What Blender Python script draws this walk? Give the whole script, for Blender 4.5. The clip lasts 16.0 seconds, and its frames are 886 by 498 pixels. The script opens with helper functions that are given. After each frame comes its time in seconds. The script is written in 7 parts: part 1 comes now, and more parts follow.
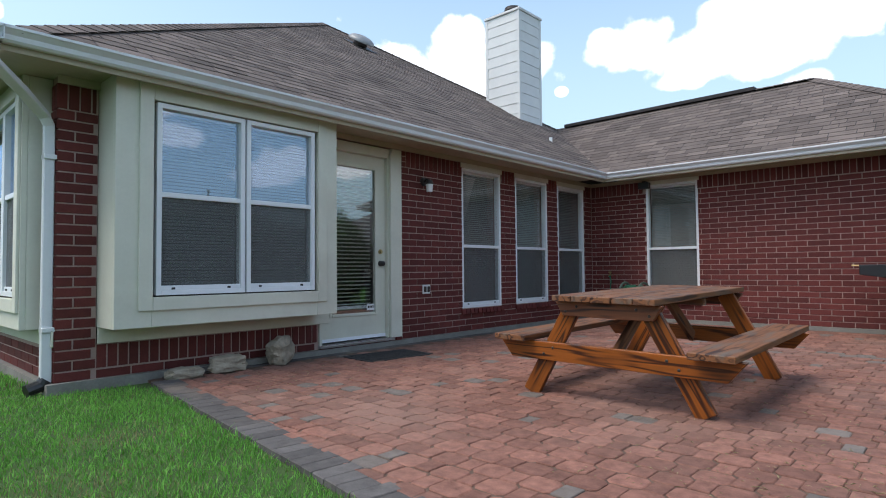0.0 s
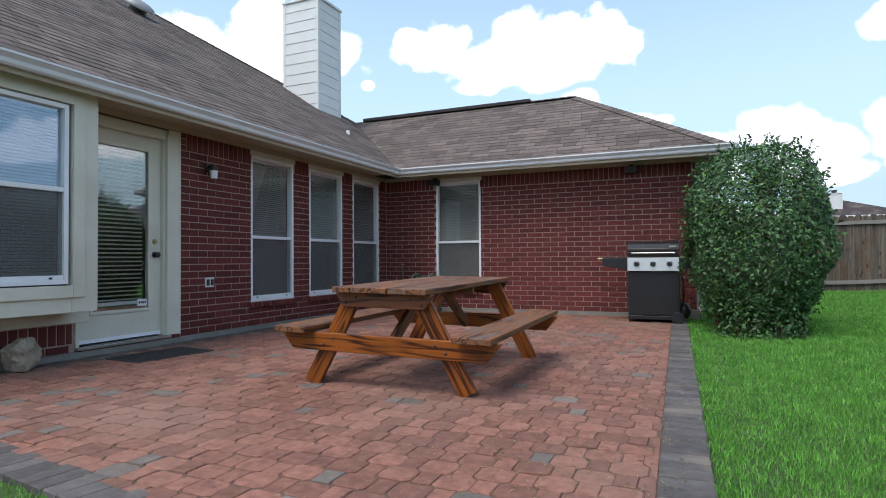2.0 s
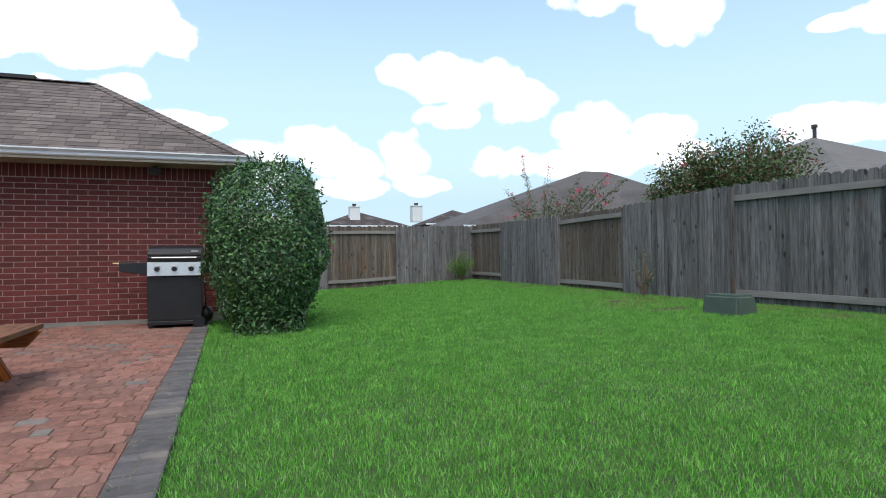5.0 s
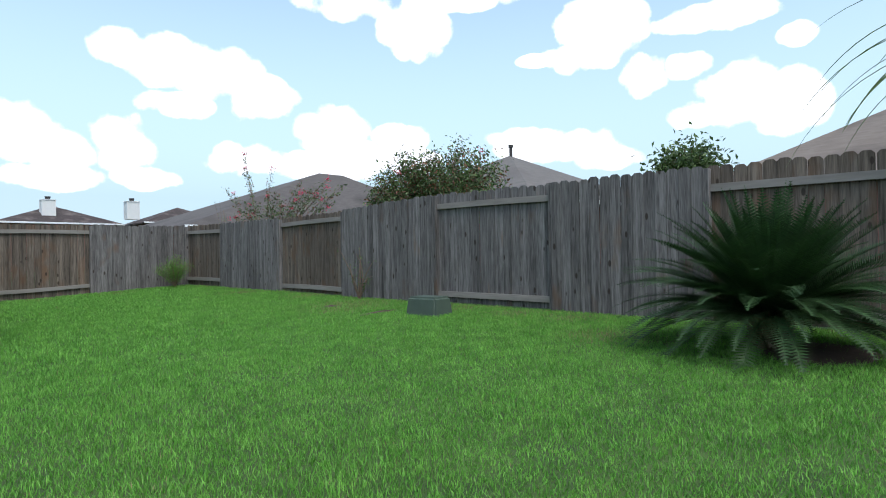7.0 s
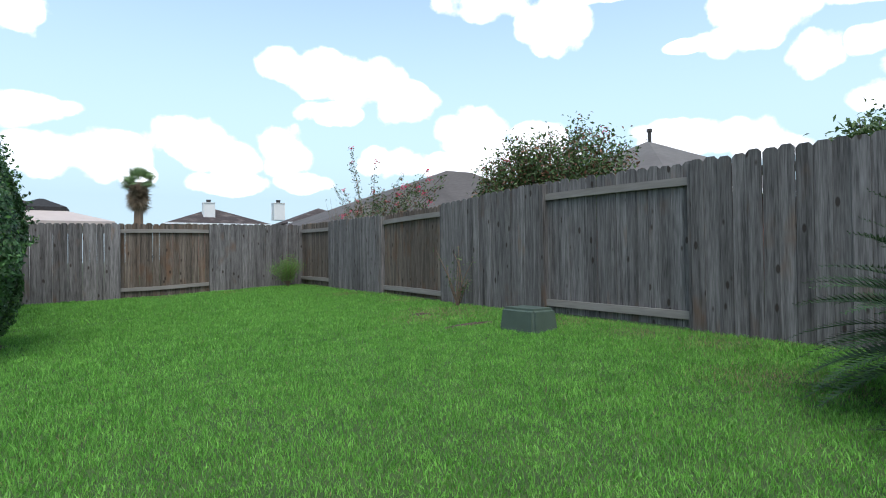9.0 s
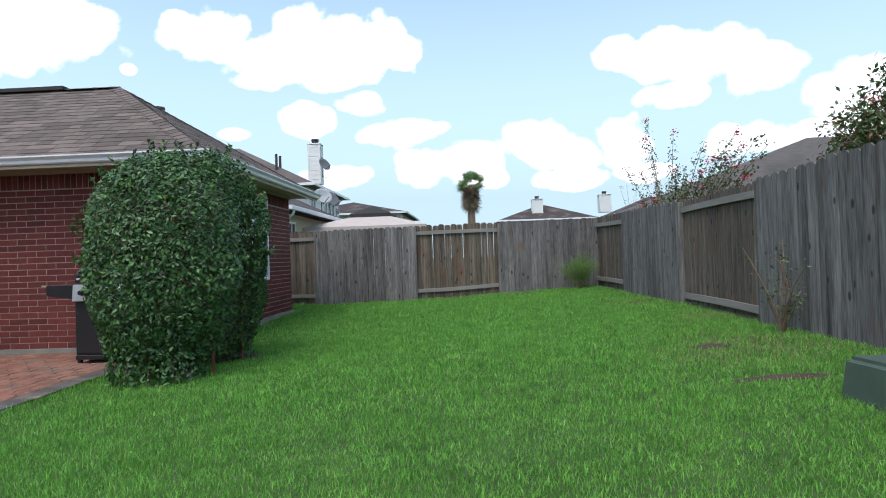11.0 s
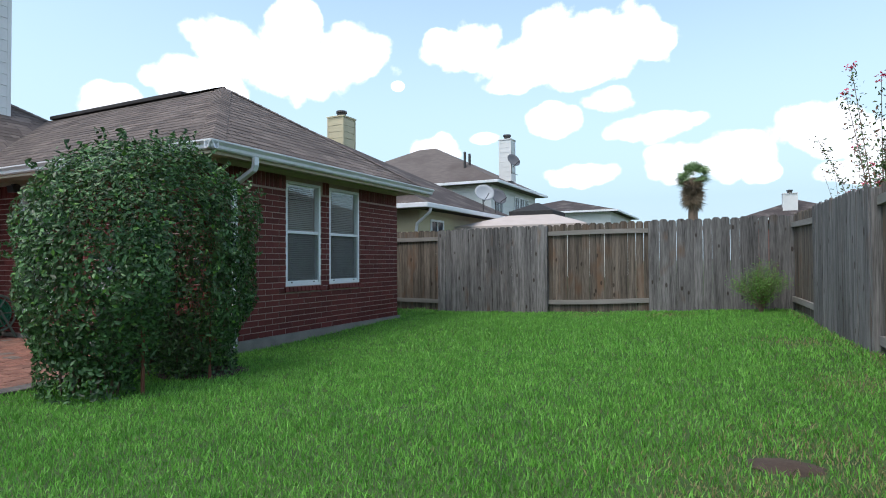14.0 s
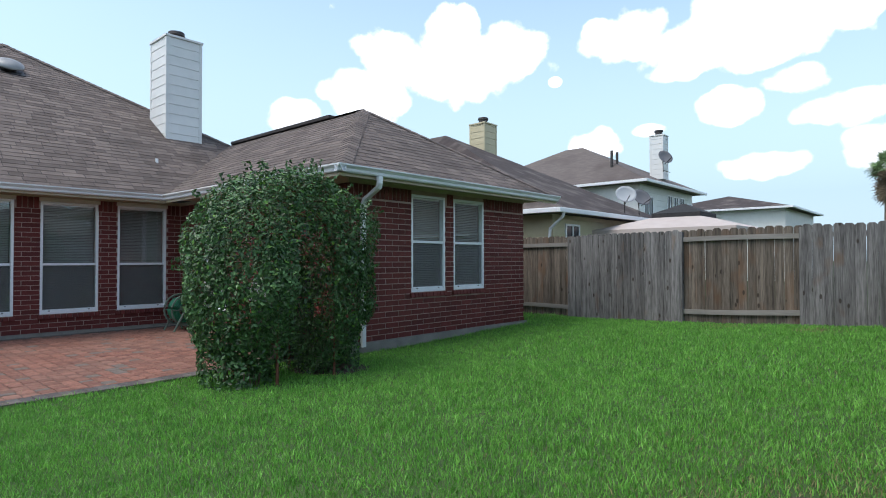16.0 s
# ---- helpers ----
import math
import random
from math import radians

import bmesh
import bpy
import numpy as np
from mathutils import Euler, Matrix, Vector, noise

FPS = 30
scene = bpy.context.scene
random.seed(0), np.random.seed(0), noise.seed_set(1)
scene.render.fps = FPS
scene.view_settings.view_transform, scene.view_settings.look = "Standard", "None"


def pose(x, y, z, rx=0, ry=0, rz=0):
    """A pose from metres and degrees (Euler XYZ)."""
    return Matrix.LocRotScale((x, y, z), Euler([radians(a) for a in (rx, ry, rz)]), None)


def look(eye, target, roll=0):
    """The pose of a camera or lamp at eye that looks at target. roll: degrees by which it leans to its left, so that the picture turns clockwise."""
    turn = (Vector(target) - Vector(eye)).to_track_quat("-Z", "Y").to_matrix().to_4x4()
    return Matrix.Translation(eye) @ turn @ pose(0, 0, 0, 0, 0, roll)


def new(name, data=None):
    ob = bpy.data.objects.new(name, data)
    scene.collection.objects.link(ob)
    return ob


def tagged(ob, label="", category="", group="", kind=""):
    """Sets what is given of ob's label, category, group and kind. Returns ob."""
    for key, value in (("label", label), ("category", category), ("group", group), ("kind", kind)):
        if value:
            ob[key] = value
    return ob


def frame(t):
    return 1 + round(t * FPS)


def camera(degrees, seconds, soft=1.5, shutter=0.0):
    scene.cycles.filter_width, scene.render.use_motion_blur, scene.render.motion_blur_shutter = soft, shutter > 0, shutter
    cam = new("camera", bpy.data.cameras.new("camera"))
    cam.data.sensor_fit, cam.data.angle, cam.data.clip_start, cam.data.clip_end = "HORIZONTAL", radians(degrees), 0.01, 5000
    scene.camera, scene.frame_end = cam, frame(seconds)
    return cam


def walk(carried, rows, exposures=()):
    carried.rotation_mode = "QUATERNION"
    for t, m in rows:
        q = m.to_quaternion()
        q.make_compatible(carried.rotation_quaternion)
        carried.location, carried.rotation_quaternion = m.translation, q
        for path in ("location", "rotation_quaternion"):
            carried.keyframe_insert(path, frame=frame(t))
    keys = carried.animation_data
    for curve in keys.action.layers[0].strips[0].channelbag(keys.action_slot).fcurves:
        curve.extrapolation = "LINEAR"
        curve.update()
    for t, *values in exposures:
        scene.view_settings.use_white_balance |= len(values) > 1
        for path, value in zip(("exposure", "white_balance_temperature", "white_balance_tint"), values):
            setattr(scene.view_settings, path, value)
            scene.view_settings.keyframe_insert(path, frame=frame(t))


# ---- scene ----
cam = camera(75.0, 16.0, soft=1.0)
PATH = [
    (0, (0.065, -0.397, 0.848), (-1.294, 1.068, 0.92), -0.5),
    (0.5, (0.082, -0.364, 0.833), (-1.185, 1.182, 0.896), -0.4),
    (1, (0.123, -0.375, 0.838), (-0.996, 1.282, 0.888), -0.4),
    (1.5, (0.179, -0.357, 0.835), (-0.777, 1.399, 0.88), -0.4),
    (2, (0.227, -0.357, 0.844), (-0.576, 1.475, 0.884), -0.4),
    (2.5, (0.299, -0.365, 0.853), (-0.323, 1.535, 0.892), -0.3),
    (3, (0.352, -0.393, 0.856), (-0.027, 1.57, 0.894), -0.4),
    (3.5, (0.398, -0.423, 0.859), (0.277, 1.572, 0.896), -0.5),
    (4, (0.459, -0.486, 0.865), (0.586, 1.51, 0.901), -0.4),
    (4.5, (0.584, -0.54, 0.843), (0.952, 1.425, 0.882), -0.6),
    (5, (0.614, -0.578, 0.862), (1.256, 1.316, 0.897), -0.7),
    (5.2, (0.606, -0.575, 0.87), (1.372, 1.272, 0.903), -0.7),
    (7.3, (1.206, -0.605, 0.905), (2.625, 0.803, 0.928), -0.8),
    (7.5, (1.316, -0.529, 0.898), (2.746, 0.869, 0.919), -0.7),
    (8, (1.659, -0.314, 0.895), (3.068, 1.105, 0.918), -0.7),
    (8.5, (2.021, -0.068, 0.904), (3.27, 1.493, 0.93), -0.8),
    (9, (2.3, 0.158, 0.924), (3.307, 1.886, 0.953), -0.7),
    (9.5, (2.601, 0.513, 0.944), (3.357, 2.365, 0.975), -0.6),
    (10, (2.99, 0.974, 0.996), (3.351, 2.941, 1.019), -1.0),
    (10.2, (3.138, 1.135, 1.057), (3.36, 3.122, 1.072), -1.6),
    (12.3, (4.651, 2.616, 1.005), (4.302, 4.585, 1.046), -0.2),
    (12.5, (4.756, 2.824, 1.015), (4.335, 4.778, 1.052), -0.4),
    (13, (5.043, 3.197, 1.064), (4.362, 5.077, 1.1), -0.4),
    (13.5, (5.336, 3.557, 1.057), (4.494, 5.371, 1.096), -0.3),
    (14, (5.614, 3.852, 1.086), (4.719, 5.64, 1.126), -0.3),
    (14.5, (5.872, 4.074, 1.111), (4.918, 5.831, 1.151), -0.3),
    (15, (6.033, 4.199, 1.123), (5.005, 5.915, 1.163), -0.2),
    (15.5, (6.17, 4.115, 1.169), (4.973, 5.716, 1.208), -0.2),
    (16, (6.24, 3.905, 1.223), (4.9, 5.389, 1.26), -0.1),
]
walk(cam, [(t, look(eye, target, roll)) for t, eye, target, roll in PATH],
     exposures=((0.0, 0.92), (2.0, 0.92), (4.0, 0.95), (16.0, 0.95)))

# ---- light ----
SUN_EL, SUN_AZ = 62.0, 200.0          # degrees; azimuth clockwise from +y
# clouds: azimuth (clockwise from +y), elevation, half width, half height, in degrees
CLOUDS_WING = [
    (-26.6, 20.0, 2.1, 2.0), (-23.6, 20.2, 3.5, 2.3), (-18.8, 18.7, 4.8, 2.6), (-15.4, 21.0, 3.9, 2.5), (-9.8, 20.1, 4.6, 2.9),
    (-7.0, 19.8, 2.3, 1.9), (-13.2, 17.8, 5.6, 1.8), (-19.9, 16.9, 2.8, 1.1), (-10.0, 15.1, 2.0, 0.9), (-4.0, 12.7, 2.2, 0.7),
    (-15.7, 13.5, 2.6, 1.6), (-10.1, 15.1, 2.8, 1.3), (-6.2, 12.3, 4.4, 1.5), (-22.3, 12.1, 1.5, 0.5), (-26.8, 11.3, 1.9, 1.1),
    (-1.7, 9.2, 5.0, 2.3), (-12.9, 8.0, 3.5, 1.1), (2.3, 7.5, 1.5, 1.1),
]
CLOUDS_CHIMNEY = [
    (-56.4, 13.5, 3.7, 1.6), (-49.5, 15.9, 4.4, 3.1), (-47.3, 19.4, 3.9, 2.5), (-41.7, 21.6, 3.4, 2.5), (-35.0, 19.7, 3.8, 2.8),
    (-41.2, 18.0, 6.2, 2.7), (-10.1, 15.3, 0.4, 0.2), (-31.1, 16.8, 0.7, 0.5), (-82.2, 20.2, 1.6, 1.0), (-15.6, 13.6, 2.8, 1.4),
    (-22.5, 11.9, 1.7, 0.6), (-27.6, 10.8, 2.7, 1.3),
]
CLOUDS_FENCE = [
    (14.8, 18.2, 2.7, 1.6), (19.0, 17.7, 4.1, 2.4), (22.9, 16.8, 3.5, 2.4), (26.4, 14.8, 3.3, 2.1), (19.5, 13.9, 3.4, 1.1),
    (6.7, 11.0, 3.5, 1.9), (10.0, 9.3, 3.4, 1.6), (15.3, 10.1, 2.9, 2.4), (16.5, 7.4, 2.5, 1.1), (9.9, 7.1, 3.6, 1.1),
    (33.2, 12.1, 3.8, 2.6), (26.2, 9.2, 4.3, 1.7), (39.8, 11.7, 3.1, 1.4), (30.5, 8.9, 5.1, 1.6), (35.8, 9.7, 3.1, 2.1),
    (-4.6, 12.5, 3.0, 1.0), (-9.9, 14.7, 2.6, 1.3), (41.2, 9.4, 2.8, 1.3),
]
CLOUDS_EAST = [
    (34.6, 23.6, 5.1, 1.4), (41.3, 21.6, 4.0, 2.5), (45.8, 23.9, 6.2, 1.0), (59.1, 20.7, 4.4, 2.9), (57.0, 18.5, 2.8, 1.5),
    (53.5, 18.4, 2.2, 0.6), (63.3, 16.3, 2.1, 1.9), (67.4, 16.6, 2.3, 1.2), (71.2, 13.8, 4.2, 2.5), (75.0, 12.5, 3.1, 2.9),
    (67.6, 12.6, 2.7, 1.3), (69.6, 20.3, 5.0, 1.2), (75.9, 17.8, 1.5, 0.9), (55.1, 10.3, 6.7, 1.6), (59.8, 9.2, 3.6, 1.2),
    (51.6, 11.1, 3.0, 1.2),
]
world = bpy.data.worlds.new("sky")
scene.world = world
world.use_nodes = True


def build_sky():
    nt = world.node_tree
    nt.nodes.clear()
    N, L = nt.nodes.new, nt.links.new
    out, bg = N("ShaderNodeOutputWorld"), N("ShaderNodeBackground")
    sky = N("ShaderNodeTexSky")
    sky.sky_type = "NISHITA"
    sky.sun_disc = False
    sky.sun_elevation, sky.sun_rotation = radians(SUN_EL), radians(SUN_AZ)
    sky.air_density, sky.dust_density, sky.ozone_density = 1.0, 1.2, 1.0
    co = N("ShaderNodeTexCoord")
    sep = N("ShaderNodeSeparateXYZ")
    L(co.outputs["Generated"], sep.inputs[0])

    def m(op, a, b=None, c=None):
        n = N("ShaderNodeMath")
        n.operation = op
        for k, v in enumerate((a, b, c)):
            if v is None:
                continue
            if isinstance(v, (int, float)):
                n.inputs[k].default_value = v
            else:
                L(v, n.inputs[k])
        return n.outputs[0]
    az = m("ARCTAN2", sep.outputs[0], sep.outputs[1])
    el = m("ARCSINE", sep.outputs[2])
    # puffy edges
    nz = N("ShaderNodeTexNoise")
    nz.inputs["Scale"].default_value, nz.inputs["Detail"].default_value, nz.inputs["Roughness"].default_value = 13.0, 9.0, 0.6
    L(co.outputs["Generated"], nz.inputs["Vector"])
    nz2 = N("ShaderNodeTexNoise")
    nz2.inputs["Scale"].default_value, nz2.inputs["Detail"].default_value = 3.2, 6.0
    stretch = N("ShaderNodeMapping")
    stretch.inputs["Scale"].default_value = (1, 1, 2.6)
    L(co.outputs["Generated"], stretch.inputs[0])
    L(stretch.outputs[0], nz2.inputs["Vector"])
    field = None
    for a, e, w, h in CLOUDS_WING + CLOUDS_CHIMNEY + CLOUDS_FENCE + CLOUDS_EAST:
        dx = m("DIVIDE", m("SUBTRACT", az, radians(a)), radians(w))
        dy = m("DIVIDE", m("SUBTRACT", el, radians(e)), radians(h))
        f = m("SUBTRACT", 1.0, m("ADD", m("MULTIPLY", dx, dx), m("MULTIPLY", dy, dy)))
        field = f if field is None else m("MAXIMUM", field, f)
    field = m("MAXIMUM", field, -1.0)
    far = m("MULTIPLY", m("SUBTRACT", m("ADD", nz2.outputs[0], m("MULTIPLY", m("SUBTRACT", m("ABSOLUTE", az), 1.9), 0.12)), 0.69), 5.0)
    behind = m("GREATER_THAN", m("ABSOLUTE", m("SUBTRACT", az, 0.2)), 1.45)
    high = m("GREATER_THAN", el, 0.62)
    anyway = m("MINIMUM", m("ADD", behind, high), 1.0)
    field = m("MAXIMUM", field, m("SUBTRACT", m("MULTIPLY", anyway, m("ADD", far, 1.0)), 1.0))
    puff = N("ShaderNodeTexVoronoi")
    puff.feature = "SMOOTH_F1"
    puff.inputs["Scale"].default_value, puff.inputs["Smoothness"].default_value = 26.0, 0.25
    L(co.outputs["Generated"], puff.inputs["Vector"])
    rag = m("ADD", m("MULTIPLY", m("SUBTRACT", nz.outputs[0], 0.5), 2.4), m("MULTIPLY", m("SUBTRACT", 0.62, puff.outputs["Distance"]), 1.1))
    val = m("ADD", m("ADD", field, -0.02), rag)
    ramp = N("ShaderNodeMapRange")
    ramp.interpolation_type = "SMOOTHSTEP"
    ramp.inputs[1].default_value, ramp.inputs[2].default_value = -0.05, 0.42
    L(val, ramp.inputs[0])
    # haze low down
    hz = N("ShaderNodeMapRange")
    hz.inputs[1].default_value, hz.inputs[2].default_value = 0.48, 0.10
    hz.inputs[3].default_value, hz.inputs[4].default_value = 0.0, 0.93
    L(el, hz.inputs[0])
    haze = N("ShaderNodeMix")
    haze.data_type = "RGBA"
    L(hz.outputs[0], haze.inputs[0])
    boost = N("ShaderNodeMix")
    boost.data_type, boost.blend_type = "RGBA", "MULTIPLY"
    boost.inputs[0].default_value = 1.0
    L(sky.outputs[0], boost.inputs[6])
    boost.inputs[7].default_value = SKY_TINT
    L(boost.outputs[2], haze.inputs[6])
    haze.inputs[7].default_value = HAZE
    mix = N("ShaderNodeMix")
    mix.data_type = "RGBA"
    L(ramp.outputs[0], mix.inputs[0])
    L(haze.outputs[2], mix.inputs[6])
    mix.inputs[7].default_value = CLOUD
    L(mix.outputs[2], bg.inputs[0])
    bg.inputs[1].default_value = SKY_STRENGTH
    L(bg.outputs[0], out.inputs[0])


SKY_STRENGTH = 0.10
SKY_TINT = (1.9, 1.80, 1.55, 1)
HAZE = (3.05, 4.2, 5.25, 1)
CLOUD = (7.3, 7.7, 8.5, 1)
build_sky()
sun = new("sun", bpy.data.lights.new("sun", "SUN"))
sun.data.energy, sun.data.angle, sun.data.color = 1.1, radians(30), (1.0, 0.985, 0.97)
_a, _e = radians(SUN_AZ), radians(SUN_EL)
sun.matrix_world = look((0, 0, 0), (-math.sin(_a) * math.cos(_e), -math.cos(_a) * math.cos(_e), -math.sin(_e)))


# ---- materials ----
def material(name, base, rough=0.7, metal=0.0, spec=0.4):
    m = bpy.data.materials.new(name)
    m.use_nodes = True
    nt = m.node_tree
    b = nt.nodes["Principled BSDF"]
    b.inputs["Base Color"].default_value = (*base, 1)
    b.inputs["Roughness"].default_value = rough
    b.inputs["Metallic"].default_value = metal
    b.inputs["Specular IOR Level"].default_value = spec
    return m, nt, b


def varied(name, c1, c2, scale=8.0, rough=0.75, bump=0.3, fine=60.0, rand=0.0, island=0.0, stretch=(1, 1, 1), metal=0.0, spec=0.35, stain=None, stain_scale=1.2, stain_at=(0.5, 0.7), dist=0.004):
    """Two tones through noise, finer grain in the bump, piece-to-piece change by rand (objects) or island (joined pieces)."""
    m, nt, b = material(name, c1, rough, metal, spec)
    N, L = nt.nodes.new, nt.links.new
    co, mp = N("ShaderNodeTexCoord"), N("ShaderNodeMapping")
    mp.inputs["Scale"].default_value = stretch
    src = co.outputs["Object"]
    if rand:
        oi, add = N("ShaderNodeObjectInfo"), N("ShaderNodeVectorMath")
        add.operation = "ADD"
        mul = N("ShaderNodeMath")
        mul.operation, mul.inputs[1].default_value = "MULTIPLY", 37.0
        L(oi.outputs["Random"], mul.inputs[0])
        L(src, add.inputs[0])
        L(mul.outputs[0], add.inputs[1])
        src = add.outputs[0]
    L(src, mp.inputs[0])
    n1, n2 = N("ShaderNodeTexNoise"), N("ShaderNodeTexNoise")
    n1.inputs["Scale"].default_value, n1.inputs["Detail"].default_value = scale, 6.0
    n2.inputs["Scale"].default_value, n2.inputs["Detail"].default_value = fine, 4.0
    L(mp.outputs[0], n1.inputs["Vector"])
    L(mp.outputs[0], n2.inputs["Vector"])
    mr = N("ShaderNodeMapRange")
    mr.inputs[1].default_value, mr.inputs[2].default_value = 0.3, 0.7
    av = N("ShaderNodeMix")
    av.data_type = "FLOAT"
    av.inputs[0].default_value = 0.35
    L(n1.outputs[0], av.inputs[2])
    L(n2.outputs[0], av.inputs[3])
    L(av.outputs[0], mr.inputs[0])
    mix = N("ShaderNodeMix")
    mix.data_type = "RGBA"
    L(mr.outputs[0], mix.inputs[0])
    mix.inputs[6].default_value, mix.inputs[7].default_value = (*c1, 1), (*c2, 1)
    col = mix.outputs[2]
    if stain:
        n3, sr, sm = N("ShaderNodeTexNoise"), N("ShaderNodeMapRange"), N("ShaderNodeMix")
        n3.inputs["Scale"].default_value, n3.inputs["Detail"].default_value = stain_scale, 5.0
        geo = N("ShaderNodeNewGeometry")
        L(geo.outputs["Position"], n3.inputs["Vector"])
        sr.inputs[1].default_value, sr.inputs[2].default_value = stain_at
        L(n3.outputs[0], sr.inputs[0])
        sm.data_type = "RGBA"
        L(sr.outputs[0], sm.inputs[0])
        L(col, sm.inputs[6])
        sm.inputs[7].default_value = (*stain, 1)
        col = sm.outputs[2]
    if rand or island:
        hsv, vr = N("ShaderNodeHueSaturation"), N("ShaderNodeMapRange")
        amt = rand or island
        vr.inputs[3].default_value, vr.inputs[4].default_value = 1 - amt, 1 + amt
        if rand:
            L(oi.outputs["Random"], vr.inputs[0])
        else:
            geo2 = N("ShaderNodeNewGeometry")
            L(geo2.outputs["Random Per Island"], vr.inputs[0])
        L(vr.outputs[0], hsv.inputs["Value"])
        L(col, hsv.inputs["Color"])
        col = hsv.outputs[0]
    L(col, b.inputs["Base Color"])
    if bump:
        bp = N("ShaderNodeBump")
        bp.inputs["Strength"].default_value, bp.inputs["Distance"].default_value = bump, dist
        L(av.outputs[0], bp.inputs["Height"])
        L(bp.outputs[0], b.inputs["Normal"])
    return m


def glass_material(name, tint=(0.9, 0.95, 0.95), mirror=0.35, clear=(1, 1, 1)):
    m = bpy.data.materials.new(name)
    m.use_nodes = True
    nt = m.node_tree
    nt.nodes.clear()
    N, L = nt.nodes.new, nt.links.new
    out, mix, gl, tr, fr, ad = N("ShaderNodeOutputMaterial"), N("ShaderNodeMixShader"), N("ShaderNodeBsdfGlossy"), N("ShaderNodeBsdfTransparent"), N("ShaderNodeLayerWeight"), N("ShaderNodeMath")
    gl.inputs["Roughness"].default_value = 0.01
    gl.inputs["Color"].default_value = (*tint, 1)
    tr.inputs["Color"].default_value = (*clear, 1)
    fr.inputs["Blend"].default_value = 0.5
    pw, mu = N("ShaderNodeMath"), N("ShaderNodeMath")
    pw.operation, pw.inputs[1].default_value = "POWER", 4.5
    mu.operation, mu.inputs[1].default_value = "MULTIPLY", 0.85
    L(fr.outputs["Facing"], pw.inputs[0])
    L(pw.outputs[0], mu.inputs[0])
    ad.operation, ad.use_clamp = "ADD", True
    ad.inputs[1].default_value = mirror
    L(mu.outputs[0], ad.inputs[0])
    L(ad.outputs[0], mix.inputs[0])
    L(tr.outputs[0], mix.inputs[1])
    L(gl.outputs[0], mix.inputs[2])
    L(mix.outputs[0], out.inputs[0])
    return m


BRICK = varied("brick", (0.095, 0.019, 0.017), (0.138, 0.031, 0.026), 14, 0.8, 0.5, 90, rand=0.22)
MORTAR = varied("mortar", (0.31, 0.215, 0.19), (0.41, 0.30, 0.265), 12, 0.9, 0.4, 120)
CREAM = varied("cream_paint", (0.60, 0.595, 0.50), (0.67, 0.665, 0.565), 3, 0.5, 0.08, 40, stain=(0.50, 0.485, 0.40), stain_at=(0.55, 0.8))
TAN = varied("tan_paint", (0.40, 0.35, 0.26), (0.46, 0.40, 0.30), 4, 0.6, 0.1, 40)
GUTTER = varied("gutter_paint", (0.66, 0.68, 0.70), (0.74, 0.76, 0.78), 4, 0.35, 0.04, 40)
WHITE = varied("white_vinyl", (0.72, 0.74, 0.76), (0.80, 0.82, 0.84), 5, 0.35, 0.03, 60)
SIDING = varied("white_siding", (0.62, 0.63, 0.62), (0.70, 0.71, 0.70), 4, 0.55, 0.1, 50)
SHINGLE = varied("shingle", (0.098, 0.078, 0.070), (0.158, 0.128, 0.115), 6, 0.95, 0.6, 220, island=0.30, stain=(0.10, 0.082, 0.074), stain_scale=0.7, stain_at=(0.5, 0.75))
SHINGLE_DK = varied("dark_shingle", (0.038, 0.029, 0.028), (0.068, 0.054, 0.052), 5, 0.95, 0.5, 200, stain=(0.13, 0.11, 0.10), stain_scale=1.4)
FELT = varied("dark_felt", (0.03, 0.028, 0.03), (0.05, 0.045, 0.045), 6, 0.9, 0.3, 80)
CONCRETE = varied("concrete", (0.17, 0.16, 0.145), (0.27, 0.255, 0.23), 5, 0.9, 0.5, 60, stain=(0.19, 0.18, 0.16))
PAVER_R = varied("red_paver", (0.125, 0.056, 0.041), (0.30, 0.142, 0.104), 22, 0.9, 1.0, 170, rand=0.24, stain=(0.21, 0.125, 0.098), stain_scale=0.9, stain_at=(0.45, 0.75))
PAVER_RJ = varied("red_paver_joined", (0.125, 0.056, 0.041), (0.30, 0.142, 0.104), 22, 0.9, 1.0, 170, island=0.24, stain=(0.21, 0.125, 0.098), stain_scale=0.9, stain_at=(0.45, 0.75))
PAVER_G = varied("grey_paver", (0.11, 0.092, 0.080), (0.20, 0.168, 0.148), 18, 0.9, 0.9, 150, rand=0.2)
SAND = varied("joint_sand", (0.075, 0.045, 0.034), (0.15, 0.098, 0.070), 20, 0.95, 0.5, 160)
WOOD = varied("varnished_pine", (0.36, 0.13, 0.03), (0.50, 0.22, 0.06), 3, 0.42, 0.2, 30, stretch=(1, 1, 1), spec=0.5)
RAIL = varied("grey_rail", (0.15, 0.14, 0.125), (0.27, 0.255, 0.235), 7, 0.9, 0.5, 40, stretch=(0.12, 1, 1))


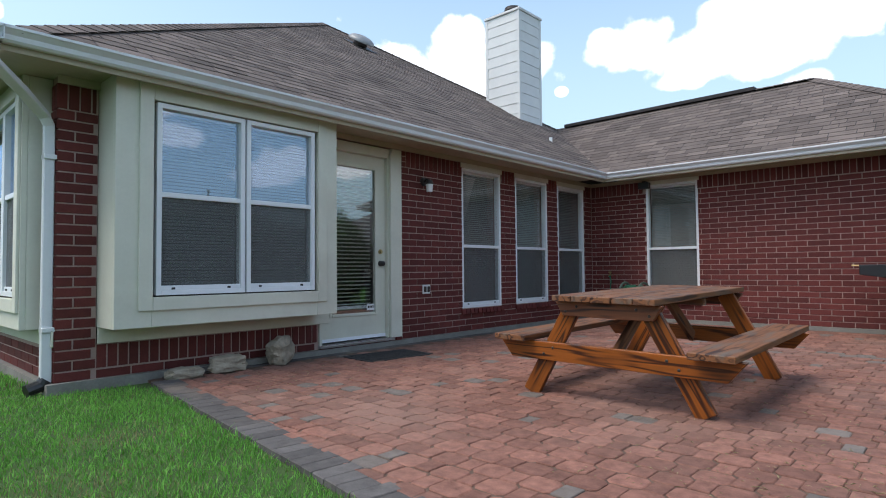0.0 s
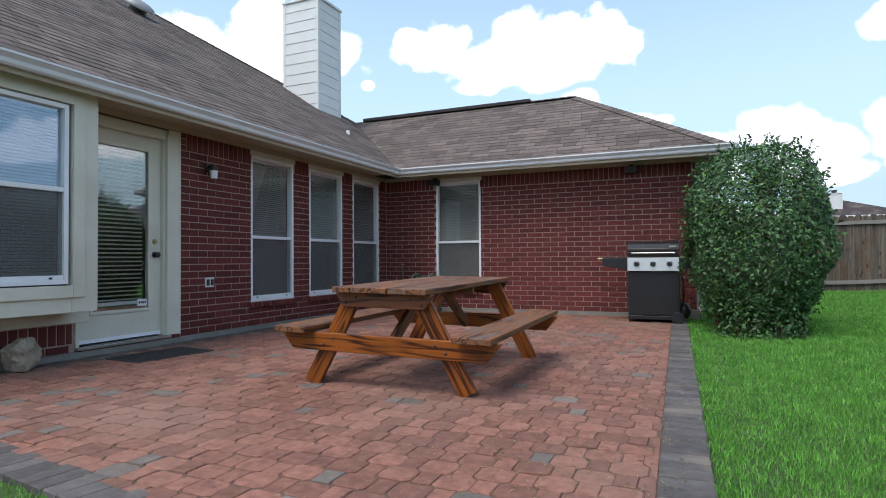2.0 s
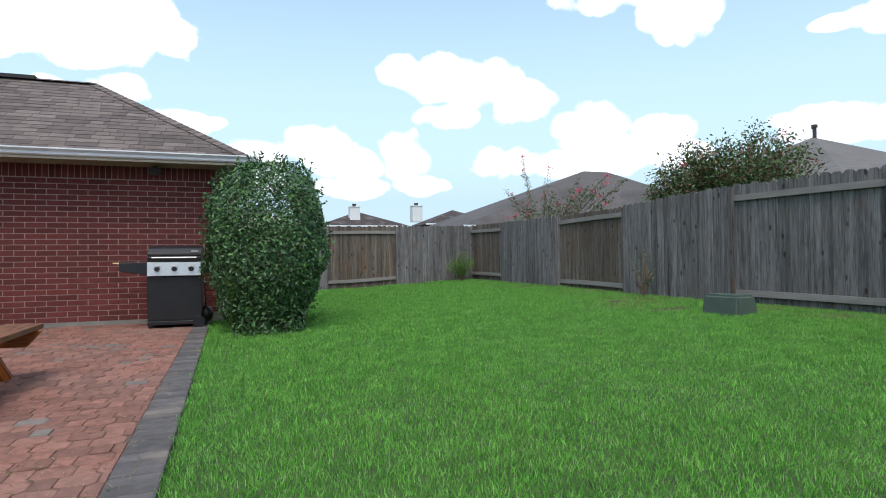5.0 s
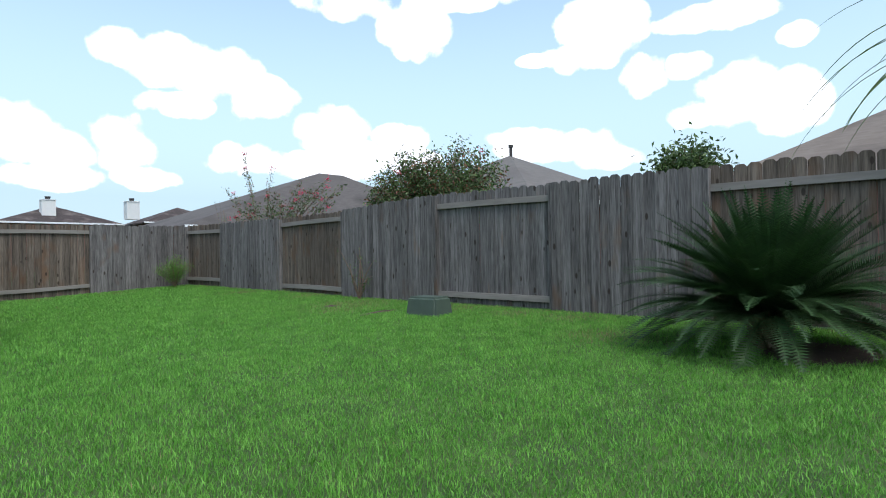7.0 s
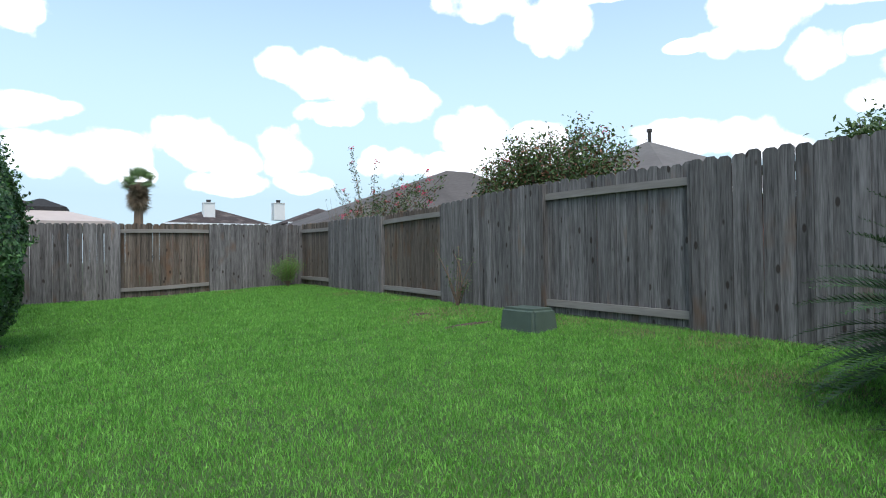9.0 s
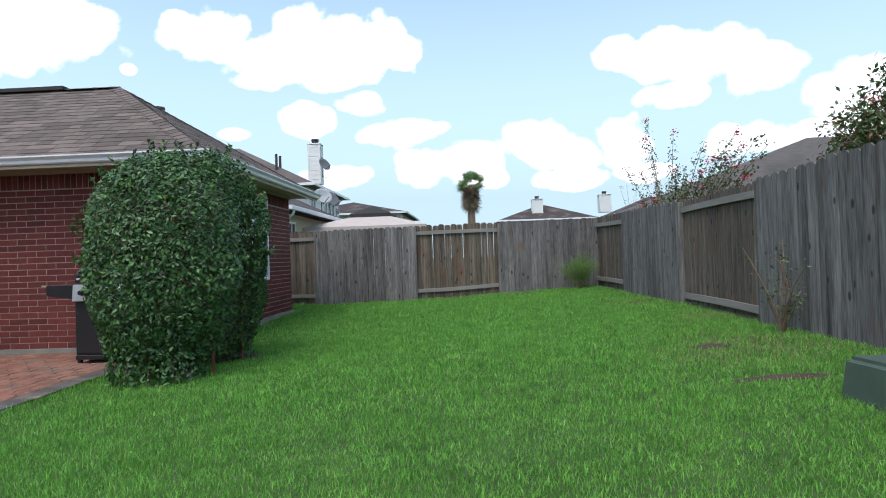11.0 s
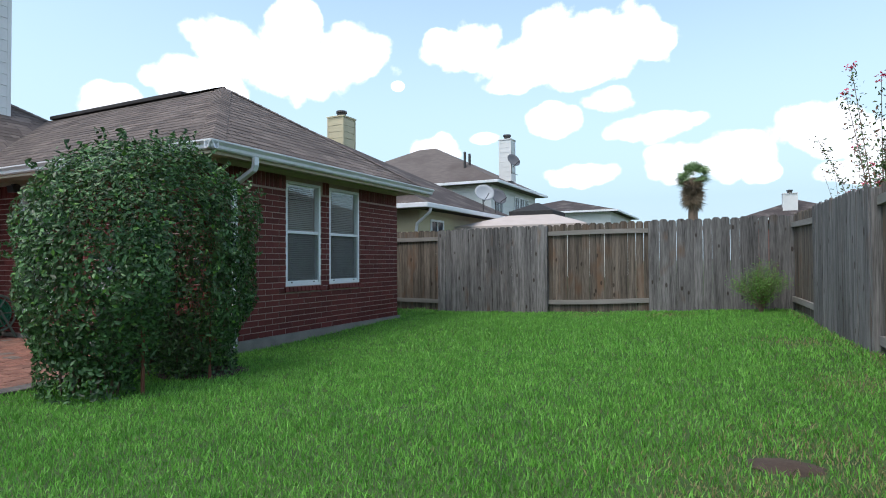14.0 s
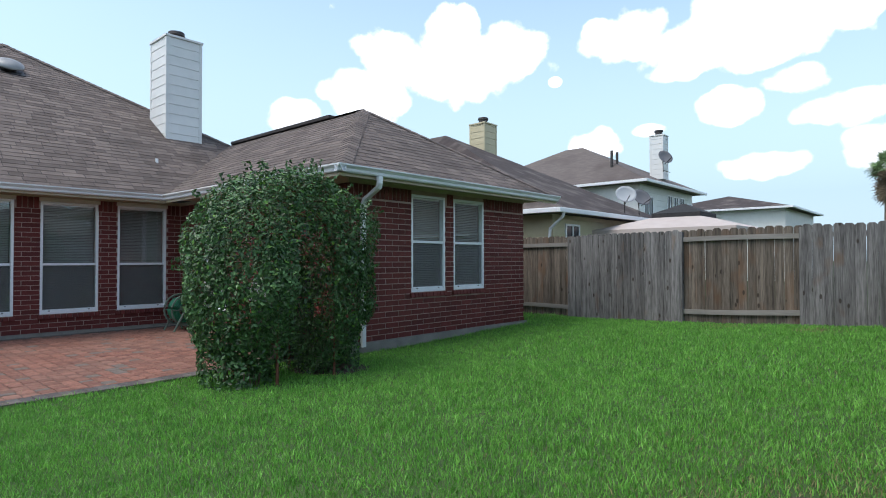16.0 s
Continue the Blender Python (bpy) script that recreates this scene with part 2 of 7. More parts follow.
def cedar(name, dark, light, rust, rust_at):
    """Weathered cedar: long streaks up the board, knots, nail-stain patches, board-to-board change."""
    m, nt, b = material(name, light, 0.92, 0, 0.25)
    N, L = nt.nodes.new, nt.links.new
    co, oi, add, mul = N("ShaderNodeTexCoord"), N("ShaderNodeObjectInfo"), N("ShaderNodeVectorMath"), N("ShaderNodeMath")
    add.operation = "ADD"
    mul.operation, mul.inputs[1].default_value = "MULTIPLY", 43.0
    L(oi.outputs["Random"], mul.inputs[0])
    L(co.outputs["Object"], add.inputs[0])
    L(mul.outputs[0], add.inputs[1])

    def streak(scale, along, detail):
        mp, n = N("ShaderNodeMapping"), N("ShaderNodeTexNoise")
        mp.inputs["Scale"].default_value = (1, 1, along)
        L(add.outputs[0], mp.inputs[0])
        L(mp.outputs[0], n.inputs["Vector"])
        n.inputs["Scale"].default_value, n.inputs["Detail"].default_value = scale, detail
        return n.outputs[0]
    wide, fine, patch = streak(22, 0.05, 4.0), streak(95, 0.06, 3.0), streak(3.5, 0.5, 3.0)
    both = N("ShaderNodeMix")
    both.data_type = "FLOAT"
    both.inputs[0].default_value = 0.45
    L(wide, both.inputs[2])
    L(fine, both.inputs[3])
    span, mix = N("ShaderNodeMapRange"), N("ShaderNodeMix")
    span.inputs[1].default_value, span.inputs[2].default_value = 0.36, 0.66
    L(both.outputs[0], span.inputs[0])
    mix.data_type = "RGBA"
    mix.inputs[6].default_value, mix.inputs[7].default_value = (*dark, 1), (*light, 1)
    L(span.outputs[0], mix.inputs[0])
    pr, pm = N("ShaderNodeMapRange"), N("ShaderNodeMix")
    pr.inputs[1].default_value, pr.inputs[2].default_value = rust_at
    pr.inputs[4].default_value = 0.75
    L(patch, pr.inputs[0])
    pm.data_type = "RGBA"
    pm.inputs[7].default_value = (*rust, 1)
    L(pr.outputs[0], pm.inputs[0])
    L(mix.outputs[2], pm.inputs[6])
    mp, vo, kr, km = N("ShaderNodeMapping"), N("ShaderNodeTexVoronoi"), N("ShaderNodeMapRange"), N("ShaderNodeMix")
    mp.inputs["Scale"].default_value = (1, 1, 0.45)
    L(add.outputs[0], mp.inputs[0])
    L(mp.outputs[0], vo.inputs["Vector"])
    vo.inputs["Scale"].default_value = 7.0
    kr.inputs[1].default_value, kr.inputs[2].default_value = 0.10, 0.15
    kr.inputs[3].default_value, kr.inputs[4].default_value = 0.85, 0.0
    L(vo.outputs["Distance"], kr.inputs[0])
    km.data_type = "RGBA"
    km.inputs[7].default_value = (0.035, 0.026, 0.02, 1)
    L(kr.outputs[0], km.inputs[0])
    L(pm.outputs[2], km.inputs[6])
    hs, vr = N("ShaderNodeHueSaturation"), N("ShaderNodeMapRange")
    vr.inputs[3].default_value, vr.inputs[4].default_value = 0.74, 1.26
    L(oi.outputs["Random"], vr.inputs[0])
    L(vr.outputs[0], hs.inputs["Value"])
    L(km.outputs[2], hs.inputs["Color"])
    L(hs.outputs[0], b.inputs["Base Color"])
    bp = N("ShaderNodeBump")
    bp.inputs["Strength"].default_value, bp.inputs["Distance"].default_value = 0.9, 0.004
    L(both.outputs[0], bp.inputs["Height"])
    L(bp.outputs[0], b.inputs["Normal"])
    return m


FENCE = cedar("weathered_cedar", (0.058, 0.055, 0.054), (0.205, 0.198, 0.194), (0.14, 0.092, 0.062), (0.62, 0.78))
FENCE_BR = cedar("brown_cedar", (0.056, 0.046, 0.038), (0.185, 0.155, 0.126), (0.13, 0.075, 0.045), (0.52, 0.70))
SOIL = varied("lawn_soil", (0.026, 0.052, 0.014), (0.06, 0.11, 0.026), 3, 0.95, 0.6, 50, dist=0.01)
DIRT = varied("bare_earth", (0.042, 0.029, 0.022), (0.08, 0.055, 0.042), 9, 0.95, 0.8, 60, dist=0.01)
BLACK = varied("black_enamel", (0.012, 0.013, 0.015), (0.02, 0.021, 0.024), 5, 0.32, 0.05, 50, spec=0.5)
DARKMETAL = varied("dark_metal", (0.05, 0.045, 0.045), (0.08, 0.07, 0.065), 9, 0.45, 0.1, 60, metal=0.6)
STEEL = varied("steel", (0.46, 0.46, 0.45), (0.56, 0.56, 0.55), 9, 0.38, 0.03, 60, metal=0.9)
BRASS = varied("brass", (0.42, 0.32, 0.14), (0.5, 0.4, 0.2), 9, 0.35, 0.03, 60, metal=0.9)
RUBBER = varied("rubber_mat", (0.018, 0.018, 0.019), (0.04, 0.04, 0.04), 20, 0.85, 0.5, 120)
STONE = varied("limestone", (0.24, 0.20, 0.15), (0.42, 0.365, 0.28), 9, 0.9, 0.9, 40, dist=0.012, stain=(0.2, 0.18, 0.15), stain_scale=4)
BLIND = varied("blind_slat", (0.20, 0.212, 0.198), (0.25, 0.262, 0.245), 5, 0.6, 0.0, 30)
SCREEN = varied("insect_screen", (0.10, 0.105, 0.11), (0.13, 0.135, 0.14), 2, 0.8, 0.1, 300)
# dark base colour stands in for the shade of unlit rooms
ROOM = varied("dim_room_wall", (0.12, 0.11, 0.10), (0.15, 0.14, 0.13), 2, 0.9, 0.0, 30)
YELLOW = varied("yellow_siding", (0.47, 0.42, 0.28), (0.53, 0.475, 0.32), 4, 0.6, 0.1, 50)
BARK = varied("bark", (0.13, 0.09, 0.065), (0.22, 0.16, 0.12), 20, 0.9, 0.8, 60, dist=0.01)
GREENBOX = varied("green_plastic", (0.05, 0.075, 0.06), (0.07, 0.10, 0.08), 6, 0.6, 0.15, 90)
CANVAS = varied("beige_canvas", (0.42, 0.36, 0.33), (0.48, 0.42, 0.39), 4, 0.8, 0.1, 100)
GLASS = glass_material("window_glass", mirror=0.06)
# blue sky reflection is strengthened by colouring the bay panes' mirror tint
GLASS_BAY = glass_material("bay_glass", (0.62, 0.78, 1.0), mirror=0.16)
GLASS_DOOR = glass_material("door_glass", mirror=0.16)


def leaf_material(name, c1, c2, island=0.3, rough=0.5, trans=0.25):
    m = varied(name, c1, c2, 5, rough, 0.0, 40, island=island, spec=0.4)
    nt = m.node_tree
    b = nt.nodes["Principled BSDF"]
    out = nt.nodes["Material Output"]
    tr, mix = nt.nodes.new("ShaderNodeBsdfTranslucent"), nt.nodes.new("ShaderNodeMixShader")
    mix.inputs[0].default_value = trans
    nt.links.new(b.inputs["Base Color"].links[0].from_socket, tr.inputs[0])
    nt.links.new(b.outputs[0], mix.inputs[1])
    nt.links.new(tr.outputs[0], mix.inputs[2])
    nt.links.new(mix.outputs[0], out.inputs[0])
    return m


GRASS = leaf_material("grass_blade", (0.082, 0.258, 0.032), (0.205, 0.475, 0.080), 0.42, 0.55, 0.3)
GRASS_DRY = leaf_material("dry_grass", (0.22, 0.20, 0.09), (0.30, 0.26, 0.13), 0.3, 0.7, 0.2)
BUSH_LEAF = leaf_material("shrub_leaf", (0.028, 0.078, 0.026), (0.085, 0.175, 0.058), 0.65, 0.44, 0.18)
TREE_LEAF = leaf_material("tree_leaf", (0.050, 0.095, 0.030), (0.10, 0.155, 0.05), 0.45, 0.5, 0.2)
LIME_LEAF = leaf_material("lime_leaf", (0.09, 0.22, 0.035), (0.14, 0.30, 0.05), 0.3, 0.5, 0.3)
RED_LEAF = leaf_material("reddish_leaf", (0.12, 0.06, 0.03), (0.2, 0.09, 0.05), 0.35, 0.5, 0.2)
FLOWER = leaf_material("pink_flower", (0.6, 0.03, 0.10), (0.75, 0.08, 0.16), 0.2, 0.6, 0.3)
PALM_LEAF = leaf_material("palm_leaf", (0.016, 0.045, 0.013), (0.038, 0.090, 0.026), 0.35, 0.6, 0.15)


# ---- building blocks ----
def bx(bm, x0, x1, y0, y1, z0, z1):
    """A box between two corners, added to bm."""
    v = [bm.verts.new(p) for p in ((x0, y0, z0), (x1, y0, z0), (x1, y1, z0), (x0, y1, z0), (x0, y0, z1), (x1, y0, z1), (x1, y1, z1), (x0, y1, z1))]
    for f in ((3, 2, 1, 0), (4, 5, 6, 7), (0, 1, 5, 4), (1, 2, 6, 5), (2, 3, 7, 6), (3, 0, 4, 7)):
        bm.faces.new([v[i] for i in f])
    return v


def prism(bm, pts, h, m=None):
    """A flat outline of (x, y) points, raised by h along z, then moved by m."""
    a = [bm.verts.new((x, y, 0)) for x, y in pts]
    b = [bm.verts.new((x, y, h)) for x, y in pts]
    n = len(pts)
    bm.faces.new(a[::-1])
    bm.faces.new(b)
    for i in range(n):
        bm.faces.new((a[i], a[(i + 1) % n], b[(i + 1) % n], b[i]))
    if m is not None:
        bmesh.ops.transform(bm, matrix=m, verts=a + b)
    return a + b


def tube(bm, path, r, sides=8, taper=None):
    """A round tube along a list of points."""
    rings = []
    pts = [Vector(p) for p in path]
    for i, p in enumerate(pts):
        d = (pts[min(i + 1, len(pts) - 1)] - pts[max(i - 1, 0)]).normalized()
        q = d.to_track_quat("Z", "Y").to_matrix()
        rr = r if taper is None else r + (taper - r) * i / (len(pts) - 1)
        rings.append([bm.verts.new(p + q @ Vector((rr * math.cos(2 * math.pi * k / sides), rr * math.sin(2 * math.pi * k / sides), 0))) for k in range(sides)])
    for a, b in zip(rings, rings[1:]):
        for k in range(sides):
            bm.faces.new((a[k], a[(k + 1) % sides], b[(k + 1) % sides], b[k]))
    bm.faces.new(rings[0][::-1])
    bm.faces.new(rings[-1])


def mesh_of(name, bm, mat, smooth=False):
    bm.normal_update()
    me = bpy.data.meshes.new(name)
    bm.to_mesh(me)
    bm.free()
    me.materials.append(mat)
    if smooth:
        me.shade_smooth()
    return me


def part(name, bm, mat, parent=None, label="", bevel=0.0, smooth=False, kind=""):
    if bevel:
        bmesh.ops.bevel(bm, geom=bm.edges[:], offset=bevel, segments=1, affect="EDGES", clamp_overlap=True)
    ob = new(name, mesh_of(name, bm, mat, smooth))
    ob.parent = parent
    return tagged(ob, label, kind=kind)


def boxpart(name, dims, mat, parent=None, label="", bevel=0.003, kind=""):
    bm = bmesh.new()
    bx(bm, *dims)
    return part(name, bm, mat, parent, label, bevel, kind=kind)


def thing(name, label, category, group="", at=(0, 0, 0), kind=""):
    ob = new(name)
    ob.location = at
    return tagged(ob, label, category, group, kind)


def smoothstep(a, b, v):
    t = min(max((v - a) / (b - a), 0), 1)
    return t * t * (3 - 2 * t)


def ground_z(x, y):
    """Height of the lawn: level with the patio, rising gently towards the far fences."""
    r = min(max((x - 0.4) / 6.2, 0), 1.3) * (0.16 + 0.0125 * min(max(y, 0), 15))
    return r + 0.09 * smoothstep(9, 13, y) * (1 - min(max((x - 0.2) / 3, 0), 1)) - 0.03


# house plan
XW, YW, XE, YN = -4.86, 8.72, 0.225, 12.78   # patio wall, wing wall, wing's lawn wall, wing's far wall
YS = 0.76                                    # corner of the patio wall
EAVE = 2.31                                  # soffit height
GZ = 2.37                                    # gutter top
OVER = 0.50


def wall_cells(bm, horizontal, plane, thick, u0, u1, z0, z1, openings):
    """The body of a wall along x (horizontal) or y, with real openings (u0, u1, z0, z1)."""
    us = sorted({u0, u1, *[v for o in openings for v in o[:2]]})
    zs = sorted({z0, z1, *[v for o in openings for v in o[2:]]})
    for a, b in zip(us, us[1:]):
        run = None
        for c, d in zip(zs, zs[1:]):
            mu, mz = (a + b) / 2, (c + d) / 2
            if any(o[0] < mu < o[1] and o[2] < mz < o[3] for o in openings):
                if run:
                    cell(bm, horizontal, plane, thick, a, b, *run)
                run = None
            else:
                run = (run[0] if run else c, d)
        if run:
            cell(bm, horizontal, plane, thick, a, b, *run)


def cell(bm, horizontal, plane, thick, a, b, c, d):
    if horizontal:
        bx(bm, a, b, min(plane, plane + thick), max(plane, plane + thick), c, d)
    else:
        bx(bm, min(plane, plane + thick), max(plane, plane + thick), a, b, c, d)


WIN_W = [(5.28, 6.12, 0.345, 2.185), (6.47, 7.32, 0.345, 2.185), (7.62, 8.46, 0.345, 2.185)]
DOOR = (3.05, 4.20, 0.0, 2.25)
BAY = (1.035, 3.05, 0.31, 2.25)
WIN_WING = [(-3.88, -3.06, 0.345, 2.19)]
WIN_E = [(9.88, 10.62, 0.745, 2.19), (10.82, 11.60, 0.745, 2.19)]

bm = bmesh.new()
wall_cells(bm, False, XW - 0.007, -0.24, YS + 0.012, YW + 0.24, 0.0, EAVE, WIN_W + [DOOR, BAY])
wall_west = part("wall_patio", bm, MORTAR, label="red brick house wall with pale mortar beside the patio", kind="structure")
bm = bmesh.new()
wall_cells(bm, True, YW + 0.007, 0.24, XW - 0.012, XE - 0.26, 0.0, EAVE, WIN_WING)
wall_wing = part("wall_wing", bm, MORTAR, label="red brick wing wall facing the paved patio", kind="structure")
bm = bmesh.new()
wall_cells(bm, False, XE - 0.007, -0.24, YW + 0.012, YN - 0.012, -0.05, EAVE, WIN_E)
wall_east = part("wall_lawn", bm, MORTAR, label="red brick wing wall facing the lawn", kind="structure")
bm = bmesh.new()
wall_cells(bm, True, YN - 0.012, -0.24, -14.0, XE - 0.26, 0.0, EAVE, [])
wall_north = part("wall_north", bm, MORTAR, label="plain brick wall at the back of the wing", kind="structure")
bm = bmesh.new()
SBAY = (-7.96, -5.02, 0.31, 2.25)
wall_cells(bm, True, YS + 0.007, 0.24, -14.0, XW - 0.26, 0.0, EAVE, [SBAY])
wall_south = part("wall_south", bm, MORTAR, label="red brick side wall of the house", kind="structure")
boxpart("wall_far", (-14.2, -14.0, YS, YN, 0, EAVE), MORTAR, label="plain brick wall closing the house", kind="structure")

# slab edge
bm = bmesh.new()
bx(bm, XW - 0.2, XW + 0.05, YS - 0.05, YW - 0.06, -0.12, 0.05)
bx(bm, XW - 0.2, XE - 0.2, YW - 0.055, YW + 0.1, -0.12, 0.045)
bx(bm, XE - 0.19, XE + 0.045, YW - 0.055, YN + 0.02, -0.12, 0.11)
bx(bm, -14, XW - 0.21, YS - 0.05, YS + 0.1, -0.12, 0.05)
part("slab_edge", bm, CONCRETE, label="grey concrete slab edge under the brick walls", kind="structure")
# interior: unseen plain surfaces added behind the windows, dimness put into their colour
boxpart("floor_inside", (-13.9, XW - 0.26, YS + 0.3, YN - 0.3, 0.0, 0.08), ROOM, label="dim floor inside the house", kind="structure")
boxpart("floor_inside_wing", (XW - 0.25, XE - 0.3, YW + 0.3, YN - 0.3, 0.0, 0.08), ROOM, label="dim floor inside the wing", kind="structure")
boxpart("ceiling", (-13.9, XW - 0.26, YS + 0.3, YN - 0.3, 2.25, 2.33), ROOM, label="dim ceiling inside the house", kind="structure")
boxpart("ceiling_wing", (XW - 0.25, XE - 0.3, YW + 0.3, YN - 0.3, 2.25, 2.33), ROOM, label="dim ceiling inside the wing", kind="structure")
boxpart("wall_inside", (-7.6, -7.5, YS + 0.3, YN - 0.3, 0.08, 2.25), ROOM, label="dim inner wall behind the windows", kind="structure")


# ---- roof ----
def roof_plane(name, corners, mat=SHINGLE, label="", tile=True, expo=0.142, tab=0.31, seed=1):
    """A sloped roof face: a deck polygon (eave edge first two corners) with overlapping courses of tabs clipped to it."""
    P = [Vector(c) for c in corners]
    u = (P[1] - P[0]).normalized()
    n = (P[1] - P[0]).cross(P[2] - P[1]).normalized()
    if n.z < 0:
        n = -n
    w = n.cross(u)
    if w.z < 0:
        w = -w
    Q = [((p - P[0]).dot(u), (p - P[0]).dot(w)) for p in P]
    bm = bmesh.new()
    a = [bm.verts.new(p) for p in P]
    b = [bm.verts.new(p - n * 0.06) for p in P]
    bm.faces.new(a)
    bm.faces.new(b[::-1])
    k = len(P)
    for i in range(k):
        bm.faces.new((a[i], b[i], b[(i + 1) % k], a[(i + 1) % k]))
    bmesh.ops.recalc_face_normals(bm, faces=bm.faces)
    deck = part(name, bm, FELT, label=label, kind="structure")
    if not tile:
        deck.data.materials[0] = mat
        return deck
    rng = random.Random(seed)

    def span(h):
        xs = []
        for i in range(k):
            (x0, y0), (x1, y1) = Q[i], Q[(i + 1) % k]
            if (y0 - h) * (y1 - h) <= 0 and abs(y1 - y0) > 1e-9:
                xs.append(x0 + (x1 - x0) * (h - y0) / (y1 - y0))
        return (min(xs), max(xs)) if len(xs) >= 2 else None
    top = max(q[1] for q in Q)
    V, F = [], []
    row = 0
    h = 0.0
    while h < top - 0.02:
        h1 = min(h + expo, top - 0.005)
        s0, s1 = span(h + 1e-4), span(h1 - 1e-4)
        if s0 and s1:
            x = min(s0[0], s1[0]) - rng.random() * tab
            while x < max(s0[1], s1[1]):
                wd = tab * rng.choice((0.6, 1.0, 1.0, 1.25))
                a0, a1 = max(x + 0.005, s0[0]), min(x + wd - 0.005, s0[1])
                b0, b1 = max(x + 0.005, s1[0]), min(x + wd - 0.005, s1[1])
                if a1 < a0:
                    a0 = a1 = min(max(x, s0[0]), s0[1])
                if b1 < b0:
                    b0 = b1 = min(max(x, s1[0]), s1[1])
                if (a1 - a0) + (b1 - b0) > 0.02:
                    lift, thin = 0.006 + rng.random() * 0.004, 0.002
                    base = len(V)
                    hl = h - 0.012 - rng.random() * 0.006 if row else h - 0.01
                    for (xx, hh, l) in ((a0, hl, lift), (a1, hl, lift), (b1, h1, thin), (b0, h1, thin), (a0, hl, 0.0), (a1, hl, 0.0)):
                        V.append(tuple(P[0] + u * xx + w * hh + n * l))
                    F += [(base, base + 1, base + 2, base + 3), (base + 4, base + 5, base + 1, base)]
                x += wd
        h = h1
        row += 1
    me = bpy.data.meshes.new(name + "_tabs")
    me.from_pydata(V, [], F)
    me.materials.append(mat)
    ob = new("shingles", me)
    ob.parent = deck
    tagged(ob, "brown asphalt shingle tabs in overlapping courses", kind="stuff")
    return deck


ZE = 2.375
XG, YG, XGE = XW + OVER, YW - OVER + 0.02, XE + OVER - 0.06   # roof edge lines
YGS, YGN = YS - 0.42, YN + 0.42
RZ, RX, RY = 3.955, -1.85, 10.70      # wing ridge
APEX = Vector((-10.26, 6.95, 6.24))
def on_main(x):
    return ZE + (XG - x) * (APEX.z - ZE) / (XG - APEX.x)
jx = XG - (RZ - ZE) * (XG - APEX.x) / (APEX.z - ZE)
roof_plane("roof_main", [(XG, YGS, ZE), (XG, YG, ZE), (jx, RY, RZ), tuple(APEX)], label="brown shingled main roof slope over the patio wall", seed=2)
roof_plane("roof_wing_front", [(XG, YG, ZE), (XGE, YG, ZE), (RX, RY, RZ), (jx, RY, RZ)], label="brown shingled wing roof slope above the patio", seed=3)
roof_plane("roof_wing_hip", [(XGE, YG, ZE), (XGE, YGN, ZE), (RX, RY, RZ)], label="brown shingled hip of the wing roof", seed=4)
roof_plane("roof_wing_back", [(XGE, YGN, ZE), (-14.4, YGN, ZE), (-14.4, RY, RZ), (RX, RY, RZ)], label="shingled back slope of the wing roof", tile=False)
roof_plane("roof_main_south", [(-14.4, YGS, ZE), (XG, YGS, ZE), tuple(APEX), (-14.4, 6.95, 6.24)], label="shingled side slope of the main roof", tile=False)
roof_plane("roof_main_north", [(jx, RY, RZ), (-14.4, RY, RZ), (-14.4, 6.95, 6.24), tuple(APEX)], label="shingled back slope of the main roof", tile=False)

# hip and ridge caps
def cap_line(name, a, b, label, step=0.14, w=0.13):
    a, b = Vector(a), Vector(b)
    d = (b - a).normalized()
    side = d.cross(Vector((0, 0, 1))).normalized()
    up = side.cross(d).normalized()
    n = int((b - a).length / step)
    bm = bmesh.new()
    for i in range(n):
        p = a + d * (i * step)
        q = p + d * (step + 0.03)
        vs = []
        for r, l in ((p, 0.022), (q, 0.014)):
            vs.append([bm.verts.new(r + side * s * w + up * (l - abs(s) * 0.052)) for s in (-1, 0, 1)])
        for k in (0, 1):
            bm.faces.new((vs[0][k], vs[0][k + 1], vs[1][k + 1], vs[1][k]))
        bm.faces.new((vs[0][0], vs[0][1], vs[0][2]))
    bmesh.ops.recalc_face_normals(bm, faces=bm.faces)
    return part(name, bm, SHINGLE, label=label, kind="structure")


cap_line("hip_cap", (XG, YGS, ZE), APEX, "shingled hip cap of the main roof")
cap_line("hip_cap", (jx, RY, RZ), APEX, "shingled hip cap of the main roof")
cap_line("hip_cap", (XGE, YG, ZE), (RX, RY, RZ), "shingled hip cap of the wing roof")
cap_line("hip_cap", (XGE, YGN, ZE), (RX, RY, RZ), "shingled hip cap of the wing roof")
cap_line("ridge_cap", (-2.7, RY, RZ), (RX, RY, RZ), "shingled ridge cap of the wing roof")
boxpart("ridge_vent", (jx + 0.3, -2.7, RY - 0.13, RY + 0.13, RZ - 0.03, RZ + 0.032), FELT, label="black ridge vent strip on the wing roof", kind="structure")

# soffits, fascia, gutters
bm = bmesh.new()
bx(bm, XW - 0.2, XG, YGS, YG - 0.0, EAVE, EAVE + 0.02)
bx(bm, XG + 0.001, XGE, YG, YW + 0.2, EAVE, EAVE + 0.02)
bx(bm, XE - 0.2, XGE, YW + 0.201, YGN, EAVE, EAVE + 0.02)
bx(bm, -14, XW - 0.201, YGS, YS + 0.2, EAVE, EAVE + 0.02)
part("soffit", bm, TAN, label="tan painted soffit under the eaves", kind="structure")
bm = bmesh.new()
bx(bm, XG - 0.02, XG, YGS, YG - 0.02, 2.245, ZE - 0.01)
bx(bm, XG - 0.02, XGE, YG - 0.02, YG, 2.245, ZE - 0.01)
bx(bm, XGE - 0.02, XGE, YG, YGN, 2.245, ZE - 0.01)
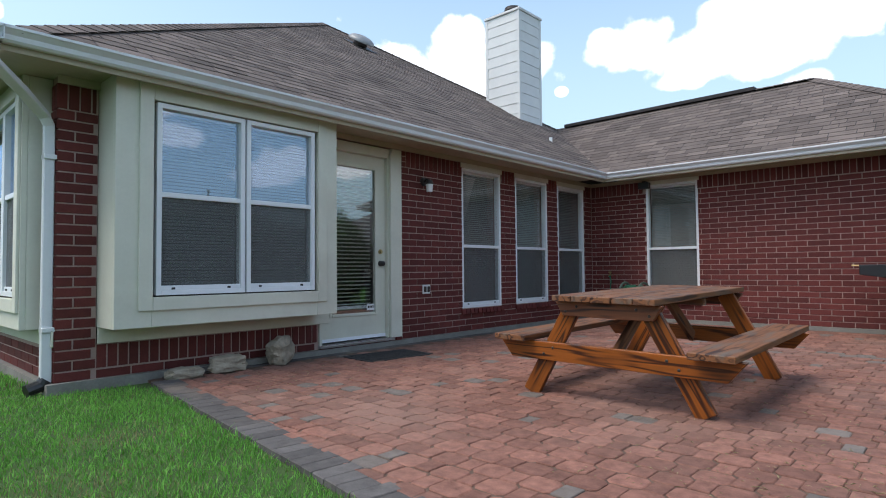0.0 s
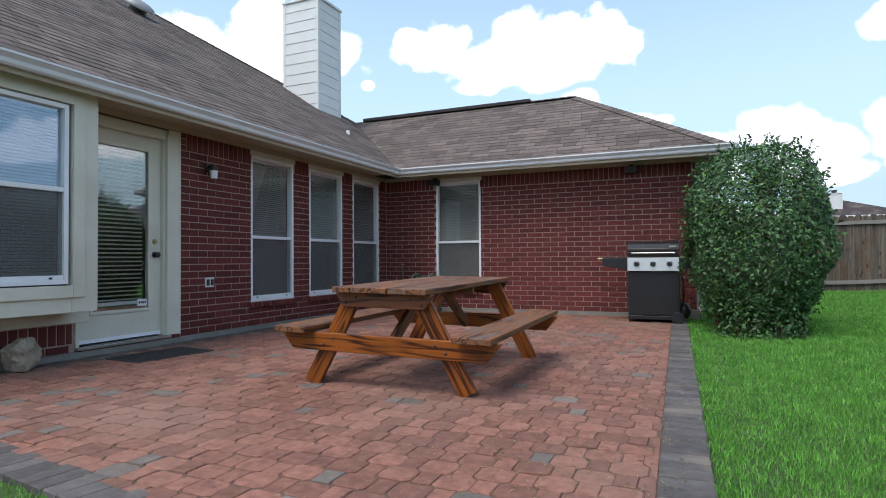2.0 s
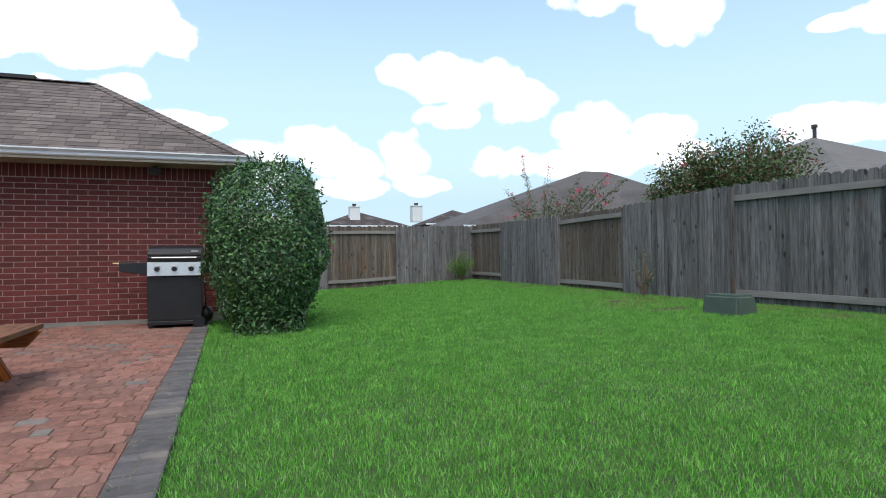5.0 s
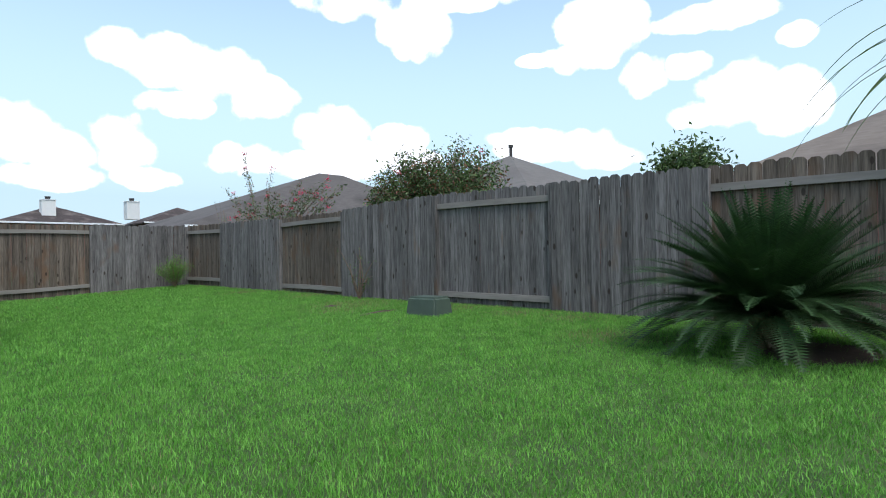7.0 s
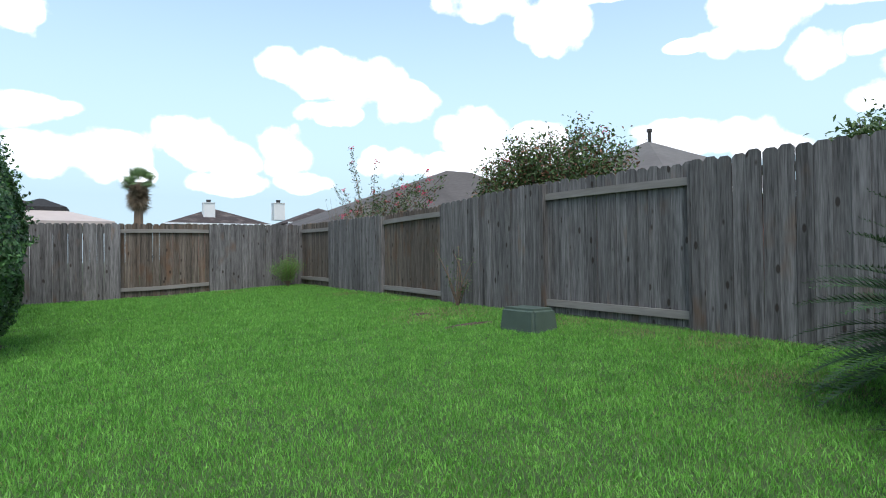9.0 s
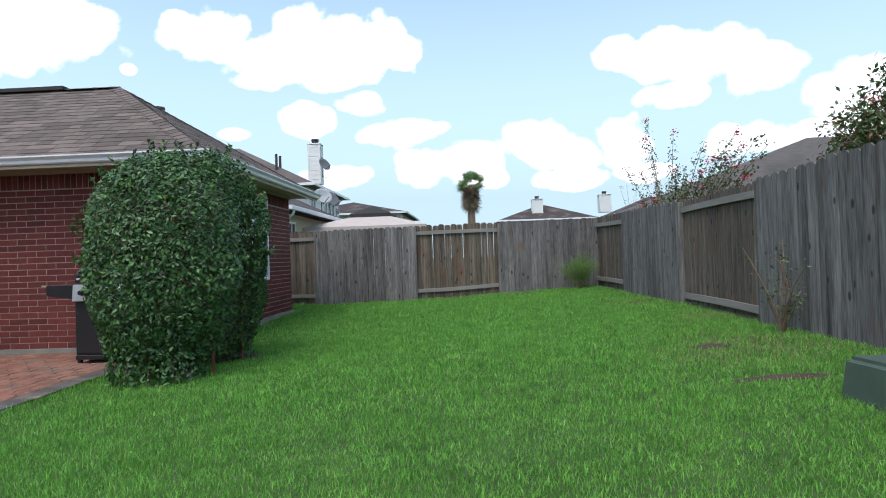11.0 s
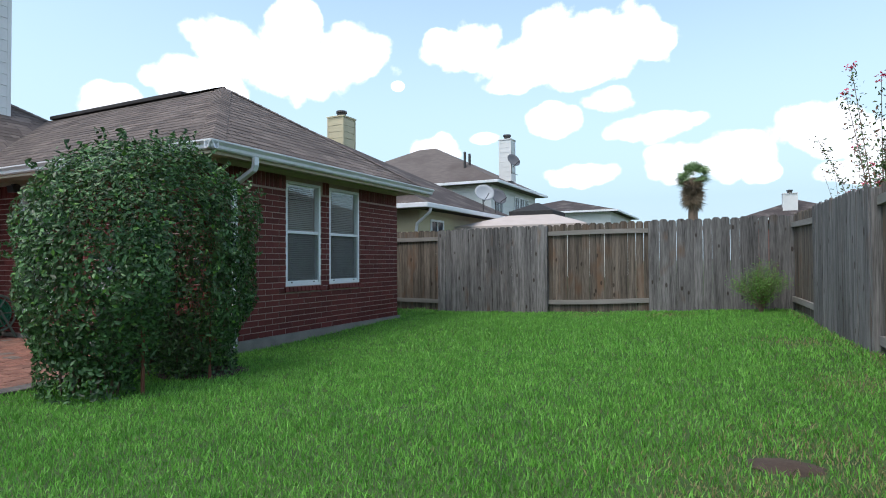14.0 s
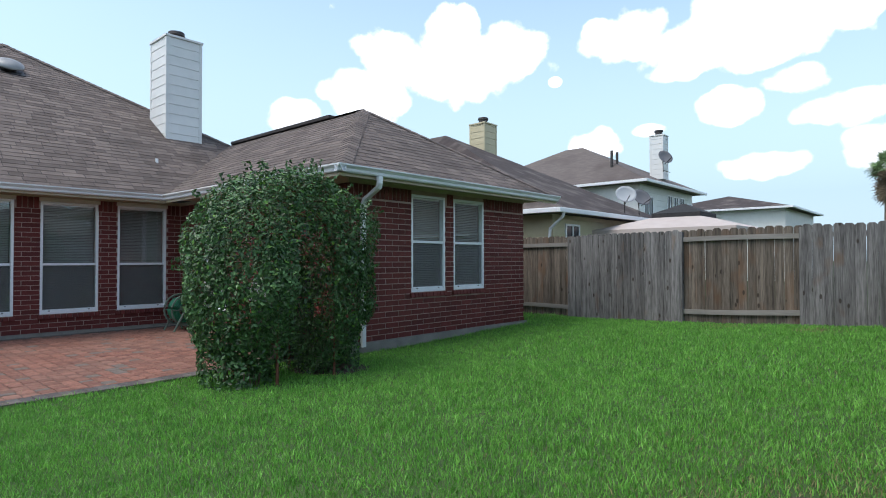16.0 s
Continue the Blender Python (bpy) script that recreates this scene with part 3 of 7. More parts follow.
bx(bm, -14, XG - 0.02, YGS, YGS + 0.02, 2.245, ZE - 0.01)
part("fascia", bm, TAN, label="tan painted fascia boards", kind="structure")
bm = bmesh.new()
bx(bm, XW, XW + 0.02, YS, YW - 0.02, EAVE - 0.06, EAVE - 0.002)
bx(bm, XW, XE, YW - 0.02, YW, EAVE - 0.06, EAVE - 0.002)
bx(bm, XE, XE + 0.02, YW, YN, EAVE - 0.06, EAVE - 0.002)
part("frieze", bm, TAN, label="tan frieze board under the soffit", kind="structure")


def gutter(name, a, b, out, label):
    """An ogee gutter from a to b on the fascia; out is the outward direction."""
    a, b, out = Vector(a), Vector(b), Vector(out)
    prof = [(0, -0.09), (0.045, -0.09), (0.06, -0.075), (0.065, -0.045), (0.09, -0.02), (0.10, -0.012), (0.10, 0.005), (0.088, 0.005), (0.084, -0.01), (0.055, -0.04), (0.05, -0.078), (0.006, -0.08), (0.006, 0.0), (0, 0.0)]
    bm = bmesh.new()
    rows = [[bm.verts.new(p + out * x + Vector((0, 0, z))) for x, z in prof] for p in (a, b)]
    n = len(prof)
    for i in range(n):
        bm.faces.new((rows[0][i], rows[0][(i + 1) % n], rows[1][(i + 1) % n], rows[1][i]))
    bm.faces.new(rows[0][::-1])
    bm.faces.new(rows[1])
    bmesh.ops.recalc_face_normals(bm, faces=bm.faces)
    return part(name, bm, GUTTER, label=label, kind="structure")


GT = GZ + 0.005
gutter("gutter", (XG, YGS - 0.1, GT), (XG, YG - 0.002, GT), (1, 0, 0), "white metal gutter along the patio eave")
gutter("gutter", (XG + 0.002, YG, GT), (XGE + 0.1, YG, GT), (0, -1, 0), "white metal gutter along the wing eave")
gutter("gutter", (XGE, YG - 0.1, GT), (XGE, YGN, GT), (1, 0, 0), "white metal gutter on the lawn side of the wing")
gutter("gutter", (-14, YGS, GT), (XG + 0.1, YGS, GT), (0, -1, 0), "white metal gutter on the side eave")

# ---- ground ----
def sheet():
    xs = [-400, -120, -40, -14.2, -9, XW - 0.1] + [XW + i * 0.5 for i in range(1, 26)] + [9, 12, 20, 60, 150, 400]
    ys = [-400, -120, -40, -15, -8, -5] + [-4 + i * 0.6 for i in range(32)] + [16, 20, 40, 120, 400]
    V = [(x, y, ground_z(x, y)) for y in ys for x in xs]
    n = len(xs)
    F = [(j * n + i, j * n + i + 1, (j + 1) * n + i + 1, (j + 1) * n + i) for j in range(len(ys) - 1) for i in range(n - 1)]
    me = bpy.data.meshes.new("ground")
    me.from_pydata(V, [], F)
    me.materials.append(SOIL)
    me.shade_smooth()
    tagged(new("ground", me), "grassy ground of the back yard and beyond", kind="structure")


sheet()


# ---- fence ----
def fence_run(a, b, outward, za, zb, recess, label_panel, seed, under=0.17, low=0.20, brown=True):
    """One fence panel from a to b; outward points away from the yard. recess: pickets on the far side, rails and posts showing."""
    rng = random.Random(seed)
    a, b = Vector((*a, 0)), Vector((*b, 0))
    L = (b - a).length
    d = (b - a).normalized()
    o = Vector((*outward, 0))
    mid = (a + b) / 2
    g = thing("fence_panel", label_panel, "fence", "fence panels round the yard", at=(a.x, a.y, 0))
    ang = math.atan2(d.y, d.x)
    flip = 1 if (Matrix.Rotation(ang, 3, "Z") @ Vector((0, 1, 0))).dot(o) > 0 else -1
    g.rotation_euler = (0, 0, ang)
    mat = FENCE_BR if recess and brown else FENCE
    n = max(1, round(L / 0.132))
    wd = L / n
    for i in range(n):
        u0 = i * wd
        t = (i + 0.5) / n
        top = za + (zb - za) * t + rng.uniform(-0.012, 0.012)
        p = a + d * (u0 + wd / 2)
        bot = ground_z(p.x, p.y) - 0.03 + (0.05 if recess else 0.02)
        w = wd - rng.choice((0.001, 0.002, 0.002, 0.003, 0.004, 0.006))
        c = 0.030
        y = (0.05 if recess else -0.045) * flip + rng.uniform(-0.005, 0.005)
        bm = bmesh.new()
        out = [(0, bot), (w, bot), (w, top - c), (w - c, top), (c, top), (0, top - c)]
        m = Matrix.Translation((u0, y, 0)) @ Matrix.Rotation(radians(90), 4, "X") @ Matrix.Translation((0, 0, -0.008)) @ Matrix.Rotation(radians(rng.uniform(-0.2, 0.2)), 4, "Z")
        prism(bm, out, 0.016, m)
        part("picket", bm, mat, g)
    def rail(z, name):
        bm = bmesh.new()
        vs = bx(bm, 0.0, L, -0.036 * flip if flip > 0 else 0.0, 0.0 if flip > 0 else 0.036, -0.040, 0.040)
        bmesh.ops.subdivide_edges(bm, edges=[e for e in bm.edges if abs(e.verts[0].co.x - e.verts[1].co.x) > 1], cuts=6)
        sag = rng.uniform(-0.012, 0.012)
        for v in bm.verts:
            t = v.co.x / L
            p = a + d * v.co.x
            v.co.z += (z if z < 1 else z + (zb - za) * t) + (0 if z > 1 else ground_z(p.x, p.y)) + sag * math.sin(math.pi * t)
            v.co.y += (0.036 if flip > 0 else -0.036) + (0 if recess else 0.0)
        part(name, bm, RAIL, g, "weathered pale grey fence rail")
    rail(za - under, "top_rail")
    rail(low, "bottom_rail")
    zg = ground_z(a.x, a.y)
    boxpart("post", (-0.045, 0.045, -0.044, 0.044, zg - 0.05, za - 0.03), FENCE, g, "weathered square fence post")
    return g


EF = [((6.43, 14.25), (6.57, 12.39), 1), ((6.57, 12.39), (6.74, 10.04), 0), ((6.74, 10.04), (6.80, 7.85), 1), ((6.80, 7.85), (6.97, 5.71), 0),
      ((6.97, 5.71), (7.14, 3.70), 1), ((7.14, 3.70), (7.32, 1.87), 0), ((7.32, 1.87), (7.45, -0.25), 1), ((7.45, -0.25), (7.55, -2.3), 0),
      ((7.55, -2.3), (7.6, -4.3), 1), ((7.6, -4.3), (7.65, -6.3), 0)]
ET = [1.78, 1.75, 1.73, 1.745, 1.84, 1.82, 1.82, 1.80, 1.8, 1.8, 1.8]
for i, (a, b, r) in enumerate(EF):
    fence_run(a, b, (1, 0), ET[i], ET[i + 1], bool(r), "weathered cedar picket fence panel " + ("with rails facing the lawn" if r else "with pickets facing the lawn"), 20 + i,
              under=(0.17, 0.17, 0.145, 0.17, 0.19, 0.17, 0.235, 0.17, 0.17, 0.17)[i], low=(0.17, 0.2, 0.115, 0.2, 0.14, 0.2, 0.15, 0.2, 0.2, 0.2)[i], brown=i != 4)
NF = [((6.40, 14.3), (4.38, 14.3), 0), ((4.38, 14.3), (2.51, 14.3), 1), ((2.51, 14.3), (0.33, 14.3), 0), ((0.33, 14.3), (-1.7, 14.3), 1)]
NT = [1.77, 1.755, 1.74, 1.70, 1.70]
for i, (a, b, r) in enumerate(NF):
    fence_run(a, b, (0, 1), NT[i], NT[i + 1], bool(r), "weathered cedar picket fence panel " + ("with rails facing the lawn" if r else "with pickets facing the lawn"), 40 + i)
boxpart("fence_south", (-14, 7.6, -6.4, -6.36, -0.1, 1.8), FENCE, label="plain weathered fence closing the yard", kind="structure")


# ---- windows, door and bay ----
def facing(rz, x, y):
    """Local frame of a wall: x runs along it, -y points out of the house."""
    return pose(x, y, 0, 0, 0, rz)


def placed(ob, m):
    ob.matrix_basis = m
    return ob


def blind_mesh(w, h, pitch=0.024, tilt=52, rng=None):
    bm = bmesh.new()
    n = int(h / pitch)
    c, s = math.cos(radians(tilt)) * 0.0125, math.sin(radians(tilt)) * 0.0125
    for i in range(n):
        z = -pitch * (i + 0.5)
        j = rng.uniform(-0.0015, 0.0015) if rng else 0
        v = [bm.verts.new(p) for p in ((0, -c, z + s + j), (w, -c, z + s), (w, 0, z + 0.003), (0, 0, z + 0.003 + j), (w, c, z - s), (0, c, z - s + j))]
        bm.faces.new((v[0], v[3], v[2], v[1]))
        bm.faces.new((v[3], v[5], v[4], v[2]))
    return bm


def sash_window(name, m, w, z0, z1, mid, label, proud=0.015, glass=None):
    """A single-hung vinyl window with a lower insect screen and a closed blind behind it."""
    g = thing(name, label, "", kind="structure")
    placed(g, m)
    f = 0.038
    fr = bmesh.new()
    bx(fr, 0, f, -proud, 0.07, z0, z1)
    bx(fr, w - f, w, -proud, 0.07, z0, z1)
    bx(fr, f, w - f, -proud, 0.07, z1 - f, z1)
    bx(fr, f, w - f, -proud, 0.07, z0, z0 + f)
    part("window_frame", fr, WHITE, g, "white vinyl window frame", 0.002)
    boxpart("meeting_rail", (f, w - f, -proud + 0.008, 0.05, mid - 0.02, mid + 0.02), WHITE, g, "white meeting rail")
    boxpart("lower_sash_rail", (f, w - f, 0.0, 0.03, z0 + f, z0 + f + 0.035), WHITE, g, "white lower sash rail")
    for k in (0.12, w - 0.15):
        boxpart("latch", (k, k + 0.025, -0.008, 0.004, z0 + f + 0.004, z0 + f + 0.02), BLACK, g, "small black sash latch", 0)
    up = boxpart("pane", (f, w - f, 0.028, 0.032, mid + 0.02, z1 - f), glass or GLASS, g, "upper glass pane", 0)
    lo = boxpart("pane", (f, w - f, 0.040, 0.044, z0 + f + 0.035, mid - 0.02), GLASS, g, "lower glass pane", 0)
    up.visible_shadow = lo.visible_shadow = False
    boxpart("screen", (f, w - f, 0.012, 0.014, z0 + f + 0.035, mid - 0.02), SCREEN_M, g, "dark insect screen over the lower sash", 0)
    bl = part("blind", blind_mesh(w - 0.1, z1 - z0 - 0.1, pitch=0.027, tilt=-56, rng=random.Random(len(name))), BLIND, g, "closed pale horizontal blind")
    bl.location = (0.05, 0.075, z1 - 0.05)
    boxpart("headrail", (0.05, w - 0.05, 0.062, 0.09, z1 - 0.055, z1 - 0.03), WHITE, g, "blind headrail")
    return g


def screen_material():
    m = bpy.data.materials.new("insect_screen_mesh")
    m.use_nodes = True
    nt = m.node_tree
    b, out = nt.nodes["Principled BSDF"], nt.nodes["Material Output"]
    b.inputs["Base Color"].default_value, b.inputs["Roughness"].default_value = (0.13, 0.136, 0.138, 1), 0.7
    tr, mx = nt.nodes.new("ShaderNodeBsdfTransparent"), nt.nodes.new("ShaderNodeMixShader")
    mx.inputs[0].default_value = 0.32
    nt.links.new(tr.outputs[0], mx.inputs[1])
    nt.links.new(b.outputs[0], mx.inputs[2])
    nt.links.new(mx.outputs[0], out.inputs[0])
    return m


SCREEN_M = screen_material()
k = 1
for a, b, c, d in WIN_W:
    sash_window(f"window_{k}", facing(90, XW - 0.02, a), b - a, c, d, 1.158, "tall white-framed single-hung window with closed blinds in the brick patio wall")
    k += 1
for a, b, c, d in WIN_WING:
    sash_window(f"window_{k}", facing(0, a, YW + 0.02), b - a, c, d, 1.158, "tall white-framed window with closed blinds in the wing wall")
    k += 1
for a, b, c, d in WIN_E:
    sash_window(f"window_{k}", facing(90, XE - 0.02, a), b - a, c, d, 1.49, "white-framed window with closed blinds facing the lawn")
    k += 1
# cream heads over the tall windows
for a, b, c, d in WIN_W:
    boxpart("trim", (XW - 0.03, XW + 0.012, a - 0.02, b + 0.02, d + 0.001, EAVE - 0.061), CREAM, label="cream head board over a window", kind="structure")
for a, b, c, d in WIN_WING:
    boxpart("trim", (a - 0.02, b + 0.02, YW - 0.012, YW + 0.03, d + 0.001, EAVE - 0.061), CREAM, label="cream head board over a window", kind="structure") if d + 0.003 < EAVE - 0.061 else None

# curtain behind the first patio window
bm = bmesh.new()
rows = 14
grid = []
for i in range(rows + 1):
    t = i / rows
    wdt = 0.42 - 0.34 * t ** 0.8
    grid.append([bm.verts.new((XW - 0.17 + 0.012 * math.sin(j * 2.1 + i * 0.2), 5.36 + wdt * j / 12, 2.12 - 0.85 * t)) for j in range(13)])
for r0, r1 in zip(grid, grid[1:]):
    for j in range(12):
        bm.faces.new((r0[j], r0[j + 1], r1[j + 1], r1[j]))
cur = part("curtain", bm, CANVAS, label="beige gathered curtain behind the patio window", smooth=True)
tagged(cur, "beige gathered curtain tied back behind the patio window", "curtain")
cur.modifiers.new("thick", "SOLIDIFY").thickness = 0.004


def door():
    g = thing("door_1", "cream patio door with a tall glass light and a blind", "", kind="structure")
    placed(g, facing(90, XW, 3.05))
    o = 0.07            # set back
    fr = bmesh.new()
    bx(fr, 0, 0.035, -0.012, 0.14, 0.085, 2.235)
    bx(fr, 0.955, 0.995, 0.02, 0.14, 0.085, 2.235)
    bx(fr, 0.035, 0.955, 0.0, 0.14, 2.132, 2.235)
    bx(fr, 0.995, 1.15, -0.012, 0.14, 0.06, 2.245)
    bx(fr, 0.97, 0.994, -0.02, 0.018, 0.085, 2.19)
    part("door_frame", fr, CREAM, g, "cream door frame and jamb", 0.004)
    sl = bmesh.new()
    gx0, gx1, gz0, gz1 = 0.20, 0.815, 0.375, 1.99
    bx(sl, 0.037, gx0, o, o + 0.045, 0.118, 2.13)
    bx(sl, gx1, 0.953, o, o + 0.045, 0.118, 2.13)
    bx(sl, gx0 + 0.0005, gx1 - 0.0005, o, o + 0.045, 0.118, gz0)
    bx(sl, gx0 + 0.0005, gx1 - 0.0005, o, o + 0.045, gz1, 2.13)
    part("door_slab", sl, CREAM, g, "cream painted door slab")
    lt = bmesh.new()
    for dims in ((gx0 - 0.02, gx0 + 0.012, gz0 - 0.02, gz1 + 0.02), (gx1 - 0.012, gx1 + 0.02, gz0 - 0.02, gz1 + 0.02)):
        bx(lt, dims[0], dims[1], o - 0.012, o - 0.001, dims[2], dims[3])
    bx(lt, gx0 + 0.0125, gx1 - 0.0125, o - 0.012, o - 0.001, gz0 - 0.02, gz0 + 0.012)
    bx(lt, gx0 + 0.0125, gx1 - 0.0125, o - 0.012, o - 0.001, gz1 - 0.012, gz1 + 0.02)
    part("glazing_bead", lt, CREAM, g, "cream moulding round the door glass", 0.003)
    p = boxpart("pane", (gx0, gx1, o + 0.012, o + 0.016, gz0, gz1), GLASS_DOOR, g, "door glass", 0)
    p.visible_shadow = False
    bl = part("blind", blind_mesh(gx1 - gx0 - 0.03, gz1 - gz0 - 0.10, pitch=0.042, tilt=38, rng=random.Random(3)), BLIND_W, g, "white horizontal blind in the door")
    bl.location = (gx0 + 0.015, o + 0.075, gz1 - 0.02)
    boxpart("blind_rail", (gx0 + 0.015, gx1 - 0.015, o + 0.06, o + 0.085, gz0 + 0.05, gz0 + 0.085), WHITE, g, "white bottom rail of the blind")
    boxpart("sticker", (gx1 - 0.12, gx1 - 0.01, o + 0.0095, o + 0.0115, gz0 + 0.03, gz0 + 0.10), WHITE, g, "small white alarm sticker", 0)
    bm = bmesh.new()
    for q in range(4):
        bx(bm, gx1 - 0.105 + q * 0.022, gx1 - 0.09 + q * 0.022, o + 0.0082, o + 0.009, gz0 + 0.055, gz0 + 0.08)
    part("sticker_bars", bm, BLACK, g, "dark illegible lettering on the sticker")
    boxpart("threshold", (0.0, 1.0, -0.05, 0.14, 0.06, 0.084), STEEL, g, "aluminium threshold")
    boxpart("door_sweep", (0.037, 0.953, o - 0.006, o - 0.001, 0.10, 0.135), WHITE, g, "pale sweep along the door foot", 0)
    for z, r, mat, nm, lab in ((1.06, 0.028, BRASS, "deadbolt", "brass deadbolt"), (0.925, 0.032, DARKMETAL, "door_handle", "dark round door knob")):
        bm = bmesh.new()
        bmesh.ops.create_cone(bm, cap_ends=True, segments=16, radius1=r, radius2=r * 0.9, depth=0.012, matrix=Matrix.Translation((0.885, o - 0.007, z)) @ Matrix.Rotation(radians(90), 4, "X"))
        if nm == "door_handle":
            bmesh.ops.create_uvsphere(bm, u_segments=14, v_segments=10, radius=0.028, matrix=Matrix.Translation((0.885, o - 0.05, z)) @ Matrix.Diagonal((1, 0.8, 1, 1)))
            tube(bm, [(0.885, o - 0.012, z), (0.885, o - 0.04, z)], 0.012)
        else:
            bmesh.ops.create_cone(bm, cap_ends=True, segments=14, radius1=r * 0.6, radius2=r * 0.5, depth=0.014, matrix=Matrix.Translation((0.885, o - 0.02, z)) @ Matrix.Rotation(radians(90), 4, "X"))
        part(nm, bm, mat, g, lab, smooth=False)
    return g


BLIND_W = varied("white_blind", (0.70, 0.72, 0.72), (0.76, 0.78, 0.78), 5, 0.55, 0.0, 30)
door()
bm = bmesh.new()
for i in range(12):
    bx(bm, XW + 0.002, XW + 0.03, 3.06 + i * 0.094, 3.06 + i * 0.094 + 0.085, 0.048, 0.085)
part("door_step_bricks", bm, BRICK, label="row of brick headers under the door", bevel=0.003, kind="structure")


def bay(name, m, L, windows, z_bot, label, D=0.36):
    """A shallow cream box bay: local x along the wall, front at -y."""
    g = thing(name, label, "", kind="structure")
    placed(g, m)
    b = bmesh.new()
    x0, x1 = windows[0][0] - 0.03, windows[-1][1] + 0.03
    zb, zt = 0.66, 2.16
    bx(b, 0, x0, -D, -D + 0.04, z_bot, EAVE - 0.004)
    bx(b, x1, L, -D, -D + 0.04, z_bot, EAVE - 0.004)
    bx(b, x0 + 0.0005, x1 - 0.0005, -D, -D + 0.04, z_bot, zb)
    bx(b, x0 + 0.0005, x1 - 0.0005, -D, -D + 0.04, zt, EAVE - 0.004)
    bx(b, 0, 0.03, -D + 0.0405, 0.02, z_bot, EAVE - 0.004)
    bx(b, L - 0.03, L, -D + 0.0405, 0.02, z_bot, EAVE - 0.004)
    bx(b, 0.031, L - 0.031, -D + 0.0405, 0.1, z_bot, z_bot + 0.03)
    part("bay_panel", b, CREAM, g, "cream painted bay cladding", 0.003)
    t = bmesh.new()
    tx0, tx1, tz0 = x0 - 0.10, x1 + 0.10, zb - 0.10
    bx(t, tx0, x0 + 0.001, -D - 0.022, -D - 0.001, tz0, EAVE - 0.03)
    bx(t, x1 - 0.001, tx1, -D - 0.022, -D - 0.001, tz0, EAVE - 0.03)
    bx(t, x0 + 0.002, x1 - 0.002, -D - 0.022, -D - 0.001, tz0, zb + 0.001)
    bx(t, x0 + 0.002, x1 - 0.002, -D - 0.022, -D - 0.001, zt - 0.001, EAVE - 0.03)
    part("bay_trim", t, CREAM, g, "cream picture-frame trim", 0.003)
    lo = bmesh.new()
    bx(lo, -0.0, L + 0.16, -0.018, -0.001, 0.31, z_bot - 0.001)
    part("skirt_board", lo, CREAM, g, "cream skirt board under the bay", 0.003)
    bx2 = bmesh.new()
    bx(bx2, 0.031, L - 0.031, 0.12, 0.14, z_bot + 0.031, EAVE - 0.01)
    return g


bay("bay_main", facing(90, XW, 1.04), 1.97, [(0.29, 1.005), (1.035, 1.715)], 0.435, "cream box bay with a pair of windows")
for i, (a, b) in enumerate(((0.29, 1.012), (1.028, 1.715))):
    sash_window(f"window_{7 + i}", facing(90, XW + 0.36 - 0.012, 1.04 + a), b - a, 0.672, 2.15, 1.445, "white-framed sash of the paired bay window with blinds down", proud=0.014, glass=GLASS_BAY)
bay("bay_side", facing(0, -7.94, YS), 2.92, [(1.0, 2.3), (2.32, 2.78)], 0.435, "cream box bay on the side wall", 0.18)
for i, (a, b) in enumerate(((1.0, 2.305), (2.315, 2.78))):
    sash_window(f"window_{9 + i}", facing(0, -7.94 + a, YS - 0.18 + 0.012), b - a, 0.672, 2.15, 1.445, "white-framed sash of the side bay window", proud=0.014, glass=GLASS_BAY)


# ---- chimney ----
def chimney(name, x0, x1, y0, y1, z0a, z1, mat, label, zlow=None, boards=True, cap=True):
    g = thing(name, label, "chimney", at=((x0 + x1) / 2, (y0 + y1) / 2, z0a))
    W, D, H = (x1 - x0) / 2, (y1 - y0) / 2, z1 - z0a
    boxpart("core", (-W + 0.015, W - 0.015, -D + 0.015, D - 0.015, 0, H - 0.02), mat, g, "siding backing", 0)
    if boards:
        step = 0.215
        z = 0.0
        while z < H - 0.05:
            h = min(step, H - 0.05 - z)
            for (ax, bx_, ay, by, nx, ny) in ((-W + 0.05, W - 0.05, -D, -D + 0.014, 0, -1), (W - 0.014, W, -D + 0.05, D - 0.05, 1, 0), (-W + 0.05, W - 0.05, D - 0.014, D, 0, 1), (-W, -W + 0.014, -D + 0.05, D - 0.05, -1, 0)):
                bm = bmesh.new()
                vs = bx(bm, ax, bx_, ay, by, z, z + h - 0.003)
                for v in vs[:4]:
                    if nx and v.co.x * nx > W - 0.005:
                        v.co.x += nx * 0.008
                    if ny and v.co.y * ny > D - 0.005:
                        v.co.y += ny * 0.008
                part("siding_board", bm, mat, g)
            z += step
    for sx in (-1, 1):
        for sy in (-1, 1):
            a, b = sorted((sx * (W + 0.012), sx * (W - 0.055)))
            c, d = sorted((sy * (D + 0.012), sy * (D - 0.055)))
            boxpart("corner_trim", (a, b, c, d, 0, H - 0.05), mat, g, "painted corner board", 0.002)
    bm = bmesh.new()
    bx(bm, -W - 0.03, W + 0.03, -D - 0.03, D + 0.03, H - 0.05, H)
    part("top_trim", bm, mat, g, "painted top band", 0.004)
    if cap:
        bm = bmesh.new()
        bmesh.ops.create_cone(bm, cap_ends=True, segments=18, radius1=0.15, radius2=0.15, depth=0.16, matrix=Matrix.Translation((0, 0, H + 0.08)))
        bmesh.ops.create_cone(bm, cap_ends=True, segments=18, radius1=0.185, radius2=0.175, depth=0.07, matrix=Matrix.Translation((0, 0, H + 0.19)))
        part("flue_cap", bm, DARKMETAL, g, "dark metal flue cap")
    return g


chimney("chimney", -7.50, -6.65, 9.17, 9.95, 3.80, 6.19, SIDING, "tall white lap-sided chimney with a dark flue cap")


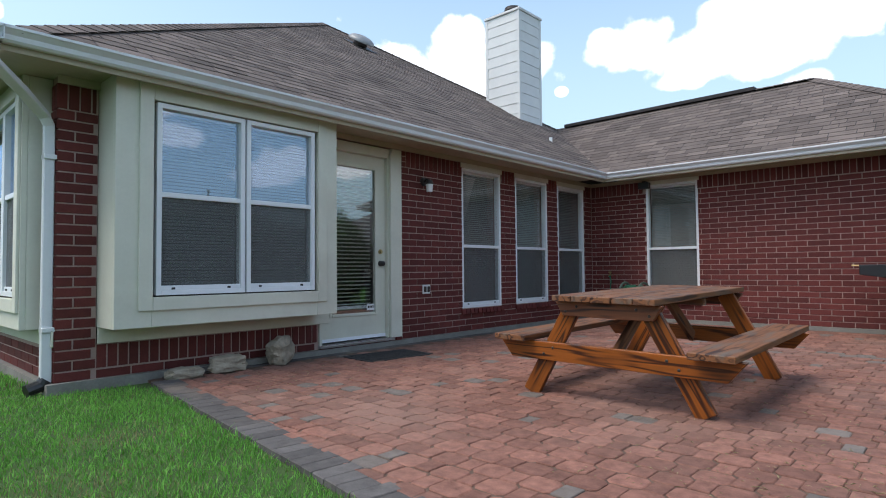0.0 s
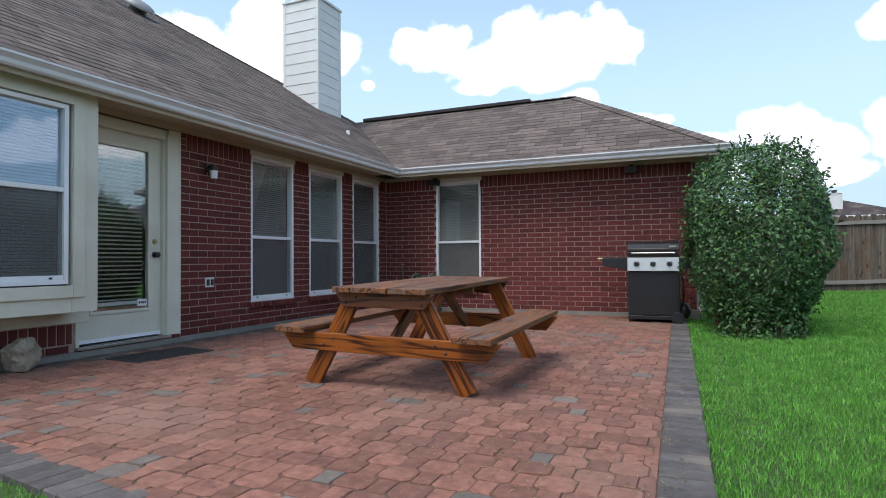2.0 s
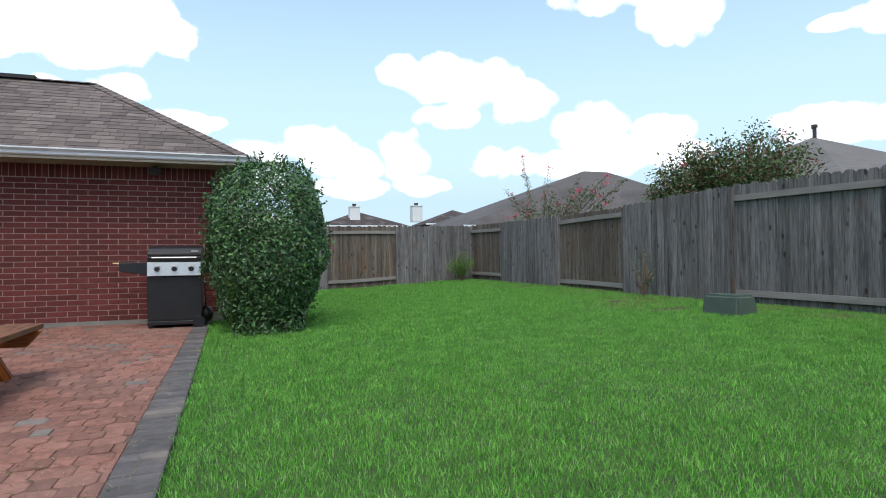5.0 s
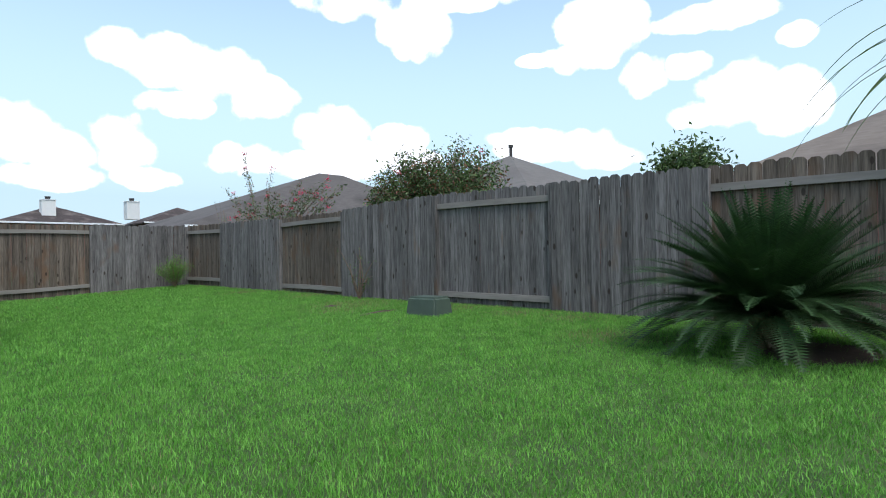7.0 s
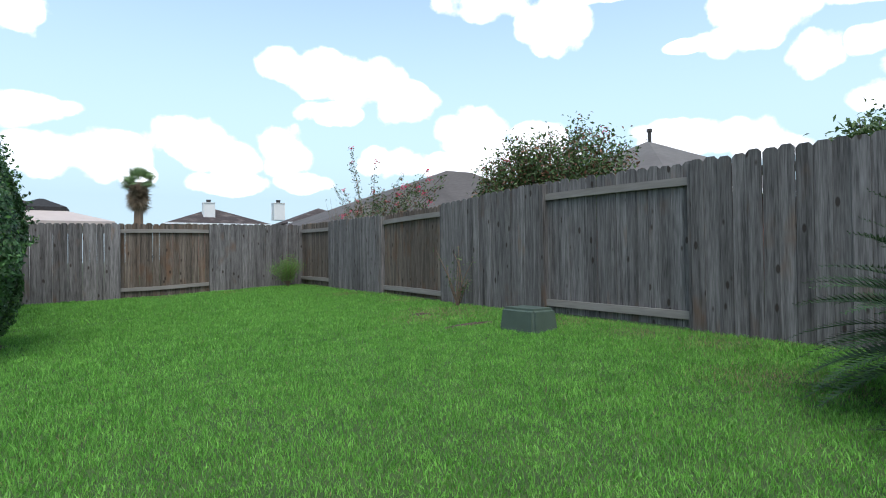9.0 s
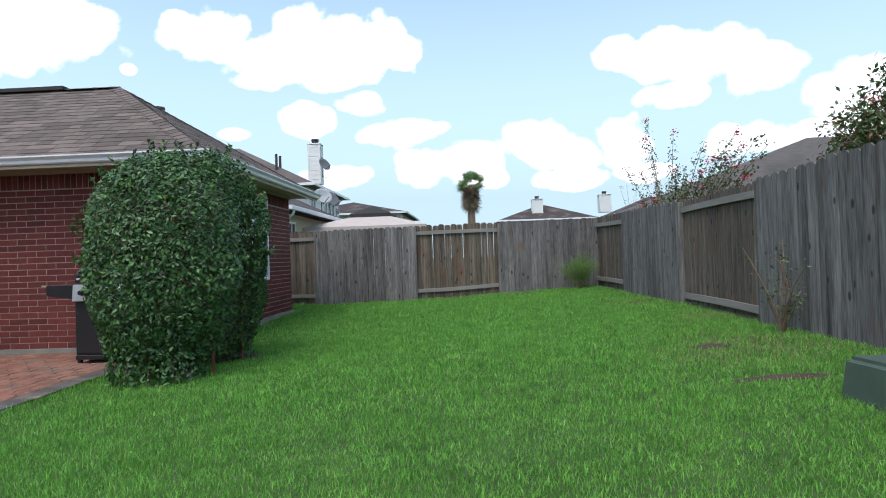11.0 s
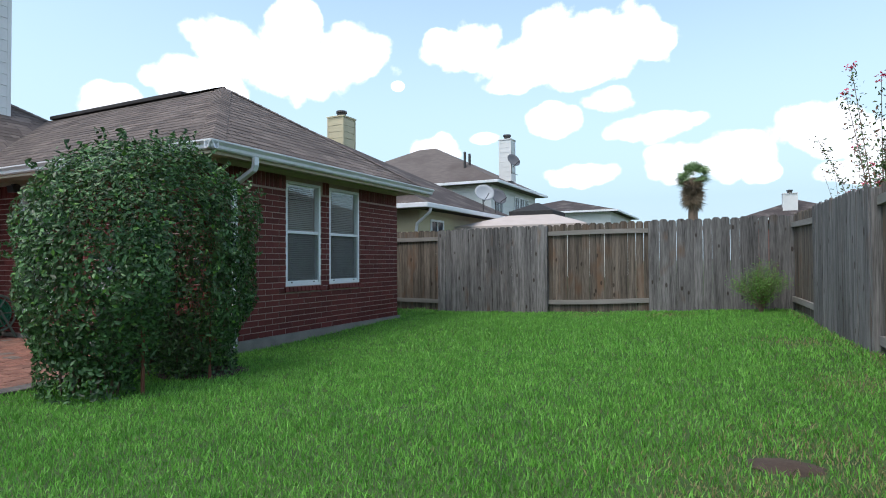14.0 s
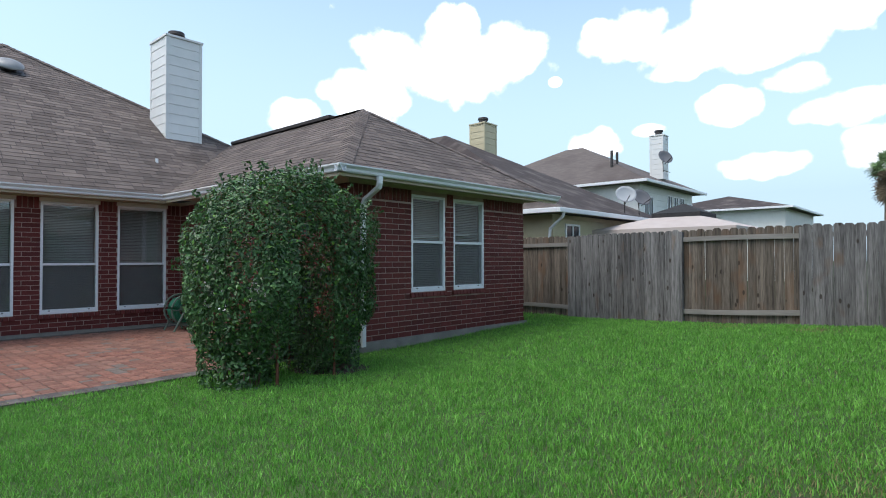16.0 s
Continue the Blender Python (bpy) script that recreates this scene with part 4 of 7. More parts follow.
GALV = varied("galvanised_sheet", (0.22, 0.225, 0.23), (0.32, 0.325, 0.33), 6, 0.5, 0.1, 50, metal=0.3)


def roof_vent():
    g = thing("roof_vent", "grey metal dome vent on the shingled roof", "roof vent", at=(-8.80, 6.78, on_main(-8.80) + 0.01))
    g.rotation_euler = (0, math.atan((APEX.z - ZE) / (XG - APEX.x)), 0)
    boxpart("flashing", (-0.25, 0.30, -0.25, 0.25, 0, 0.012), DARKMETAL, g, "dark flashing plate")
    bm = bmesh.new()
    bmesh.ops.create_cone(bm, cap_ends=True, segments=20, radius1=0.14, radius2=0.14, depth=0.10, matrix=Matrix.Translation((0, 0, 0.06)))
    part("neck", bm, DARKMETAL, g, "dark vent neck")
    bm = bmesh.new()
    bmesh.ops.create_uvsphere(bm, u_segments=20, v_segments=10, radius=0.27, matrix=Matrix.Translation((0, 0, 0.10)) @ Matrix.Diagonal((1, 1, 0.42, 1)))
    bmesh.ops.bisect_plane(bm, geom=bm.verts[:] + bm.edges[:] + bm.faces[:], plane_co=(0, 0, 0.09), plane_no=(0, 0, 1), clear_inner=True)
    part("dome", bm, GALV, g, "grey metal dome", smooth=True)


roof_vent()
bm = bmesh.new()
tube(bm, [(-5.55, 8.55, on_main(-5.55) - 0.02), (-5.55, 8.55, on_main(-5.55) + 0.07)], 0.03)
v = part("vent_pipe", bm, WHITE, label="short white vent pipe on the shingled roof")
tagged(v, "short white plastic vent pipe poking through the shingled roof", "vent pipe")


def downspout(path, label, foot=True):
    g = thing("downspout", label, "downspout", at=path[-1])
    bm = bmesh.new()
    base = Vector(path[-1])
    pts = [Vector(p) - base for p in path]
    rings = []
    for i, p in enumerate(pts):
        d = (pts[min(i + 1, len(pts) - 1)] - pts[max(i - 1, 0)]).normalized()
        side = Vector((0, 1, 0)) if abs(d.y) < 0.7 else Vector((1, 0, 0))
        o = d.cross(side).normalized()
        s = o.cross(d).normalized()
        rings.append([bm.verts.new(p + s * a * 0.035 + o * b * 0.026) for a, b in ((-1, -0.8), (-0.8, -1), (-0.1, -1), (0, -0.86), (0.1, -1), (0.8, -1), (1, -0.8), (1, 0.8), (0.8, 1), (-0.8, 1), (-1, 0.8))])
    n = len(rings[0])
    for a, b in zip(rings, rings[1:]):
        for k in range(n):
            bm.faces.new((a[k], a[(k + 1) % n], b[(k + 1) % n], b[k]))
    bm.faces.new(rings[0][::-1])
    bm.faces.new(rings[-1])
    bmesh.ops.recalc_face_normals(bm, faces=bm.faces)
    part("pipe", bm, GUTTER, g, "white ribbed metal downspout pipe")
    if foot:
        for z in (0.36, 1.62):
            boxpart("strap", (-0.045, 0.045, -0.035, 0.045, z, z + 0.035), WHITE, g, "white strap")
        bm = bmesh.new()
        tube(bm, [(0, -0.0, 0.02), (0.0, -0.03, -0.02), (0.02, -0.12, -0.045)], 0.045, 10)
        part("drain_elbow", bm, BLACK, g, "black plastic drain elbow")
    return g


def arc(p, q, n=6, bulge=0.0):
    return [tuple(Vector(p).lerp(Vector(q), i / n)) for i in range(n + 1)]


downspout([(XG + 0.02, YGS - 0.05, 2.28), (XG + 0.01, YGS - 0.05, 2.22), (XG - 0.02, YGS - 0.03, 2.16), (-4.62, 0.50, 2.08), (-4.86, 0.68, 1.99), (-4.90, 0.72, 1.93), (-4.905, 0.722, 1.85), (-4.905, 0.722, 0.06)],
          "white metal downspout elbowed from the gutter down the brick corner")
downspout([(XGE + 0.05, 8.82, 2.29), (XGE + 0.05, 8.82, 2.20), (XGE + 0.02, 8.83, 2.15), (XE + 0.12, 8.9, 2.03), (XE + 0.05, 8.92, 1.97), (XE + 0.05, 8.92, 1.88), (XE + 0.05, 8.92, 0.06)],
          "white metal downspout elbowed from the lawn gutter down the wing wall", foot=False)


# ---- small wall fittings ----
def wall_lamp():
    g = thing("wall_lamp", "dark jelly-jar wall lamp with ribbed glass on the brick wall", "wall lamp", at=(XW + 0.004, 4.57, 1.92))
    bm = bmesh.new()
    bmesh.ops.create_cone(bm, cap_ends=True, segments=18, radius1=0.055, radius2=0.045, depth=0.025, matrix=Matrix.Translation((0.012, 0, 0)) @ Matrix.Rotation(radians(90), 4, "Y"))
    tube(bm, [(0.02, 0, 0.0), (0.06, 0, 0.02), (0.10, 0, 0.0)], 0.016)
    part("bracket", bm, DARKMETAL, g, "dark metal bracket")
    bm = bmesh.new()
    bmesh.ops.create_cone(bm, cap_ends=True, segments=18, radius1=0.05, radius2=0.035, depth=0.05, matrix=Matrix.Translation((0.10, 0, -0.015)))
    part("cap", bm, DARKMETAL, g, "dark metal lamp cap")
    bm = bmesh.new()
    bmesh.ops.create_cone(bm, cap_ends=True, segments=18, radius1=0.036, radius2=0.045, depth=0.09, matrix=Matrix.Translation((0.10, 0, -0.087)))
    part("jar", bm, FROST, g, "ribbed frosted glass jar")


FROST, _nt, _b = material("frosted_glass", (0.75, 0.77, 0.78), 0.25)
wall_lamp()


def outlet():
    g = thing("outlet_box", "grey metal double outlet cover on the brick wall", "outlet", at=(XW + 0.003, 4.60, 0.615))
    boxpart("cover", (0, 0.012, -0.065, 0.065, -0.055, 0.055), GUTTER, g, "grey metal cover plate")
    for s in (-1, 1):
        boxpart("flap", (0.0125, 0.022, s * 0.03 - 0.022, s * 0.03 + 0.022, -0.035, 0.035), DARKMETAL, g, "grey spring flap", 0.004)


outlet()
for x in (-3.86, -0.64):
    g = thing("floodlight", "small black floodlight box fixed under the wing eave", "floodlight", "floodlights under the wing eave", at=(x, YW - 0.09, 2.18))
    bm = bmesh.new()
    vs = bx(bm, -0.085, 0.085, -0.065, 0.05, -0.055, 0.045)
    for v in vs:
        if v.co.z < 0:
            v.co.y *= 0.75
    part("housing", bm, BLACK, g, "black housing", 0.006)
    boxpart("bracket", (-0.03, 0.03, -0.03, 0.065, 0.046, 0.068), BLACK, g, "black bracket")


# ---- picnic table ----
def plank(name, parent, p, q, width, thick, mat, label="", roll=0, cut0=0.0, cut1=0.0):
    """A board from p to q (local), width across, ends cut at a slant; its grain runs along its own x."""
    p, q = Vector(p), Vector(q)
    d = q - p
    L = d.length
    bm = bmesh.new()
    vs = bx(bm, 0, L, -thick / 2, thick / 2, -width / 2, width / 2)
    for v in vs:
        s = v.co.z / (width / 2)
        v.co.x += (s * cut0) if v.co.x < L / 2 else (s * cut1)
    ob = part(name, bm, mat, parent, label, 0.004)
    X = d.normalized()
    Z = Vector((0, 0, 1)) if abs(X.z) < 0.99 else Vector((0, 1, 0))
    Y = Z.cross(X).normalized()
    Z = X.cross(Y)
    m = Matrix((X, Y, Z)).transposed().to_4x4()
    ob.matrix_basis = Matrix.Translation(p) @ m @ Matrix.Rotation(radians(roll), 4, "X")
    return ob


def grain_wood(name, dark, light, grey=None, rough=0.4, spec=0.5):
    m, nt, b = material(name, light, rough, 0, spec)
    N, L = nt.nodes.new, nt.links.new
    co, oi, mp, add = N("ShaderNodeTexCoord"), N("ShaderNodeObjectInfo"), N("ShaderNodeMapping"), N("ShaderNodeVectorMath")
    add.operation = "ADD"
    sc = N("ShaderNodeMath")
    sc.operation, sc.inputs[1].default_value = "MULTIPLY", 29.0
    L(oi.outputs["Random"], sc.inputs[0])
    L(co.outputs["Object"], add.inputs[0])
    L(sc.outputs[0], add.inputs[1])
    mp.inputs["Scale"].default_value = (0.55, 7.0, 7.0)
    L(add.outputs[0], mp.inputs[0])
    n1 = N("ShaderNodeTexNoise")
    n1.inputs["Scale"].default_value, n1.inputs["Detail"].default_value = 1.6, 2.0
    L(mp.outputs[0], n1.inputs["Vector"])
    rings = N("ShaderNodeMath")
    rings.operation, rings.inputs[1].default_value = "MULTIPLY", 38.0
    L(n1.outputs[0], rings.inputs[0])
    sn = N("ShaderNodeMath")
    sn.operation = "SINE"
    L(rings.outputs[0], sn.inputs[0])
    n2 = N("ShaderNodeTexNoise")
    n2.inputs["Scale"].default_value, n2.inputs["Detail"].default_value = 3.0, 5.0
    mp2 = N("ShaderNodeMapping")
    mp2.inputs["Scale"].default_value = (1.2, 30, 30)
    L(add.outputs[0], mp2.inputs[0])
    L(mp2.outputs[0], n2.inputs["Vector"])
    mr = N("ShaderNodeMapRange")
    mr.inputs[1].default_value, mr.inputs[2].default_value = -0.1, 0.95
    L(sn.outputs[0], mr.inputs[0])
    big = N("ShaderNodeTexNoise")
    big.inputs["Scale"].default_value = 2.2
    L(add.outputs[0], big.inputs["Vector"])
    bm_ = N("ShaderNodeMapRange")
    bm_.inputs[1].default_value, bm_.inputs[2].default_value = 0.28, 0.52
    L(big.outputs[0], bm_.inputs[0])
    mul = N("ShaderNodeMath")
    mul.operation = "MULTIPLY"
    L(mr.outputs[0], mul.inputs[0])
    L(bm_.outputs[0], mul.inputs[1])
    mx = N("ShaderNodeMix")
    mx.data_type = "RGBA"
    L(mul.outputs[0], mx.inputs[0])
    mx.inputs[6].default_value, mx.inputs[7].default_value = (*light, 1), (*dark, 1)
    hs = N("ShaderNodeHueSaturation")
    vr = N("ShaderNodeMapRange")
    vr.inputs[3].default_value, vr.inputs[4].default_value = 0.6, 1.35
    L(n2.outputs[0], vr.inputs[0])
    L(vr.outputs[0], hs.inputs["Value"])
    L(mx.outputs[2], hs.inputs["Color"])
    col = hs.outputs[0]
    if grey:
        n3, r3, m3 = N("ShaderNodeTexNoise"), N("ShaderNodeMapRange"), N("ShaderNodeMix")
        n3.inputs["Scale"].default_value, n3.inputs["Detail"].default_value = 3.0, 6.0
        mp3 = N("ShaderNodeMapping")
        mp3.inputs["Scale"].default_value = (0.8, 4, 4)
        L(add.outputs[0], mp3.inputs[0])
        L(mp3.outputs[0], n3.inputs["Vector"])
        r3.inputs[1].default_value, r3.inputs[2].default_value = 0.50, 0.70
        L(n3.outputs[0], r3.inputs[0])
        m3.data_type = "RGBA"
        L(r3.outputs[0], m3.inputs[0])
        L(col, m3.inputs[6])
        m3.inputs[7].default_value = (*grey, 1)
        col = m3.outputs[2]
    L(col, b.inputs["Base Color"])
    bp = N("ShaderNodeBump")
    bp.inputs["Strength"].default_value, bp.inputs["Distance"].default_value = 0.35, 0.002
    L(n2.outputs[0], bp.inputs["Height"])
    L(bp.outputs[0], b.inputs["Normal"])
    return m


PINE = grain_wood("varnished_pine_grain", (0.045, 0.012, 0.005), (0.27, 0.076, 0.011), rough=0.32)
PINE_DARK = grain_wood("dark_varnished_pine", (0.04, 0.012, 0.007), (0.17, 0.058, 0.022), rough=0.45)
PINE_WORN = grain_wood("worn_varnished_pine", (0.045, 0.018, 0.010), (0.20, 0.082, 0.034), grey=(0.135, 0.102, 0.078), rough=0.6, spec=0.35)


def picnic_table():
    g = thing("picnic_table", "orange varnished wooden picnic table with worn top on the pavers", "picnic table", at=(-1.66, 2.90, 0.0))
    g.rotation_euler = (radians(0.7), radians(0.9), radians(0.5))
    LEN = 1.74
    for i in range(5):
        x = -0.276 + i * 0.138
        plank("top_board", g, (x, -0.03 + 0.006 * (i % 2), 0.652), (x, LEN + 0.01 * (i % 3), 0.655), 0.132, 0.038, PINE_WORN, roll=90)
    for s in (-1, 1):
        for j in range(1):
            plank("bench_board", g, (s * 0.655, -0.07, 0.375), (s * 0.655, LEN + 0.04, 0.375), 0.25, 0.040, PINE_WORN, "worn wooden bench board", roll=90)
    for k, y in enumerate((0.10, LEN - 0.13)):
        o = -0.042 if k == 0 else 0.042
        for s in (-1, 1):
            extra = (0.0 if k == 0 else 0.025) + (0.012 if s < 0 else -0.010)
            lx = 0.585
            plank("leg", g, (s * lx, y, -extra + 0.0), (s * 0.24, y, 0.62), 0.118, 0.038, PINE, "orange varnished splayed leg", cut0=0.0)
        plank("seat_beam", g, (-0.76, y + o, 0.290), (0.76, y + o, 0.290), 0.122, 0.038, PINE, "orange varnished seat beam", cut0=-0.05, cut1=0.05)
        plank("top_cleat", g, (-0.33, y + o, 0.583), (0.33, y + o, 0.583), 0.095, 0.036, PINE_DARK, "dark cleat under the top", cut0=-0.03, cut1=0.03)
        inner = y + (0.05 if k == 0 else -0.05)
        plank("brace", g, (0.0, inner, 0.27), (0.0, inner + (0.52 if k == 0 else -0.52), 0.61), 0.085, 0.036, PINE_WORN, "diagonal brace", roll=0)
        for s in (-1, 1):
            for (bxx, bz) in ((0.28, 0.565), (0.20, 0.60), (0.45, 0.27), (0.38, 0.315)):
                bm = bmesh.new()
                sgn = -1 if k == 0 else 1
                bmesh.ops.create_uvsphere(bm, u_segments=8, v_segments=6, radius=0.010, matrix=Matrix.Translation((s * bxx, y + o + sgn * 0.019, bz)) @ Matrix.Diagonal((1, 0.5, 1, 1)))
                part("bolt", bm, DARKMETAL, g, "round dark carriage bolt", smooth=True)
    plank("centre_cleat", g, (-0.33, LEN / 2, 0.606), (0.33, LEN / 2, 0.606), 0.05, 0.036, PINE_WORN)
    return g


picnic_table()


# ---- grill ----
def grill():
    g = thing("gas_grill", "black gas grill with a steel control panel on the pavers", "grill", at=(-0.30, 8.06, 0.0))
    W = 0.325
    boxpart("cabinet", (-W, W, -0.25, 0.25, 0.09, 0.68), BLACK, g, "black sheet-metal cabinet", 0.006)
    boxpart("base", (-W, W, -0.26, 0.26, 0.04, 0.088), BLACK, g, "black base shelf", 0.004)
    for sx in (-1, 1):
        for sy in (-1, 1):
            if not (sx > 0):
                boxpart("foot", (sx * 0.30 - 0.02, sx * 0.30 + 0.02, sy * 0.22 - 0.02, sy * 0.22 + 0.02, -0.012, 0.039), BLACK, g, "black foot")
    for sy in (-1, 1):
        bm = bmesh.new()
        bmesh.ops.create_cone(bm, cap_ends=True, segments=20, radius1=0.08, radius2=0.08, depth=0.035, matrix=Matrix.Translation((0.30, sy * 0.285, 0.068)) @ Matrix.Rotation(radians(90), 4, "X"))
        part("wheel", bm, BLACK, g, "black plastic wheel", 0.004)
    boxpart("door_seam", (-W + 0.03, W - 0.03, -0.256, -0.2505, 0.11, 0.67), BLACK, g, "black front door panel", 0.002)
    pn = bmesh.new()
    vs = bx(pn, -W, W, -0.30, -0.18, 0.685, 0.865)
    for v in vs:
        if v.co.y < -0.25 and v.co.z > 0.8:
            v.co.y += 0.02
    part("control_panel", pn, STEEL, g, "brushed steel control panel", 0.004)
    for i in (-1, 0, 1):
        bm = bmesh.new()
        bmesh.ops.create_cone(bm, cap_ends=True, segments=18, radius1=0.040, radius2=0.036, depth=0.012, matrix=Matrix.Translation((i * 0.205, -0.30, 0.785)) @ Matrix.Rotation(radians(90), 4, "X"))
        k = part("knob_bezel", bm, STEEL, g, "steel knob bezel")
        bm = bmesh.new()
        bmesh.ops.create_cone(bm, cap_ends=True, segments=16, radius1=0.034, radius2=0.026, depth=0.035, matrix=Matrix.Translation((i * 0.205, -0.323, 0.778)) @ Matrix.Rotation(radians(90), 4, "X"))
        part("knob", bm, BLACK, g, "black control knob", 0.002)
    boxpart("firebox", (-W, W, -0.18, 0.24, 0.682, 0.90), BLACK, g, "black firebox", 0.006)
    bm = bmesh.new()
    prof = [(-0.24, 0.87), (-0.25, 0.93), (-0.23, 0.985), (-0.16, 1.05), (-0.06, 1.085), (0.08, 1.09), (0.18, 1.06), (0.24, 0.98), (0.24, 0.902)]
    va = [bm.verts.new((-W, y, z)) for y, z in prof]
    vb = [bm.verts.new((W, y, z)) for y, z in prof]
    for i in range(len(prof)):
        bm.faces.new((va[i], va[(i + 1) % len(prof)], vb[(i + 1) % len(prof)], vb[i]))
    bm.faces.new(va[::-1])
    bm.faces.new(vb)
    bmesh.ops.recalc_face_normals(bm, faces=bm.faces)
    part("lid", bm, BLACK, g, "black curved lid", 0.004)
    boxpart("lid_band", (-W + 0.0, W, -0.262, -0.251, 0.955, 0.985), DARKMETAL, g, "dark band across the lid")
    bm = bmesh.new()
    tube(bm, [(-0.27, -0.285, 0.925), (0.27, -0.285, 0.925)], 0.011)
    for s in (-1, 1):
        tube(bm, [(s * 0.26, -0.285, 0.925), (s * 0.26, -0.245, 0.925)], 0.008)
    part("lid_handle", bm, STEEL, g, "steel bar handle")
    boxpart("badge", (0.20, 0.29, -0.2405, -0.236, 1.0, 1.02), STEEL, g, "small steel badge", 0)
    for s, x0, x1 in ((-1, -W - 0.335, -W - 0.002), (1, W + 0.002, W + 0.24)):
        bm = bmesh.new()
        vs = bx(bm, x0, x1, -0.24, 0.20, 0.70, 0.865)
        for v in vs:
            if (v.co.x < -0.5 or v.co.x > 0.5) and v.co.z < 0.8:
                v.co.z += 0.05
        part("side_shelf", bm, BLACK, g, "black folding side shelf", 0.006)
    bm = bmesh.new()
    tube(bm, [(-W - 0.335, -0.2, 0.855), (-W - 0.41, -0.2, 0.858)], 0.01)
    part("tool_hook", bm, BRASS, g, "small copper-coloured hook")
    bm = bmesh.new()
    bmesh.ops.create_uvsphere(bm, u_segments=16, v_segments=10, radius=0.10, matrix=Matrix.Translation((0.36, 0.10, 0.17)) @ Matrix.Diagonal((1, 1, 1.15, 1)))
    tank = part("tank", bm, DARKMETAL, g, "dark gas bottle beside the cabinet", smooth=True)
    tank.location = (0, 0, -0.03)
    tube_ = bmesh.new()
    tube(tube_, [(0.36, 0.08, 0.26), (0.37, -0.05, 0.38), (0.37, -0.18, 0.45), (0.36, -0.2, 0.6), (0.33, -0.18, 0.7)], 0.01, 6)
    part("gas_hose", tube_, BLACK, g, "black gas hose")


grill()


# ---- hose reel and tap ----
HOSE, _nt, _b = material("green_hose", (0.02, 0.17, 0.09), 0.45)
REEL, _nt, _b = material("grey_green_plastic", (0.10, 0.14, 0.11), 0.5)


def hose_reel():
    g = thing("hose_reel", "green plastic hose reel with coiled hose beside the wall", "hose reel", at=(-3.95, 8.38, 0.0))
    R = 0.26
    for s in (-1, 1):
        bm = bmesh.new()
        tube(bm, [(s * 0.15 + 0, R * math.cos(a * math.pi / 12), 0.36 + R * math.sin(a * math.pi / 12)) for a in range(25)], 0.018, 8)
        for a in range(6):
            an = a * math.pi / 3
            tube(bm, [(s * 0.15, 0, 0.36), (s * 0.15, R * math.cos(an), 0.36 + R * math.sin(an))], 0.011, 6)
        part("wheel_rim", bm, REEL, g, "grey-green spoked reel flange")
        bm = bmesh.new()
        tube(bm, [(s * 0.20, -0.24, 0.0), (s * 0.20, -0.03, 0.40), (s * 0.20, 0.03, 0.40), (s * 0.20, 0.24, 0.0)], 0.017, 8)
        part("stand", bm, REEL, g, "grey-green reel stand")
    bm = bmesh.new()
    for k in range(7):
        x = -0.12 + k * 0.04
        for r in (0.13, 0.17, 0.21):
            if (k + int(r * 100)) % 5 == 0:
                continue
            pts = [(x, r * math.cos(a * math.pi / 9), 0.36 + r * math.sin(a * math.pi / 9)) for a in range(19)]
            tube(bm, pts, 0.011, 6)
    part("hose", bm, HOSE, g, "coiled green garden hose")
    bm = bmesh.new()
    tube(bm, [(-0.19, 0, 0.36), (0.19, 0, 0.36)], 0.05, 12)
    part("drum", bm, REEL, g, "reel drum")
    return g


hose_reel()
g = thing("garden_tap", "brass garden tap with a green hose on the brick wing wall", "garden tap", at=(-4.50, YW - 0.002, 0.74))
bm = bmesh.new()
tube(bm, [(0, 0, 0), (0, -0.07, 0), (0, -0.095, -0.03)], 0.013, 8)
bmesh.ops.create_cone(bm, cap_ends=True, segments=10, radius1=0.03, radius2=0.03, depth=0.012, matrix=Matrix.Translation((0, -0.06, 0.045)))
tube(bm, [(0, -0.06, 0), (0, -0.06, 0.045)], 0.007, 6)
part("tap_body", bm, BRASS, g, "brass tap body")
bm = bmesh.new()
tube(bm, [(0, -0.095, -0.03), (0.03, -0.12, -0.02), (0.05, -0.13, -0.10), (0.03, -0.13, -0.35), (0.0, -0.12, -0.6), (0.15, -0.2, -0.71), (0.45, -0.3, -0.72)], 0.011, 6)
part("hose", bm, HOSE, g, "green garden hose")

# ---- mat, rocks, utility box ----
g = thing("doormat", "dark rubber doormat lying askew before the patio door", "doormat", at=(-4.28, 3.47, -0.008))
g.rotation_euler = (0, 0, radians(-6))
boxpart("mat_base", (-0.24, 0.24, -0.38, 0.38, 0, 0.014), RUBBER, g, "dark rubber base", 0.003)
bm = bmesh.new()
for i in range(15):
    bx(bm, -0.21 + i * 0.028, -0.194 + i * 0.028, -0.34, 0.34, 0.0145, 0.019)
part("ribs", bm, RUBBER, g, "raised dark ribs", kind="stuff")


